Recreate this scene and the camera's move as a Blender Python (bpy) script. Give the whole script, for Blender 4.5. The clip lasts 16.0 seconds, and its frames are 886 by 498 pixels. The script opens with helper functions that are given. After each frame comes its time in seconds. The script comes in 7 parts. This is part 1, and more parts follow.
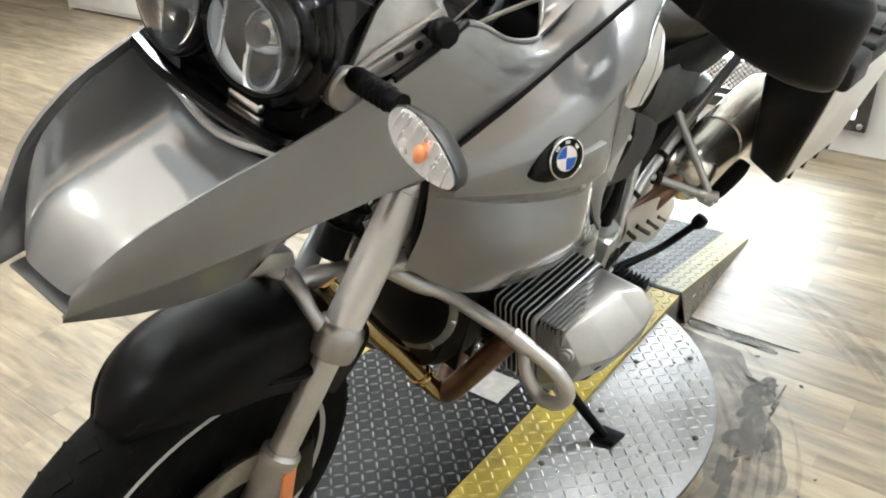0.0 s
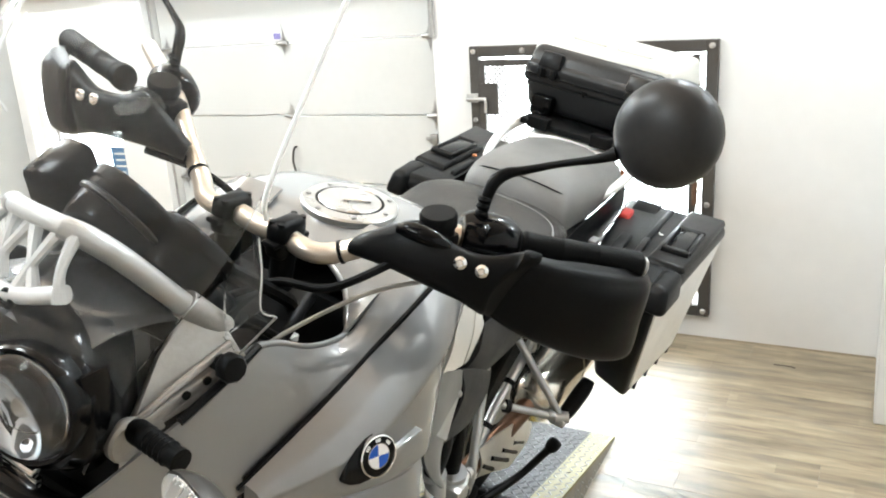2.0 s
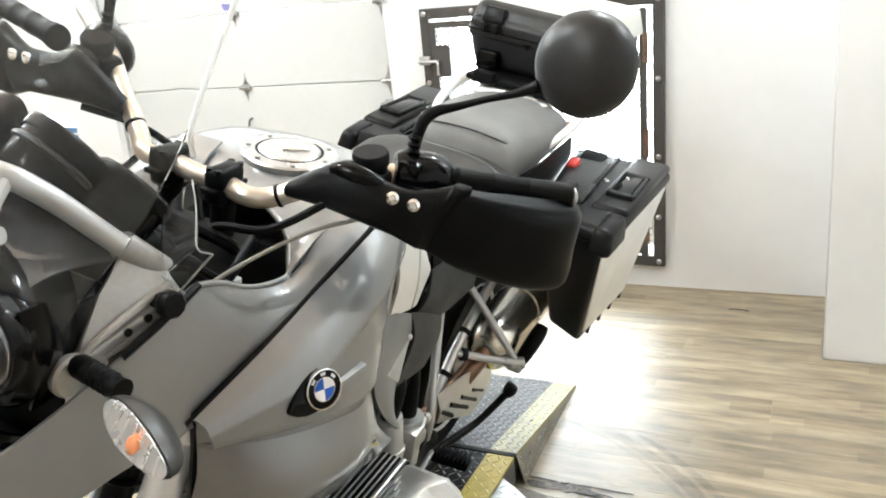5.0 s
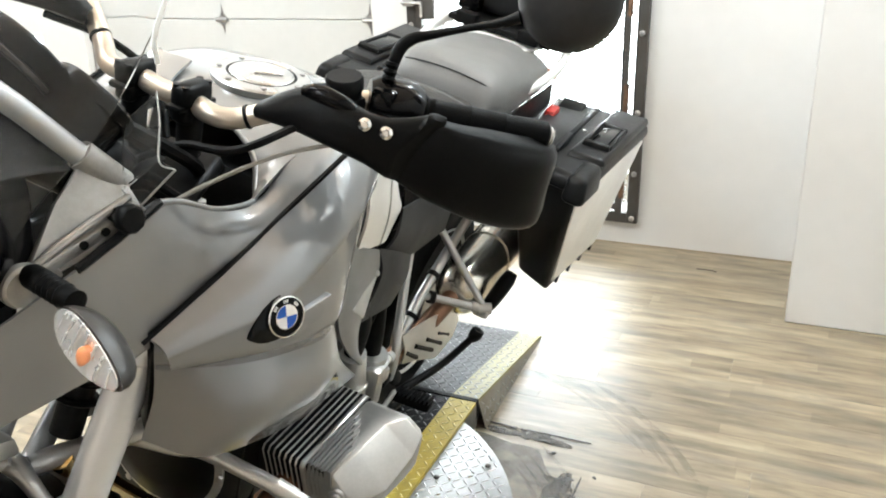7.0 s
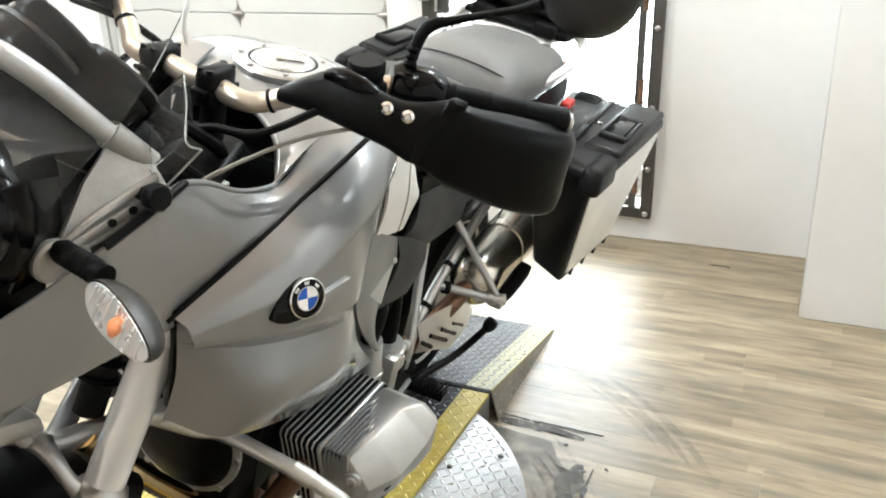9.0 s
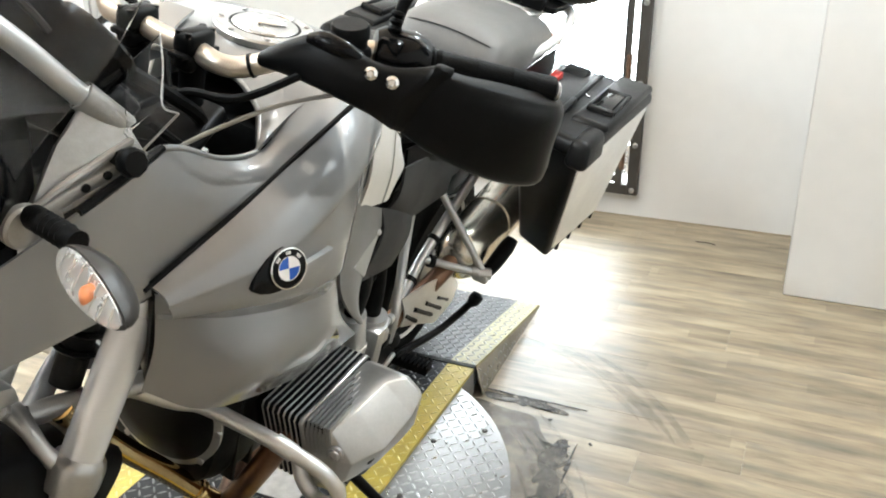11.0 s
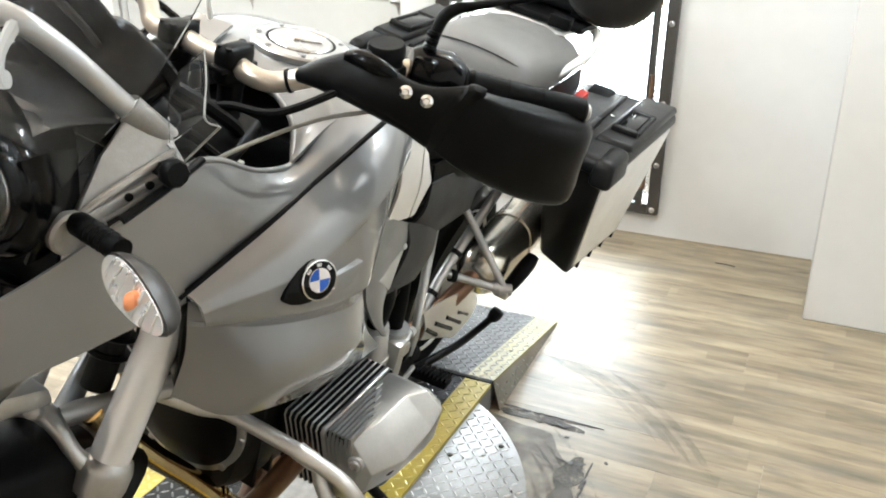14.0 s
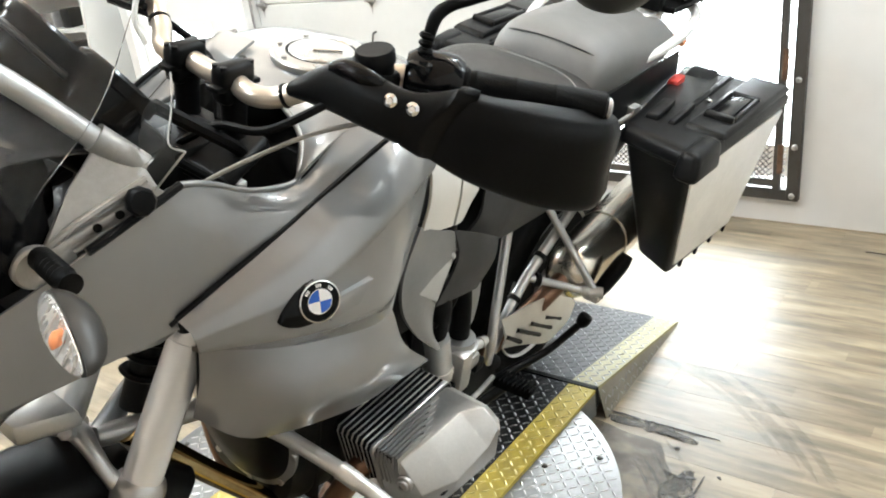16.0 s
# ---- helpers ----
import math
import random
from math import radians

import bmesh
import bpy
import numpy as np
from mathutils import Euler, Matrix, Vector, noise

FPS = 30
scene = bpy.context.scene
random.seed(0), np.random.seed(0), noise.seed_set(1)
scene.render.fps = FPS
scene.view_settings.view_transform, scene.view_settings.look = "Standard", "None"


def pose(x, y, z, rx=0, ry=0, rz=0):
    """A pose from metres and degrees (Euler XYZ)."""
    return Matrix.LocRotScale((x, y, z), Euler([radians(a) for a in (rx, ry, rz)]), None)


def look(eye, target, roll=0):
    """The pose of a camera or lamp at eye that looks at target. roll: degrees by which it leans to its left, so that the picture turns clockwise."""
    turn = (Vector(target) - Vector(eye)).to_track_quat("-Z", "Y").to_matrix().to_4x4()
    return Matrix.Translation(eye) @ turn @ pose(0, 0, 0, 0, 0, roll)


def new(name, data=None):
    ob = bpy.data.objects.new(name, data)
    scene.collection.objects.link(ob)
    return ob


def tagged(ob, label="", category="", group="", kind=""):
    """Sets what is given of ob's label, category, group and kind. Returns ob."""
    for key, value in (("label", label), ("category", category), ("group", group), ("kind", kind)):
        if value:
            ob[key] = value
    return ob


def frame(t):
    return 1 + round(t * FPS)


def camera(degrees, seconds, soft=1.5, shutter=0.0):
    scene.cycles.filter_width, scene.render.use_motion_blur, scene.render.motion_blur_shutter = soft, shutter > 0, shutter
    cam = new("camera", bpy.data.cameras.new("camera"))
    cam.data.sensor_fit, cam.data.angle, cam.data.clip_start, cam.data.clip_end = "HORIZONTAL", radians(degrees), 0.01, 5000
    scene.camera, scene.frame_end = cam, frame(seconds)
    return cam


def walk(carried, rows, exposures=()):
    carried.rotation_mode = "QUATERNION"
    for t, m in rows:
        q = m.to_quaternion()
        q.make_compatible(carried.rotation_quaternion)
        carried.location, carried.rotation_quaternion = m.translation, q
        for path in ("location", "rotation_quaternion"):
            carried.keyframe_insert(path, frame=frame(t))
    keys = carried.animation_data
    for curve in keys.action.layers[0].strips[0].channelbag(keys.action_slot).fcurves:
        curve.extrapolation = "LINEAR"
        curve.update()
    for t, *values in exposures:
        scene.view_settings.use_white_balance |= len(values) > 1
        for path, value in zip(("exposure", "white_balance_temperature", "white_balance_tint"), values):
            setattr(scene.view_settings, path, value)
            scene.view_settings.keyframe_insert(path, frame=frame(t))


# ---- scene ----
cam = camera(56.9, 16.0, soft=1.9)
PATH = [
    (0, (0.424, 0.433, 1.343), (-0.654, 1.822, 0.389), -2.1),
    (0.5, (0.46, 0.497, 1.366), (-0.582, 1.962, 0.488), -3.0),
    (0.7, (0.48, 0.502, 1.383), (-0.546, 2.026, 0.592), -3.1),
    (0.8, (0.479, 0.519, 1.4), (-0.532, 2.066, 0.637), -2.8),
    (1, (0.471, 0.528, 1.419), (-0.532, 2.11, 0.717), -3.5),
    (1.5, (0.479, 0.53, 1.456), (-0.474, 2.173, 0.829), -3.4),
    (2, (0.493, 0.527, 1.477), (-0.437, 2.205, 0.913), -4.1),
    (2.5, (0.508, 0.53, 1.487), (-0.374, 2.242, 0.949), -4.5),
    (3, (0.518, 0.531, 1.498), (-0.348, 2.264, 1.002), -5.3),
    (3.5, (0.53, 0.532, 1.507), (-0.319, 2.283, 1.048), -6.2),
    (4, (0.534, 0.516, 1.484), (-0.337, 2.227, 0.924), -7.3),
    (4.5, (0.541, 0.508, 1.451), (-0.322, 2.206, 0.839), -6.7),
    (5, (0.551, 0.503, 1.44), (-0.31, 2.194, 0.806), -6.2),
    (5.2, (0.549, 0.508, 1.435), (-0.303, 2.193, 0.779), -5.8),
    (7.3, (0.549, 0.512, 1.407), (-0.241, 2.19, 0.658), -2.6),
    (7.5, (0.551, 0.498, 1.404), (-0.238, 2.183, 0.67), -2.7),
    (8, (0.544, 0.492, 1.401), (-0.25, 2.169, 0.656), -1.8),
    (8.5, (0.543, 0.491, 1.401), (-0.262, 2.162, 0.651), -2.0),
    (9, (0.545, 0.492, 1.399), (-0.269, 2.157, 0.647), -2.5),
    (11.5, (0.536, 0.508, 1.383), (-0.236, 2.166, 0.573), -1.6),
    (12, (0.53, 0.509, 1.388), (-0.277, 2.155, 0.589), -1.3),
    (12.5, (0.533, 0.51, 1.387), (-0.26, 2.151, 0.564), -0.9),
    (13, (0.529, 0.5, 1.394), (-0.283, 2.152, 0.611), -0.8),
    (13.5, (0.535, 0.492, 1.395), (-0.262, 2.157, 0.625), -0.5),
    (14, (0.532, 0.486, 1.394), (-0.283, 2.14, 0.62), -0.6),
    (14.5, (0.529, 0.49, 1.397), (-0.29, 2.141, 0.622), -1.4),
    (15, (0.53, 0.487, 1.401), (-0.331, 2.12, 0.632), -2.1),
    (15.5, (0.583, 0.548, 1.392), (-0.422, 2.113, 0.656), -6.2),
    (16, (0.658, 0.65, 1.381), (-0.493, 2.095, 0.614), -7.2),
]
walk(cam, [(t, look(eye, target, roll)) for t, eye, target, roll in PATH])

# ---- world and light ----
world = bpy.data.worlds.new("sky")
scene.world = world
world.use_nodes = True
wn = world.node_tree.nodes
sky = wn.new("ShaderNodeTexSky")
sky.sky_type, sky.sun_disc, sky.sun_elevation, sky.sun_rotation = "NISHITA", False, radians(40), radians(150)
world.node_tree.links.new(sky.outputs[0], wn["Background"].inputs[0])
wn["Background"].inputs[1].default_value = 0.12
scene.view_settings.exposure = 0.0


def area(name, m, sx, sy, watts, colour=(1, 1, 1)):
    d = bpy.data.lights.new(name, "AREA")
    d.shape, d.size, d.size_y, d.energy, d.color = "RECTANGLE", sx, sy, watts, colour
    ob = new(name, d)
    ob.matrix_world = m
    return ob


LAMP, DAY = (0.805, 0.93, 1.0), (0.87, 0.955, 1.0)
# daylight in the guarded window and the glazed door, looking into the room (-y)
area("window_daylight", look((-0.68, 4.30, 0.75), (-0.68, 0, 0.35)), 0.95, 1.05, 75, DAY)
area("door_daylight", look((-4.05, 4.30, 0.9), (-3.2, 0, 0.2)), 0.8, 1.6, 190, DAY)
# ceiling tube fixtures
FIXTURES = [(-5.0, 3.0), (-3.0, 3.0), (-2.2, 2.0), (0.4, 3.0), (1.8, 3.0), (-3.0, 1.2), (-1.0, 0.9), (-0.5, -1.0)]
for fx, fy in FIXTURES:
    d = bpy.data.lights.new("hanging_lamp_light", "POINT")
    d.energy, d.color, d.shadow_soft_size = 98, LAMP, 0.09
    new("hanging_lamp_light", d).location = (fx, fy, 2.92)


# ---- materials ----
def mat(name, colour, rough=0.5, metal=0.0, var=0.12, scale=8.0, bump=0.0, bscale=200.0, coat=0.0, colour2=None, stain=0.0, rvar=0.1, spec=None):
    """Principled surface with variation at two scales, bump and roughness wear, in object space."""
    m = bpy.data.materials.new(name)
    m.use_nodes = True
    nt = m.node_tree
    n, L = nt.nodes, nt.links.new
    b = n["Principled BSDF"]
    co = n.new("ShaderNodeTexCoord")
    n1 = n.new("ShaderNodeTexNoise")
    n1.inputs["Scale"].default_value, n1.inputs["Detail"].default_value = scale, 6
    L(co.outputs["Object"], n1.inputs["Vector"])
    n2 = n.new("ShaderNodeTexNoise")
    n2.inputs["Scale"].default_value, n2.inputs["Detail"].default_value = scale * 11, 4
    L(co.outputs["Object"], n2.inputs["Vector"])
    mx = n.new("ShaderNodeMath")
    mx.operation = "MULTIPLY_ADD"
    L(n2.outputs[0], mx.inputs[0])
    mx.inputs[1].default_value = 0.4
    L(n1.outputs[0], mx.inputs[2])
    ramp = n.new("ShaderNodeMapRange")
    ramp.inputs["From Min"].default_value, ramp.inputs["From Max"].default_value = 0.45, 0.95
    L(mx.outputs[0], ramp.inputs["Value"])
    c2 = colour2 or tuple(c * (1 - 2 * var) for c in colour)
    mix = n.new("ShaderNodeMix")
    mix.data_type = "RGBA"
    mix.inputs[6].default_value, mix.inputs[7].default_value = (*[min(1, c * (1 + (0 if colour2 else var))) for c in colour], 1), (*c2, 1)
    L(ramp.outputs[0], mix.inputs[0])
    L(mix.outputs[2], b.inputs["Base Color"])
    rr = n.new("ShaderNodeMapRange")
    rr.inputs["To Min"].default_value, rr.inputs["To Max"].default_value = max(0.02, rough - rvar), min(1, rough + rvar)
    L(n1.outputs[0], rr.inputs["Value"])
    L(rr.outputs[0], b.inputs["Roughness"])
    b.inputs["Metallic"].default_value = metal
    b.inputs["Coat Weight"].default_value = coat
    b.inputs["Coat Roughness"].default_value = 0.04
    if spec is not None:
        b.inputs["Specular IOR Level"].default_value = spec
    if bump:
        n3 = n.new("ShaderNodeTexNoise")
        n3.inputs["Scale"].default_value, n3.inputs["Detail"].default_value = bscale, 3
        L(co.outputs["Object"], n3.inputs["Vector"])
        bp = n.new("ShaderNodeBump")
        bp.inputs["Strength"].default_value, bp.inputs["Distance"].default_value = bump, 0.002
        L(n3.outputs[0], bp.inputs["Height"])
        L(bp.outputs[0], b.inputs["Normal"])
    return m


def emitter(name, colour, strength):
    m = bpy.data.materials.new(name)
    m.use_nodes = True
    n = m.node_tree.nodes
    b = n["Principled BSDF"]
    b.inputs["Base Color"].default_value = (*colour, 1)
    b.inputs["Emission Color"].default_value = (*colour, 1)
    b.inputs["Emission Strength"].default_value = strength
    return m


def clear(name, colour, rough=0.02, ior=1.45, alpha=1.0):
    m = bpy.data.materials.new(name)
    m.use_nodes = True
    b = m.node_tree.nodes["Principled BSDF"]
    b.inputs["Base Color"].default_value = (*colour, 1)
    b.inputs["Roughness"].default_value = rough
    b.inputs["IOR"].default_value = ior
    b.inputs["Transmission Weight"].default_value = 1.0
    b.inputs["Alpha"].default_value = alpha
    return m


M = {}
M["paint"] = mat("grey_metallic_paint", (0.150, 0.153, 0.154), 0.52, 0.18, 0.03, 3, 0.02, 900, 1.0, rvar=0.04)
M["paint"].node_tree.nodes["Principled BSDF"].inputs["Coat Roughness"].default_value = 0.085
M["paint"].node_tree.nodes["Principled BSDF"].inputs["Coat IOR"].default_value = 1.85
M["paint_white"] = mat("cream_white_paint", (0.62, 0.60, 0.56), 0.35, 0.0, 0.03, 3, 0.02, 500, 0.3)
M["black"] = mat("black_textured_plastic", (0.0048, 0.0048, 0.0049), 0.36, 0, 0.2, 14, 0.10, 700, spec=0.075)
M["black_gloss"] = mat("black_gloss_plastic", (0.003, 0.003, 0.0032), 0.16, 0, 0.2, 10, 0.02, 300, spec=0.14)
M["rubber"] = mat("black_rubber", (0.0035, 0.0035, 0.0035), 0.50, 0, 0.2, 20, 0.3, 500, spec=0.06)
M["tyre"] = mat("tyre_rubber", (0.006, 0.006, 0.006), 0.75, 0, 0.3, 25, 0.3, 300, spec=0.07)
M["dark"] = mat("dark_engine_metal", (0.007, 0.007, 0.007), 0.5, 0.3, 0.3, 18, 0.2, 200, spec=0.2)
M["chrome"] = mat("chrome", (0.88, 0.88, 0.88), 0.14, 1.0, 0.03, 12, 0.03, 80, rvar=0.06)
M["alu"] = mat("brushed_aluminium", (0.60, 0.595, 0.58), 0.34, 0.75, 0.05, 15, 0.06, 250)
M["silver"] = mat("silver_painted_metal", (0.46, 0.46, 0.455), 0.34, 0.7, 0.05, 12, 0.05, 300)
M["cast"] = mat("cast_aluminium", (0.43, 0.425, 0.41), 0.32, 0.8, 0.06, 14, 0.10, 350)
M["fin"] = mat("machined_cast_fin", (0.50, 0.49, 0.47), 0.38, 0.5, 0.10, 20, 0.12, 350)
M["bar"] = mat("sand_anodised_bar", (0.62, 0.55, 0.47), 0.3, 0.8, 0.05, 10, 0.05, 200)
M["pipe"] = mat("heat_tinted_exhaust", (0.62, 0.47, 0.22), 0.15, 1.0, 0.1, 6, 0.05, 120, colour2=(0.42, 0.27, 0.11))
M["pipe_rust"] = mat("browned_exhaust_steel", (0.20, 0.115, 0.075), 0.35, 0.85, 0.2, 9, 0.15, 150)
M["steel"] = mat("polished_muffler_steel", (0.70, 0.66, 0.58), 0.22, 0.95, 0.05, 7, 0.04, 150)
M["seat"] = mat("grey_seat_vinyl", (0.120, 0.119, 0.116), 0.5, 0, 0.06, 9, 0.25, 900)
M["seat_side"] = mat("dark_seat_vinyl", (0.026, 0.026, 0.027), 0.5, 0, 0.1, 9, 0.3, 900, spec=0.25)
M["seat_top"] = mat("brown_black_seat_vinyl", (0.015, 0.0125, 0.0105), 0.36, 0, 0.12, 9, 0.3, 900, spec=0.3)
M["white"] = mat("white_plastic", (0.72, 0.72, 0.70), 0.4, 0, 0.03, 8, 0.05, 300)
M["blue"] = mat("blue_enamel", (0.02, 0.10, 0.46), 0.2, 0, 0.05, 20)
M["badge_white"] = mat("white_enamel", (0.80, 0.80, 0.80), 0.2, 0, 0.02, 20)
M["red"] = mat("red_plastic", (0.50, 0.035, 0.025), 0.4, 0, 0.1, 30, 0.05, 300)
M["orange"] = mat("amber_bulb", (0.85, 0.30, 0.12), 0.3, 0, 0.05, 30)
M["case_black"] = mat("black_case_plastic", (0.0065, 0.0065, 0.0067), 0.34, 0, 0.2, 10, 0.10, 600, spec=0.13)
M["case_silver"] = mat("silver_case_panel", (0.80, 0.79, 0.76), 0.4, 0.15, 0.06, 6, 0.05, 300)
M["case_white"] = mat("white_case_panel", (0.56, 0.55, 0.51), 0.35, 0.1, 0.03, 6, 0.05, 300)
M["wall"] = mat("white_wall_paint", (0.70, 0.695, 0.685), 0.75, 0, 0.03, 1.2, 0.15, 160)
M["ceiling"] = mat("warm_beige_ceiling_paint", (0.80, 0.62, 0.48), 0.8, 0, 0.04, 1.5, 0.2, 120)
M["garage"] = mat("white_garage_panel", (0.58, 0.58, 0.565), 0.5, 0, 0.03, 2, 0.06, 90)
M["zinc"] = mat("zinc_plated_steel", (0.42, 0.41, 0.40), 0.45, 0.8, 0.15, 22, 0.1, 200)
M["guard"] = mat("dark_grey_steel_frame", (0.075, 0.074, 0.070), 0.5, 0.4, 0.3, 14, 0.2, 150, colour2=(0.060, 0.050, 0.042))
M["plate_dark"] = mat("worn_dark_tread_plate", (0.013, 0.013, 0.0135), 0.45, 0.2, 0.3, 9, 0.15, 120, spec=0.18)
M["lug_dark"] = mat("scuffed_tread_lug", (0.17, 0.17, 0.17), 0.32, 0.7, 0.3, 30, 0.1, 150)
M["plate_bright"] = mat("bright_tread_plate", (0.25, 0.25, 0.25), 0.42, 0.75, 0.16, 6, 0.15, 150)
M["lug_bright"] = mat("polished_tread_lug", (0.40, 0.40, 0.39), 0.30, 0.8, 0.12, 30, 0.1, 150)
M["plate_tan"] = mat("dusty_tan_tread_plate", (0.27, 0.25, 0.21), 0.42, 0.45, 0.15, 8, 0.15, 150)
M["yellow"] = mat("worn_yellow_paint", (0.50, 0.38, 0.045), 0.45, 0.1, 0.1, 12, 0.2, 140, colour2=(0.30, 0.23, 0.05))
M["lug_yellow"] = mat("rubbed_yellow_lug", (0.60, 0.50, 0.16), 0.36, 0.3, 0.2, 30, 0.1, 140)
LUG = {"plate_dark": "lug_dark", "plate_bright": "lug_bright", "yellow": "lug_yellow", "yellow_glare": "lug_bright"}
M["shield"] = clear("clear_windshield", (0.99, 0.99, 0.99), 0.02, 1.14)
M["shield"].node_tree.nodes["Principled BSDF"].inputs["Transmission Weight"].default_value = 0.985
M["edge"] = mat("frosted_acrylic_edge", (0.85, 0.86, 0.85), 0.3, 0, 0.02, 10)
M["back_wall"] = mat("brown_grey_wall_paint", (0.50, 0.43, 0.37), 0.8, 0, 0.1, 1.2, 0.1, 100)
M["glass"] = clear("clear_glass", (0.97, 0.98, 0.98), 0.01)
M["lens"] = clear("clear_lens", (0.98, 0.98, 0.98), 0.03, 1.38)
M["silver_bowl"] = mat("aluminised_reflector", (0.92, 0.92, 0.92), 0.28, 0.7, 0.03, 20)
M["cap"] = mat("satin_fuel_cap", (0.50, 0.495, 0.48), 0.30, 0.9, 0.04, 20, 0.04, 200)
M["shell"] = mat("taupe_grey_plastic", (0.026, 0.0235, 0.021), 0.34, 0, 0.1, 12, 0.05, 300, spec=0.25)
M["cowl"] = mat("dark_grey_gloss_plastic", (0.030, 0.030, 0.031), 0.22, 0, 0.1, 10, 0.02, 300, 0.5)
M["cable"] = mat("grey_cable_sheath", (0.17, 0.16, 0.14), 0.45, 0, 0.1, 20, 0.1, 200)
M["fork"] = mat("satin_silver_fork_tube", (0.80, 0.81, 0.82), 0.15, 0.5, 0.02, 16, 0.0, 120, rvar=0.03)
M["mirror_shell"] = mat("dark_grey_textured_plastic", (0.021, 0.021, 0.0215), 0.34, 0, 0.15, 10, 0.1, 700, spec=0.25)
M["duct_grey"] = mat("mid_grey_moulded_plastic", (0.150, 0.150, 0.148), 0.42, 0.15, 0.06, 10, 0.1, 400)
M["rim"] = mat("silver_painted_rim", (0.56, 0.555, 0.54), 0.42, 0.2, 0.06, 10, 0.05, 200)
# worn yellow of the ramp stripes, greyed with the glare in its colour
M["yellow_glare"] = mat("worn_glare_washed_yellow_paint", (0.30, 0.265, 0.10), 0.6, 0.1, 0.2, 14, 0.2, 140, colour2=(0.24, 0.225, 0.15))
M["bracket"] = mat("grey_cast_bracket", (0.30, 0.285, 0.268), 0.36, 0.45, 0.10, 14, 0.10, 350)
M["shadow_line"] = mat("brown_shadow_line", (0.30, 0.25, 0.18), 0.6, 0, 0.15, 12, 0.1, 200)
M["lattice"] = mat("pale_grey_lattice_casting", (0.56, 0.555, 0.54), 0.38, 0.15, 0.05, 12, 0.06, 300)
M["duct_pale"] = mat("pale_grey_moulded_plastic", (0.34, 0.335, 0.32), 0.4, 0.1, 0.06, 10, 0.08, 400)
M["outside"] = emitter("daylight_outside", (1.0, 1.0, 1.0), 1.15)
M["tube"] = emitter("fluorescent_diffuser", (1.0, 0.96, 0.9), 9.0)
M["blind"] = mat("white_roller_blind", (0.72, 0.72, 0.70), 0.8, 0, 0.02, 3, 0.1, 200)
M["concrete"] = mat("worn_grey_concrete", (0.25, 0.235, 0.21), 0.75, 0, 0.2, 14, 0.6, 60, colour2=(0.11, 0.10, 0.085))


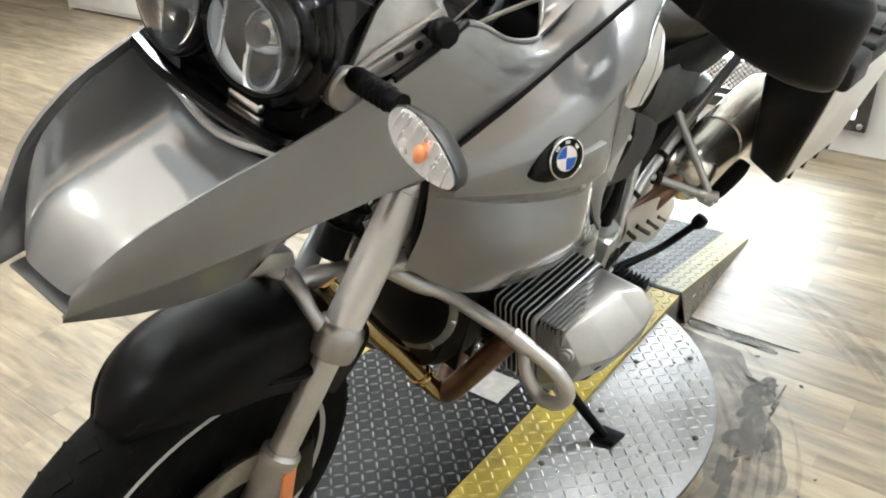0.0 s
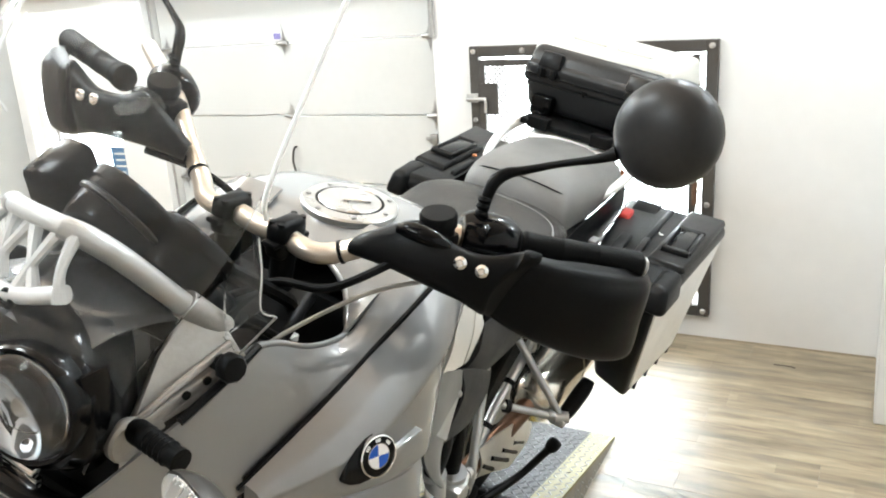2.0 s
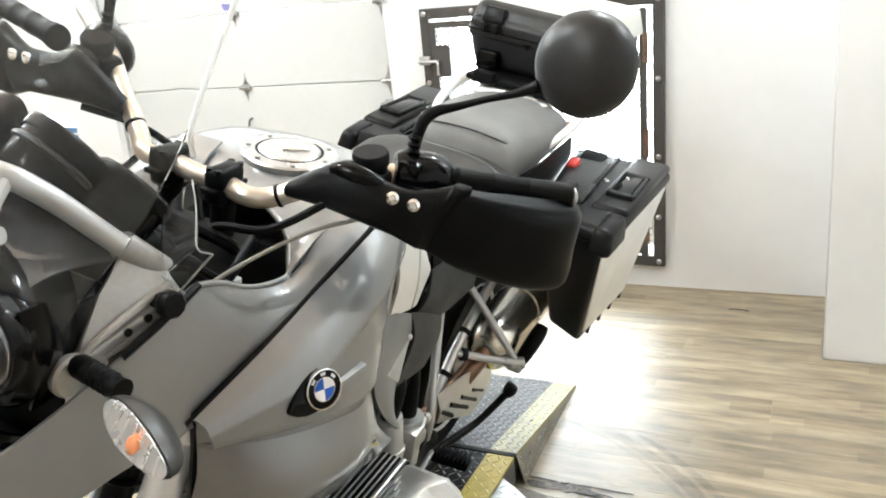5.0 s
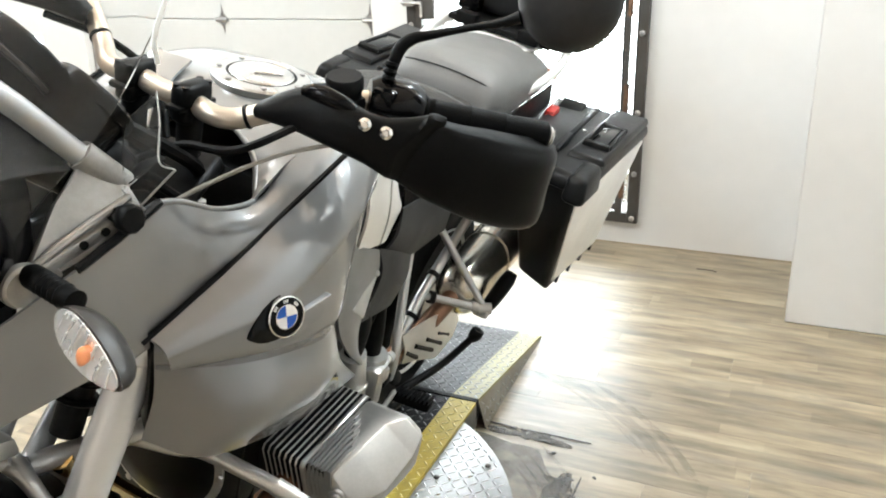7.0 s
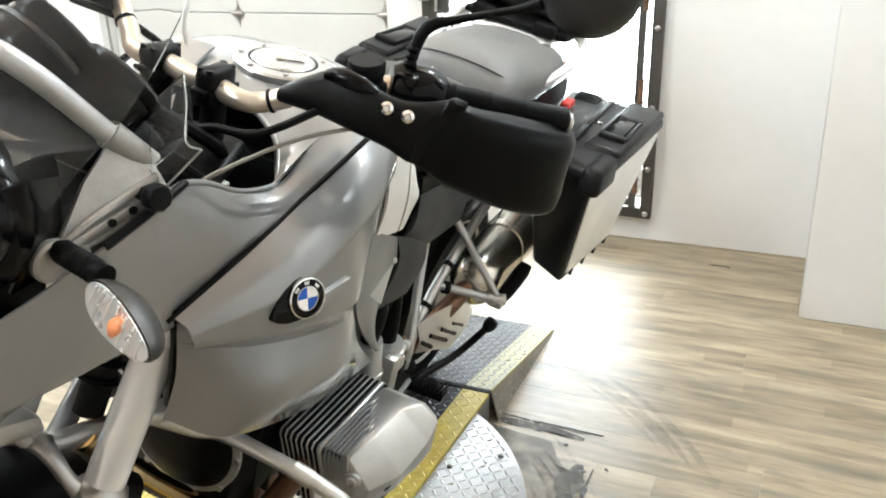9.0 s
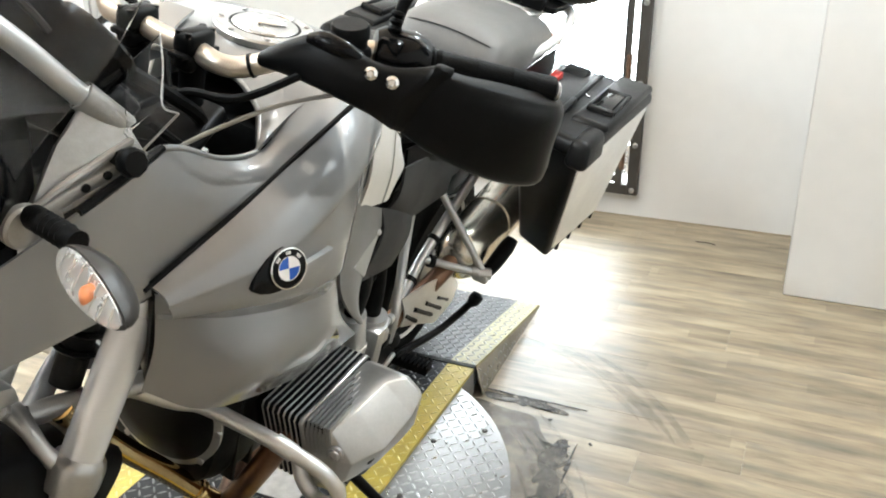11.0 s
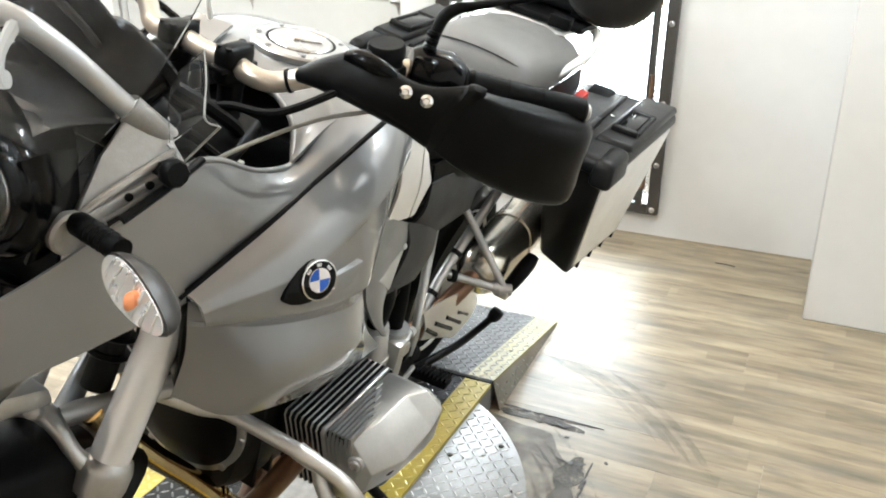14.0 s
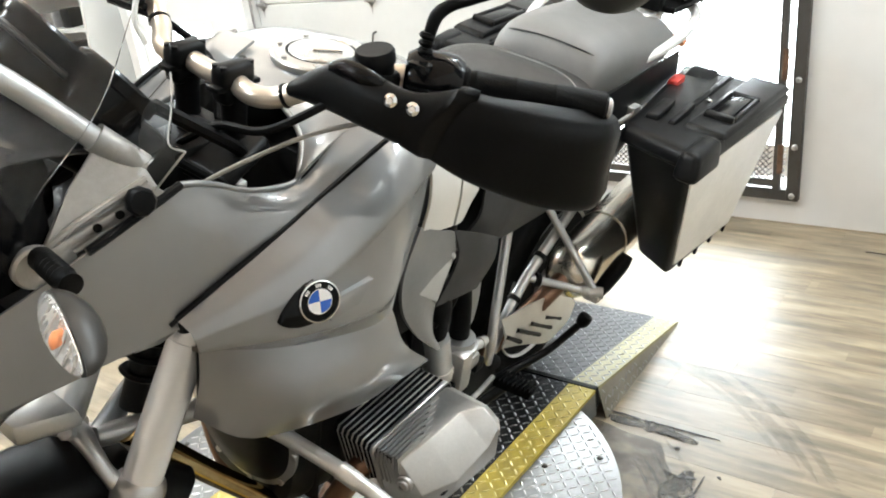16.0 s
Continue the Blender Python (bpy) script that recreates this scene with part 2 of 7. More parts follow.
def floor_material():
    """Pale oak vinyl planks: each board its own tone, with streaked grain along x."""
    m = bpy.data.materials.new("pale_oak_vinyl")
    m.use_nodes = True
    nt = m.node_tree
    n, L = nt.nodes, nt.links.new
    b = n["Principled BSDF"]
    info = n.new("ShaderNodeObjectInfo")
    geo = n.new("ShaderNodeNewGeometry")
    mp = n.new("ShaderNodeMapping")
    mp.inputs["Scale"].default_value = (1.9, 12, 1)
    L(geo.outputs["Position"], mp.inputs["Vector"])
    sh = n.new("ShaderNodeVectorMath")
    sh.operation = "MULTIPLY_ADD"
    cx = n.new("ShaderNodeCombineXYZ")
    for k in range(3):
        L(info.outputs["Random"], cx.inputs[k])
    L(cx.outputs[0], sh.inputs[0])
    sh.inputs[1].default_value = (37, 91, 13)
    L(mp.outputs[0], sh.inputs[2])
    g = n.new("ShaderNodeTexNoise")
    g.inputs["Scale"].default_value, g.inputs["Detail"].default_value, g.inputs["Roughness"].default_value = 2.0, 8, 0.60
    L(sh.outputs[0], g.inputs["Vector"])
    big = n.new("ShaderNodeTexNoise")
    big.inputs["Scale"].default_value, big.inputs["Detail"].default_value = 1.4, 5
    L(geo.outputs["Position"], big.inputs["Vector"])
    ramp = n.new("ShaderNodeValToRGB")
    ramp.color_ramp.elements[0].position, ramp.color_ramp.elements[1].position = 0.30, 0.72
    ramp.color_ramp.elements[0].color, ramp.color_ramp.elements[1].color = (0.118, 0.096, 0.066, 1), (0.345, 0.288, 0.198, 1)
    e = ramp.color_ramp.elements.new(0.5)
    e.color = (0.245, 0.198, 0.134, 1)
    L(g.outputs[0], ramp.inputs[0])
    tone = n.new("ShaderNodeMapRange")
    tone.inputs["To Min"].default_value, tone.inputs["To Max"].default_value = 0.76, 1.18
    sep = n.new("ShaderNodeSeparateXYZ")
    L(geo.outputs["Position"], sep.inputs[0])

    def op(kind, a, b=0.0, c=0.0):
        q = n.new("ShaderNodeMath")
        q.operation = kind
        for k, v in enumerate((a, b, c)):
            if isinstance(v, float):
                q.inputs[k].default_value = v
            else:
                L(v, q.inputs[k])
        return q.outputs[0]

    strip = op("FLOOR", op("MULTIPLY", op("SUBTRACT", sep.outputs["Y"], 3.998), 19.737))
    w1 = n.new("ShaderNodeTexWhiteNoise")
    w1.noise_dimensions = "1D"
    L(strip, w1.inputs["W"])
    block = op("FLOOR", op("MULTIPLY_ADD", w1.outputs["Value"], 9.0, op("MULTIPLY", sep.outputs["X"], 1.55)))
    cb = n.new("ShaderNodeCombineXYZ")
    L(strip, cb.inputs[0])
    L(block, cb.inputs[1])
    w2 = n.new("ShaderNodeTexWhiteNoise")
    w2.noise_dimensions = "3D"
    L(cb.outputs[0], w2.inputs["Vector"])
    L(w2.outputs["Value"], tone.inputs["Value"])
    mul = n.new("ShaderNodeMix")
    mul.data_type, mul.blend_type = "RGBA", "MULTIPLY"
    mul.inputs[0].default_value = 1
    L(ramp.outputs[0], mul.inputs[6])
    L(tone.outputs[0], mul.inputs[7])
    # broad weathered grey bands and small dark knots
    mp2 = n.new("ShaderNodeMapping")
    mp2.inputs["Scale"].default_value = (1.5, 6.0, 1)
    L(geo.outputs["Position"], mp2.inputs["Vector"])
    sh2 = n.new("ShaderNodeVectorMath")
    sh2.operation = "ADD"
    L(mp2.outputs[0], sh2.inputs[0])
    L(cx.outputs[0], sh2.inputs[1])
    g2 = n.new("ShaderNodeTexNoise")
    g2.inputs["Scale"].default_value, g2.inputs["Detail"].default_value, g2.inputs["Distortion"].default_value = 2.6, 5, 0.6
    L(sh2.outputs[0], g2.inputs["Vector"])
    band = n.new("ShaderNodeMapRange")
    band.inputs["From Min"].default_value, band.inputs["From Max"].default_value = 0.50, 0.72
    band.inputs["To Max"].default_value = 0.60
    L(g2.outputs[0], band.inputs["Value"])
    grey = n.new("ShaderNodeMix")
    grey.data_type = "RGBA"
    L(band.outputs[0], grey.inputs[0])
    L(mul.outputs[2], grey.inputs[6])
    grey.inputs[7].default_value = (0.150, 0.136, 0.114, 1)
    L(grey.outputs[2], b.inputs["Base Color"])
    rr = n.new("ShaderNodeMapRange")
    rr.inputs["To Min"].default_value, rr.inputs["To Max"].default_value = 0.26, 0.46
    L(big.outputs[0], rr.inputs["Value"])
    L(rr.outputs[0], b.inputs["Roughness"])
    bp = n.new("ShaderNodeBump")
    bp.inputs["Strength"].default_value, bp.inputs["Distance"].default_value = 0.06, 0.001
    L(g.outputs[0], bp.inputs["Height"])
    L(bp.outputs[0], b.inputs["Normal"])
    return m


M["floor"] = floor_material()


# ---- mesh helpers ----
def mesh_from(name, bm, material):
    bmesh.ops.recalc_face_normals(bm, faces=bm.faces[:])
    me = bpy.data.meshes.new(name)
    bm.to_mesh(me)
    bm.free()
    me.polygons.foreach_set("use_smooth", [True] * len(me.polygons))
    me.set_sharp_from_angle(angle=radians(38))
    me.materials.append(M[material] if isinstance(material, str) else material)
    return me


def part(name, bm, material, parent, label=""):
    ob = new(name, mesh_from(name, bm, material))
    ob.parent = parent
    if label:
        tagged(ob, label)
    return ob


def thing(name, label, category, m=None, group="", kind=""):
    ob = new(name)
    ob.empty_display_size = 0.1
    if m is not None:
        ob.matrix_world = m
    return tagged(ob, label, category, group, kind)


def solid(name, bm, material, label, category, group="", kind="", m=None):
    ob = new(name, mesh_from(name, bm, material))
    if m is not None:
        ob.matrix_world = m
    return tagged(ob, label, category, group, kind)


def join(*bms):
    out = bms[0]
    for b in bms[1:]:
        me = bpy.data.meshes.new("tmp")
        b.to_mesh(me)
        out.from_mesh(me)
        bpy.data.meshes.remove(me)
        b.free()
    return out


def moved(bm, m):
    bmesh.ops.transform(bm, matrix=m, verts=bm.verts[:])
    return bm


def mirrored(bm):
    bmesh.ops.transform(bm, matrix=Matrix.Diagonal((-1, 1, 1, 1)), verts=bm.verts[:])
    bmesh.ops.reverse_faces(bm, faces=bm.faces[:])
    return bm


def rbox(x0, x1, y0, y1, z0, z1, r=0.0, seg=2):
    bm = bmesh.new()
    bmesh.ops.create_cube(bm, size=1)
    for v in bm.verts:
        v.co = ((x0 + x1) / 2 + v.co.x * (x1 - x0), (y0 + y1) / 2 + v.co.y * (y1 - y0), (z0 + z1) / 2 + v.co.z * (z1 - z0))
    if r:
        bmesh.ops.bevel(bm, geom=bm.edges[:], offset=r, segments=seg, profile=0.5, affect="EDGES")
    return bm


def hexa(bottom, top, r=0.0, seg=2):
    """A bevelled solid between two quads, given in the same turning order."""
    bm = bmesh.new()
    a = [bm.verts.new(p) for p in bottom]
    b = [bm.verts.new(p) for p in top]
    k = len(a)
    bm.faces.new(a[::-1])
    bm.faces.new(b)
    for i in range(k):
        bm.faces.new((a[i], a[(i + 1) % k], b[(i + 1) % k], b[i]))
    if r:
        bmesh.ops.bevel(bm, geom=bm.edges[:], offset=r, segments=seg, profile=0.5, affect="EDGES")
    return bm


def spline(pts, sub):
    """Catmull-Rom through pts (any dimension), sub steps a span."""
    P = [np.array(p, float) for p in pts]
    P = [2 * P[0] - P[1]] + P + [2 * P[-1] - P[-2]]
    out = []
    for i in range(1, len(P) - 2):
        for s in range(sub):
            t = s / sub
            a, b, c, d = P[i - 1], P[i], P[i + 1], P[i + 2]
            out.append(0.5 * (2 * b + (c - a) * t + (2 * a - 5 * b + 4 * c - d) * t * t + (3 * b - a - 3 * c + d) * t ** 3))
    out.append(P[-2])
    return out


def tube(pts, r, n=10, sub=5, flat=1.0):
    """A round rod through pts; r may be one radius or one a point."""
    rs = [r] * len(pts) if np.isscalar(r) else list(r)
    line = spline([(*p, q) for p, q in zip(pts, rs)], sub) if len(pts) > 2 else [np.array((*p, q), float) for p, q in zip(pts, rs)]
    bm = bmesh.new()
    rings, up = [], None
    for i, p in enumerate(line):
        c = Vector(p[:3])
        d = Vector(line[min(i + 1, len(line) - 1)][:3]) - Vector(line[max(i - 1, 0)][:3])
        d.normalize()
        if up is None:
            up = d.orthogonal().normalized() if abs(d.z) > 0.95 else Vector((0, 0, 1))
        up = (up - d * up.dot(d)).normalized()
        side = d.cross(up)
        rings.append([bm.verts.new(c + (side * math.cos(2 * math.pi * k / n) + up * math.sin(2 * math.pi * k / n) * flat) * p[3]) for k in range(n)])
    for a, b in zip(rings, rings[1:]):
        for k in range(n):
            bm.faces.new((a[k], a[(k + 1) % n], b[(k + 1) % n], b[k]))
    bm.faces.new(rings[0][::-1])
    bm.faces.new(rings[-1])
    return bm


def lathe(profile, m, n=28, flat=1.0):
    """Turns (radius, height) pairs about the local z axis of m."""
    bm = bmesh.new()
    rings = []
    for r, h in profile:
        if r < 1e-5:
            rings.append([bm.verts.new(m @ Vector((0, 0, h)))])
        else:
            rings.append([bm.verts.new(m @ Vector((r * math.cos(2 * math.pi * k / n), flat * r * math.sin(2 * math.pi * k / n), h))) for k in range(n)])
    for a, b in zip(rings, rings[1:]):
        for k in range(n):
            q = [a[k % len(a)], a[(k + 1) % len(a)], b[(k + 1) % len(b)], b[k % len(b)]]
            q = list(dict.fromkeys(q))
            if len(q) > 2:
                bm.faces.new(q)
    for ring, rev in ((rings[0], True), (rings[-1], False)):
        if len(ring) > 2:
            bm.faces.new(ring[::-1] if rev else ring)
    return bm


def aim(eye, target):
    """A pose whose z axis points from eye to target."""
    return Matrix.Translation(eye) @ (Vector(target) - Vector(eye)).to_track_quat("Z", "Y").to_matrix().to_4x4()


def rod(a, b, r, n=12):
    return lathe([(r, 0), (r, (Vector(b) - Vector(a)).length)], aim(a, b), n)


def sheet(rows, thick, sub=4):
    """A curved panel through a cage of control points, with a real thickness on its inner side."""
    G = [spline(r, sub) for r in rows]
    G = list(zip(*[spline([g[i] for g in G], sub) for i in range(len(G[0]))]))
    A = np.array(G)
    du, dv = np.gradient(A, axis=0), np.gradient(A, axis=1)
    N = np.cross(du, dv)
    N /= np.linalg.norm(N, axis=2, keepdims=True) + 1e-9
    B = A + N * thick
    h, w_ = A.shape[:2]
    bm = bmesh.new()
    va = [[bm.verts.new(p) for p in r] for r in A]
    vb = [[bm.verts.new(p) for p in r] for r in B]
    for i in range(h - 1):
        for j in range(w_ - 1):
            bm.faces.new((va[i][j], va[i][j + 1], va[i + 1][j + 1], va[i + 1][j]))
            bm.faces.new((vb[i][j], vb[i + 1][j], vb[i + 1][j + 1], vb[i][j + 1]))
    rim = [(0, j) for j in range(w_)] + [(i, w_ - 1) for i in range(1, h)] + [(h - 1, j) for j in range(w_ - 2, -1, -1)] + [(i, 0) for i in range(h - 2, 0, -1)]
    for (i, j), (k, l) in zip(rim, rim[1:] + rim[:1]):
        bm.faces.new((va[i][j], va[k][l], vb[k][l], vb[i][j]))
    return bm


def loft(sections, n=24, sub=4, p=2.6):
    """A body along y through superellipse sections (y, centre x, centre z, half width, half height[, power])."""
    S = spline([(*s, p)[:6] for s in sections], sub)
    bm = bmesh.new()
    rings = []
    for y, cx, cz, hw, hh, q in S:
        ring = []
        for k in range(n):
            a = 2 * math.pi * k / n
            c, s = math.cos(a), math.sin(a)
            ring.append(bm.verts.new((cx + hw * math.copysign(abs(c) ** (2 / q), c), y, cz + hh * math.copysign(abs(s) ** (2 / q), s))))
        rings.append(ring)
    for a, b in zip(rings, rings[1:]):
        for k in range(n):
            bm.faces.new((a[k], a[(k + 1) % n], b[(k + 1) % n], b[k]))
    bm.faces.new(rings[0])
    bm.faces.new(rings[-1][::-1])
    return bm


def prism(outline, z0, z1, m=None, r=0.0):
    """An outline in the local xy plane drawn out from z0 to z1."""
    bm = hexa([(*p, z0) for p in outline], [(*p, z1) for p in outline], r, 2)
    return moved(bm, m) if m is not None else bm


# ---- the room ----
WX = -0.575          # middle line of the platform
wall = rbox(-4.55, -4.46, 4.0, 4.2, 0, 3.5)
wall = join(wall,
            rbox(-4.46, -3.62, 4.0, 4.2, 1.72, 3.5),
            rbox(-3.62, -3.28, 4.0, 4.2, 0, 3.5),
            rbox(-3.28, -1.41, 4.0, 4.2, 1.76, 3.5),
            rbox(-1.41, -1.20, 4.0, 4.2, 0, 3.5),
            rbox(-1.20, -0.155, 4.0, 4.2, 1.255, 3.5),
            rbox(-1.20, -0.155, 4.0, 4.2, 0, 0.13),
            rbox(-0.155, 2.7, 4.0, 4.2, 0, 3.5))
solid("wall_north", wall, "wall", "white painted wall with a garage door and a guarded window", "wall", kind="structure")
solid("wall_column", rbox(0.534, 2.7, 3.42, 3.997, 0, 3.5, 0.004, 1), "wall", "white painted boxed-out wall corner", "wall", kind="structure")
solid("wall_north_west", join(rbox(-8.6, -4.55, 5.2, 5.4, 0, 3.5), rbox(-4.55, -4.46, 4.2, 5.4, 0, 3.5)), "wall", "white painted wall of the side bay", "wall", kind="structure")
solid("wall_east", rbox(2.7, 2.9, -3.2, 4.2, 0, 3.5), "wall", "plain white painted side wall", "wall", kind="structure")
solid("wall_west", rbox(-8.8, -8.6, -3.2, 5.4, 0, 3.5), "back_wall", "plain brown-grey painted far wall", "wall", kind="structure")
solid("wall_south", rbox(-8.6, 2.7, -3.4, -3.2, 0, 3.5), "back_wall", "plain brown-grey painted wall facing the garage door", "wall", kind="structure")
solid("ceiling", rbox(-8.8, 2.9, -3.4, 5.4, 3.5, 3.6), "ceiling", "warm beige painted ceiling", "ceiling", kind="structure")
floor = solid("floor", rbox(-8.8, 2.9, -3.4, 5.4, -0.12, -0.0045), "floor", "pale oak vinyl plank floor with scuffs", "floor", kind="structure")
solid("backdrop", rbox(-12, 6, 7.0, 7.05, -1.0, 6), "outside", "bright overexposed daylight outside", "backdrop", kind="structure")
solid("ground", rbox(-14, 8, 4.2, 7.0, -0.16, -0.125), "concrete", "pale concrete apron outside", "ground", kind="structure")
for fx, fy in FIXTURES:
    lamp = thing("ceiling_light", "white ceiling panel light, switched on", "ceiling light", pose(fx, fy, 3.40), "ceiling lights")
    part("housing", rbox(-0.28, 0.28, -0.13, 0.13, 0.03, 0.10, 0.008), "white", lamp)
    part("diffuser", rbox(-0.26, 0.26, -0.11, 0.11, 0.0, 0.03, 0.01), "tube", lamp, "glowing white diffuser")

# garage door
gd = thing("garage_door", "white sectional garage door, closed", "garage door", pose(0, 4.10, 0), kind="structure")
seams = [0.02, 0.24, 0.605, 0.97, 1.355, 1.74]
for a, b in zip(seams, seams[1:]):
    part("panel", rbox(-3.27, -1.425, 0, 0.045, a + 0.002, b - 0.002, 0.004, 1), "garage", gd)
for z in seams[1:-1]:
    for x in (-1.475, -2.365, -3.22):
        h = join(prism([(-0.034, 0.0), (-0.010, -0.030), (0, -0.078), (0.010, -0.030), (0.034, 0), (0.010, 0.030), (0, 0.078), (-0.010, 0.030)], -0.006, 0.0, pose(x, -0.001, z, 90, 0, 0)),
                 rod((x - 0.036, -0.012, z), (x + 0.036, -0.012, z), 0.011, 8),
                 rod((x, -0.006, z + 0.03), (x, -0.012, z + 0.03), 0.006, 6), rod((x, -0.006, z - 0.03), (x, -0.012, z - 0.03), 0.006, 6))
        part("hinge", h, "zinc", gd)
for x in (-1.425, -3.275):
    part("track", join(rbox(x - 0.012, x + 0.012, -0.055, -0.05, 0.02, 1.70), rbox(x - 0.012, x - 0.008, -0.05, -0.02, 0.02, 1.70)), "zinc", gd)
part("pull_handle", tube([(-2.36, -0.004, 0.80), (-2.36, -0.03, 0.79), (-2.375, -0.03, 0.72), (-2.36, -0.03, 0.66), (-2.36, -0.004, 0.65)], 0.006, 8), "guard", gd, "dark pull handle")
part("slide_lock", join(rbox(-1.53, -1.44, -0.018, -0.004, 0.845, 0.865, 0.003), rbox(-1.50, -1.46, -0.03, -0.004, 0.83, 0.88, 0.004)), "zinc", gd, "zinc slide lock")
st = solid("sticker", rbox(-2.43, -2.375, 4.0955, 4.0985, 1.37, 1.46), "white", "small white paper label on the garage door", "sticker")
solid("sticker_print", rbox(-2.425, -2.38, 4.0935, 4.0953, 1.378, 1.41), mat("violet_print", (0.22, 0.2, 0.45), 0.6), "violet printed block on the paper label", "sticker")
tr = tube([(-1.40, 3.985, 1.35), (-1.40, 3.98, 1.62), (-1.43, 3.95, 1.78), (-1.44, 3.80, 1.90), (-1.44, 3.4, 1.98), (-1.44, 2.6, 1.99)], 0.014, 6, 5)
solid("door_track_rail", tr, "zinc", "curved zinc track for the garage door", "rail", kind="structure")
solid("door_header", rbox(-3.6, -1.5, 3.93, 3.997, 1.72, 1.80, 0.006), "garage", "white steel header bar above the garage door", "trim", kind="structure")

# glazed door with a blind
dr = thing("door_1", "glazed white door, bright daylight behind its blind", "door", pose(0, 4.07, 0), kind="structure")
for b in (rbox(-4.46, -4.39, 0, 0.05, 0.0, 1.72), rbox(-3.69, -3.62, 0, 0.05, 0.0, 1.72), rbox(-4.39, -3.69, 0, 0.05, 1.64, 1.72), rbox(-4.39, -3.69, 0, 0.05, 0.0, 0.10)):
    part("door_frame", b, "white", dr)
gl = part("pane", rbox(-4.39, -3.69, 0.022, 0.028, 0.10, 1.64), "glass", dr, "clear glass pane")
gl.visible_shadow = False
part("blind", rbox(-4.38, -3.70, 0.004, 0.008, 0.88, 1.64), "blind", dr, "half-lowered white blind")
part("blind_rail", rbox(-4.38, -3.70, 0.0, 0.014, 0.865, 0.885, 0.003), "white", dr)
part("pull_bar", join(rod((-4.22, -0.05, 0.45), (-4.22, -0.05, 1.0), 0.012), rod((-4.22, 0, 0.5), (-4.22, -0.05, 0.5), 0.008), rod((-4.22, 0, 0.95), (-4.22, -0.05, 0.95), 0.008)), "zinc", dr, "dark metal pull bar")
sg = thing("sign", "small blue notice stuck on the glass", "sign", pose(-3.77, 4.09, 0.66))
part("board", rbox(-0.075, 0.075, -0.002, 0.001, -0.12, 0.12), mat("blue_notice", (0.06, 0.16, 0.30), 0.5), sg)
for k, wd in enumerate((0.05, 0.04, 0.05, 0.03)):
    part("text_line", rbox(-wd, wd, -0.0035, -0.0022, 0.07 - 0.04 * k, 0.082 - 0.04 * k), "white", sg)

# guarded window
win = thing("window_1", "low window behind a bolted dark steel guard", "window", pose(0, 0, 0), kind="structure")
gp = part("pane", rbox(-1.20, -0.155, 4.16, 4.166, 0.13, 1.255), "glass", win, "clear glass pane")
gp.visible_shadow = False
wg = thing("window_guard", "hinged dark grey steel security guard with expanded mesh", "window guard", pose(-0.66, 3.96, 0.7, 0, 0.8, 0) @ pose(0.66, -3.96, -0.7))
Y0, Y1 = 3.962, 3.995
for name, b in (("frame_bar", rbox(-1.212, -1.167, Y0, Y1, 0.12, 1.293, 0.002, 1)), ("frame_bar", rbox(-0.160, -0.113, Y0, Y1, 0.12, 1.293, 0.002, 1)),
                ("frame_bar", rbox(-1.167, -0.160, Y0, Y1, 1.246, 1.293, 0.002, 1)), ("frame_bar", rbox(-1.167, -0.160, Y0, Y1, 0.12, 0.167, 0.002, 1))):
    part(name, b, "guard", wg)
for name, b in (("leaf_bar", rbox(-1.160, -1.132, Y0 - 0.012, Y0 + 0.012, 0.182, 1.232)), ("leaf_bar", rbox(-0.212, -0.184, Y0 - 0.012, Y0 + 0.012, 0.162, 1.238)),
                ("leaf_bar", rbox(-1.132, -0.212, Y0 - 0.012, Y0 + 0.012, 1.206, 1.232)), ("leaf_bar", rbox(-1.132, -0.212, Y0 - 0.012, Y0 + 0.012, 0.182, 0.210))):
    part(name, b, "guard", wg)
verts, faces = [], []
PITCH = 0.024
for i in range(48):
    for j in range(90):
        x, z = -1.132 + PITCH * i + (PITCH / 2 if j % 2 else 0), 0.210 + PITCH / 2 * j
        if x + PITCH / 2 > -0.212 or z + PITCH / 2 > 1.206:
            continue
        for sx in (-1, 1):
            x2 = x + sx * PITCH / 2
            if x2 < -1.132:
                continue
            k = len(verts)
            t = 0.0024
            verts += [(x - t, Y0, z), (x + t, Y0, z), (x2 + t, Y0, z + PITCH / 2), (x2 - t, Y0, z + PITCH / 2),
                      (x - t, Y0 + 0.003, z), (x + t, Y0 + 0.003, z), (x2 + t, Y0 + 0.003, z + PITCH / 2), (x2 - t, Y0 + 0.003, z + PITCH / 2)]
            faces += [(k, k + 1, k + 2, k + 3), (k + 4, k + 7, k + 6, k + 5), (k, k + 3, k + 7, k + 4), (k + 1, k + 5, k + 6, k + 2)]
me = bpy.data.meshes.new("mesh_screen")
me.from_pydata(verts, [], faces)
me.materials.append(M["guard"])
ms = new("mesh_screen", me)
ms.parent = wg
tagged(ms, "expanded steel mesh", kind="stuff")
for x, z in [(-1.19, 1.27), (-0.95, 1.27), (-0.45, 1.27), (-0.137, 1.27), (-1.19, 0.96), (-1.19, 0.45), (-1.19, 0.143), (-0.137, 0.95), (-0.137, 0.62), (-0.137, 0.35), (-0.137, 0.143), (-0.68, 0.143)]:
    part("bolt", lathe([(0.013, 0), (0.013, 0.005), (0.008, 0.010), (0, 0.011)], aim((x, Y0, z), (x, Y0 - 1, z)), 8), "zinc", wg)
part("latch_plate", rbox(-1.150, -1.065, Y0 - 0.020, Y0 - 0.0125, 0.99, 1.13), "guard", wg)
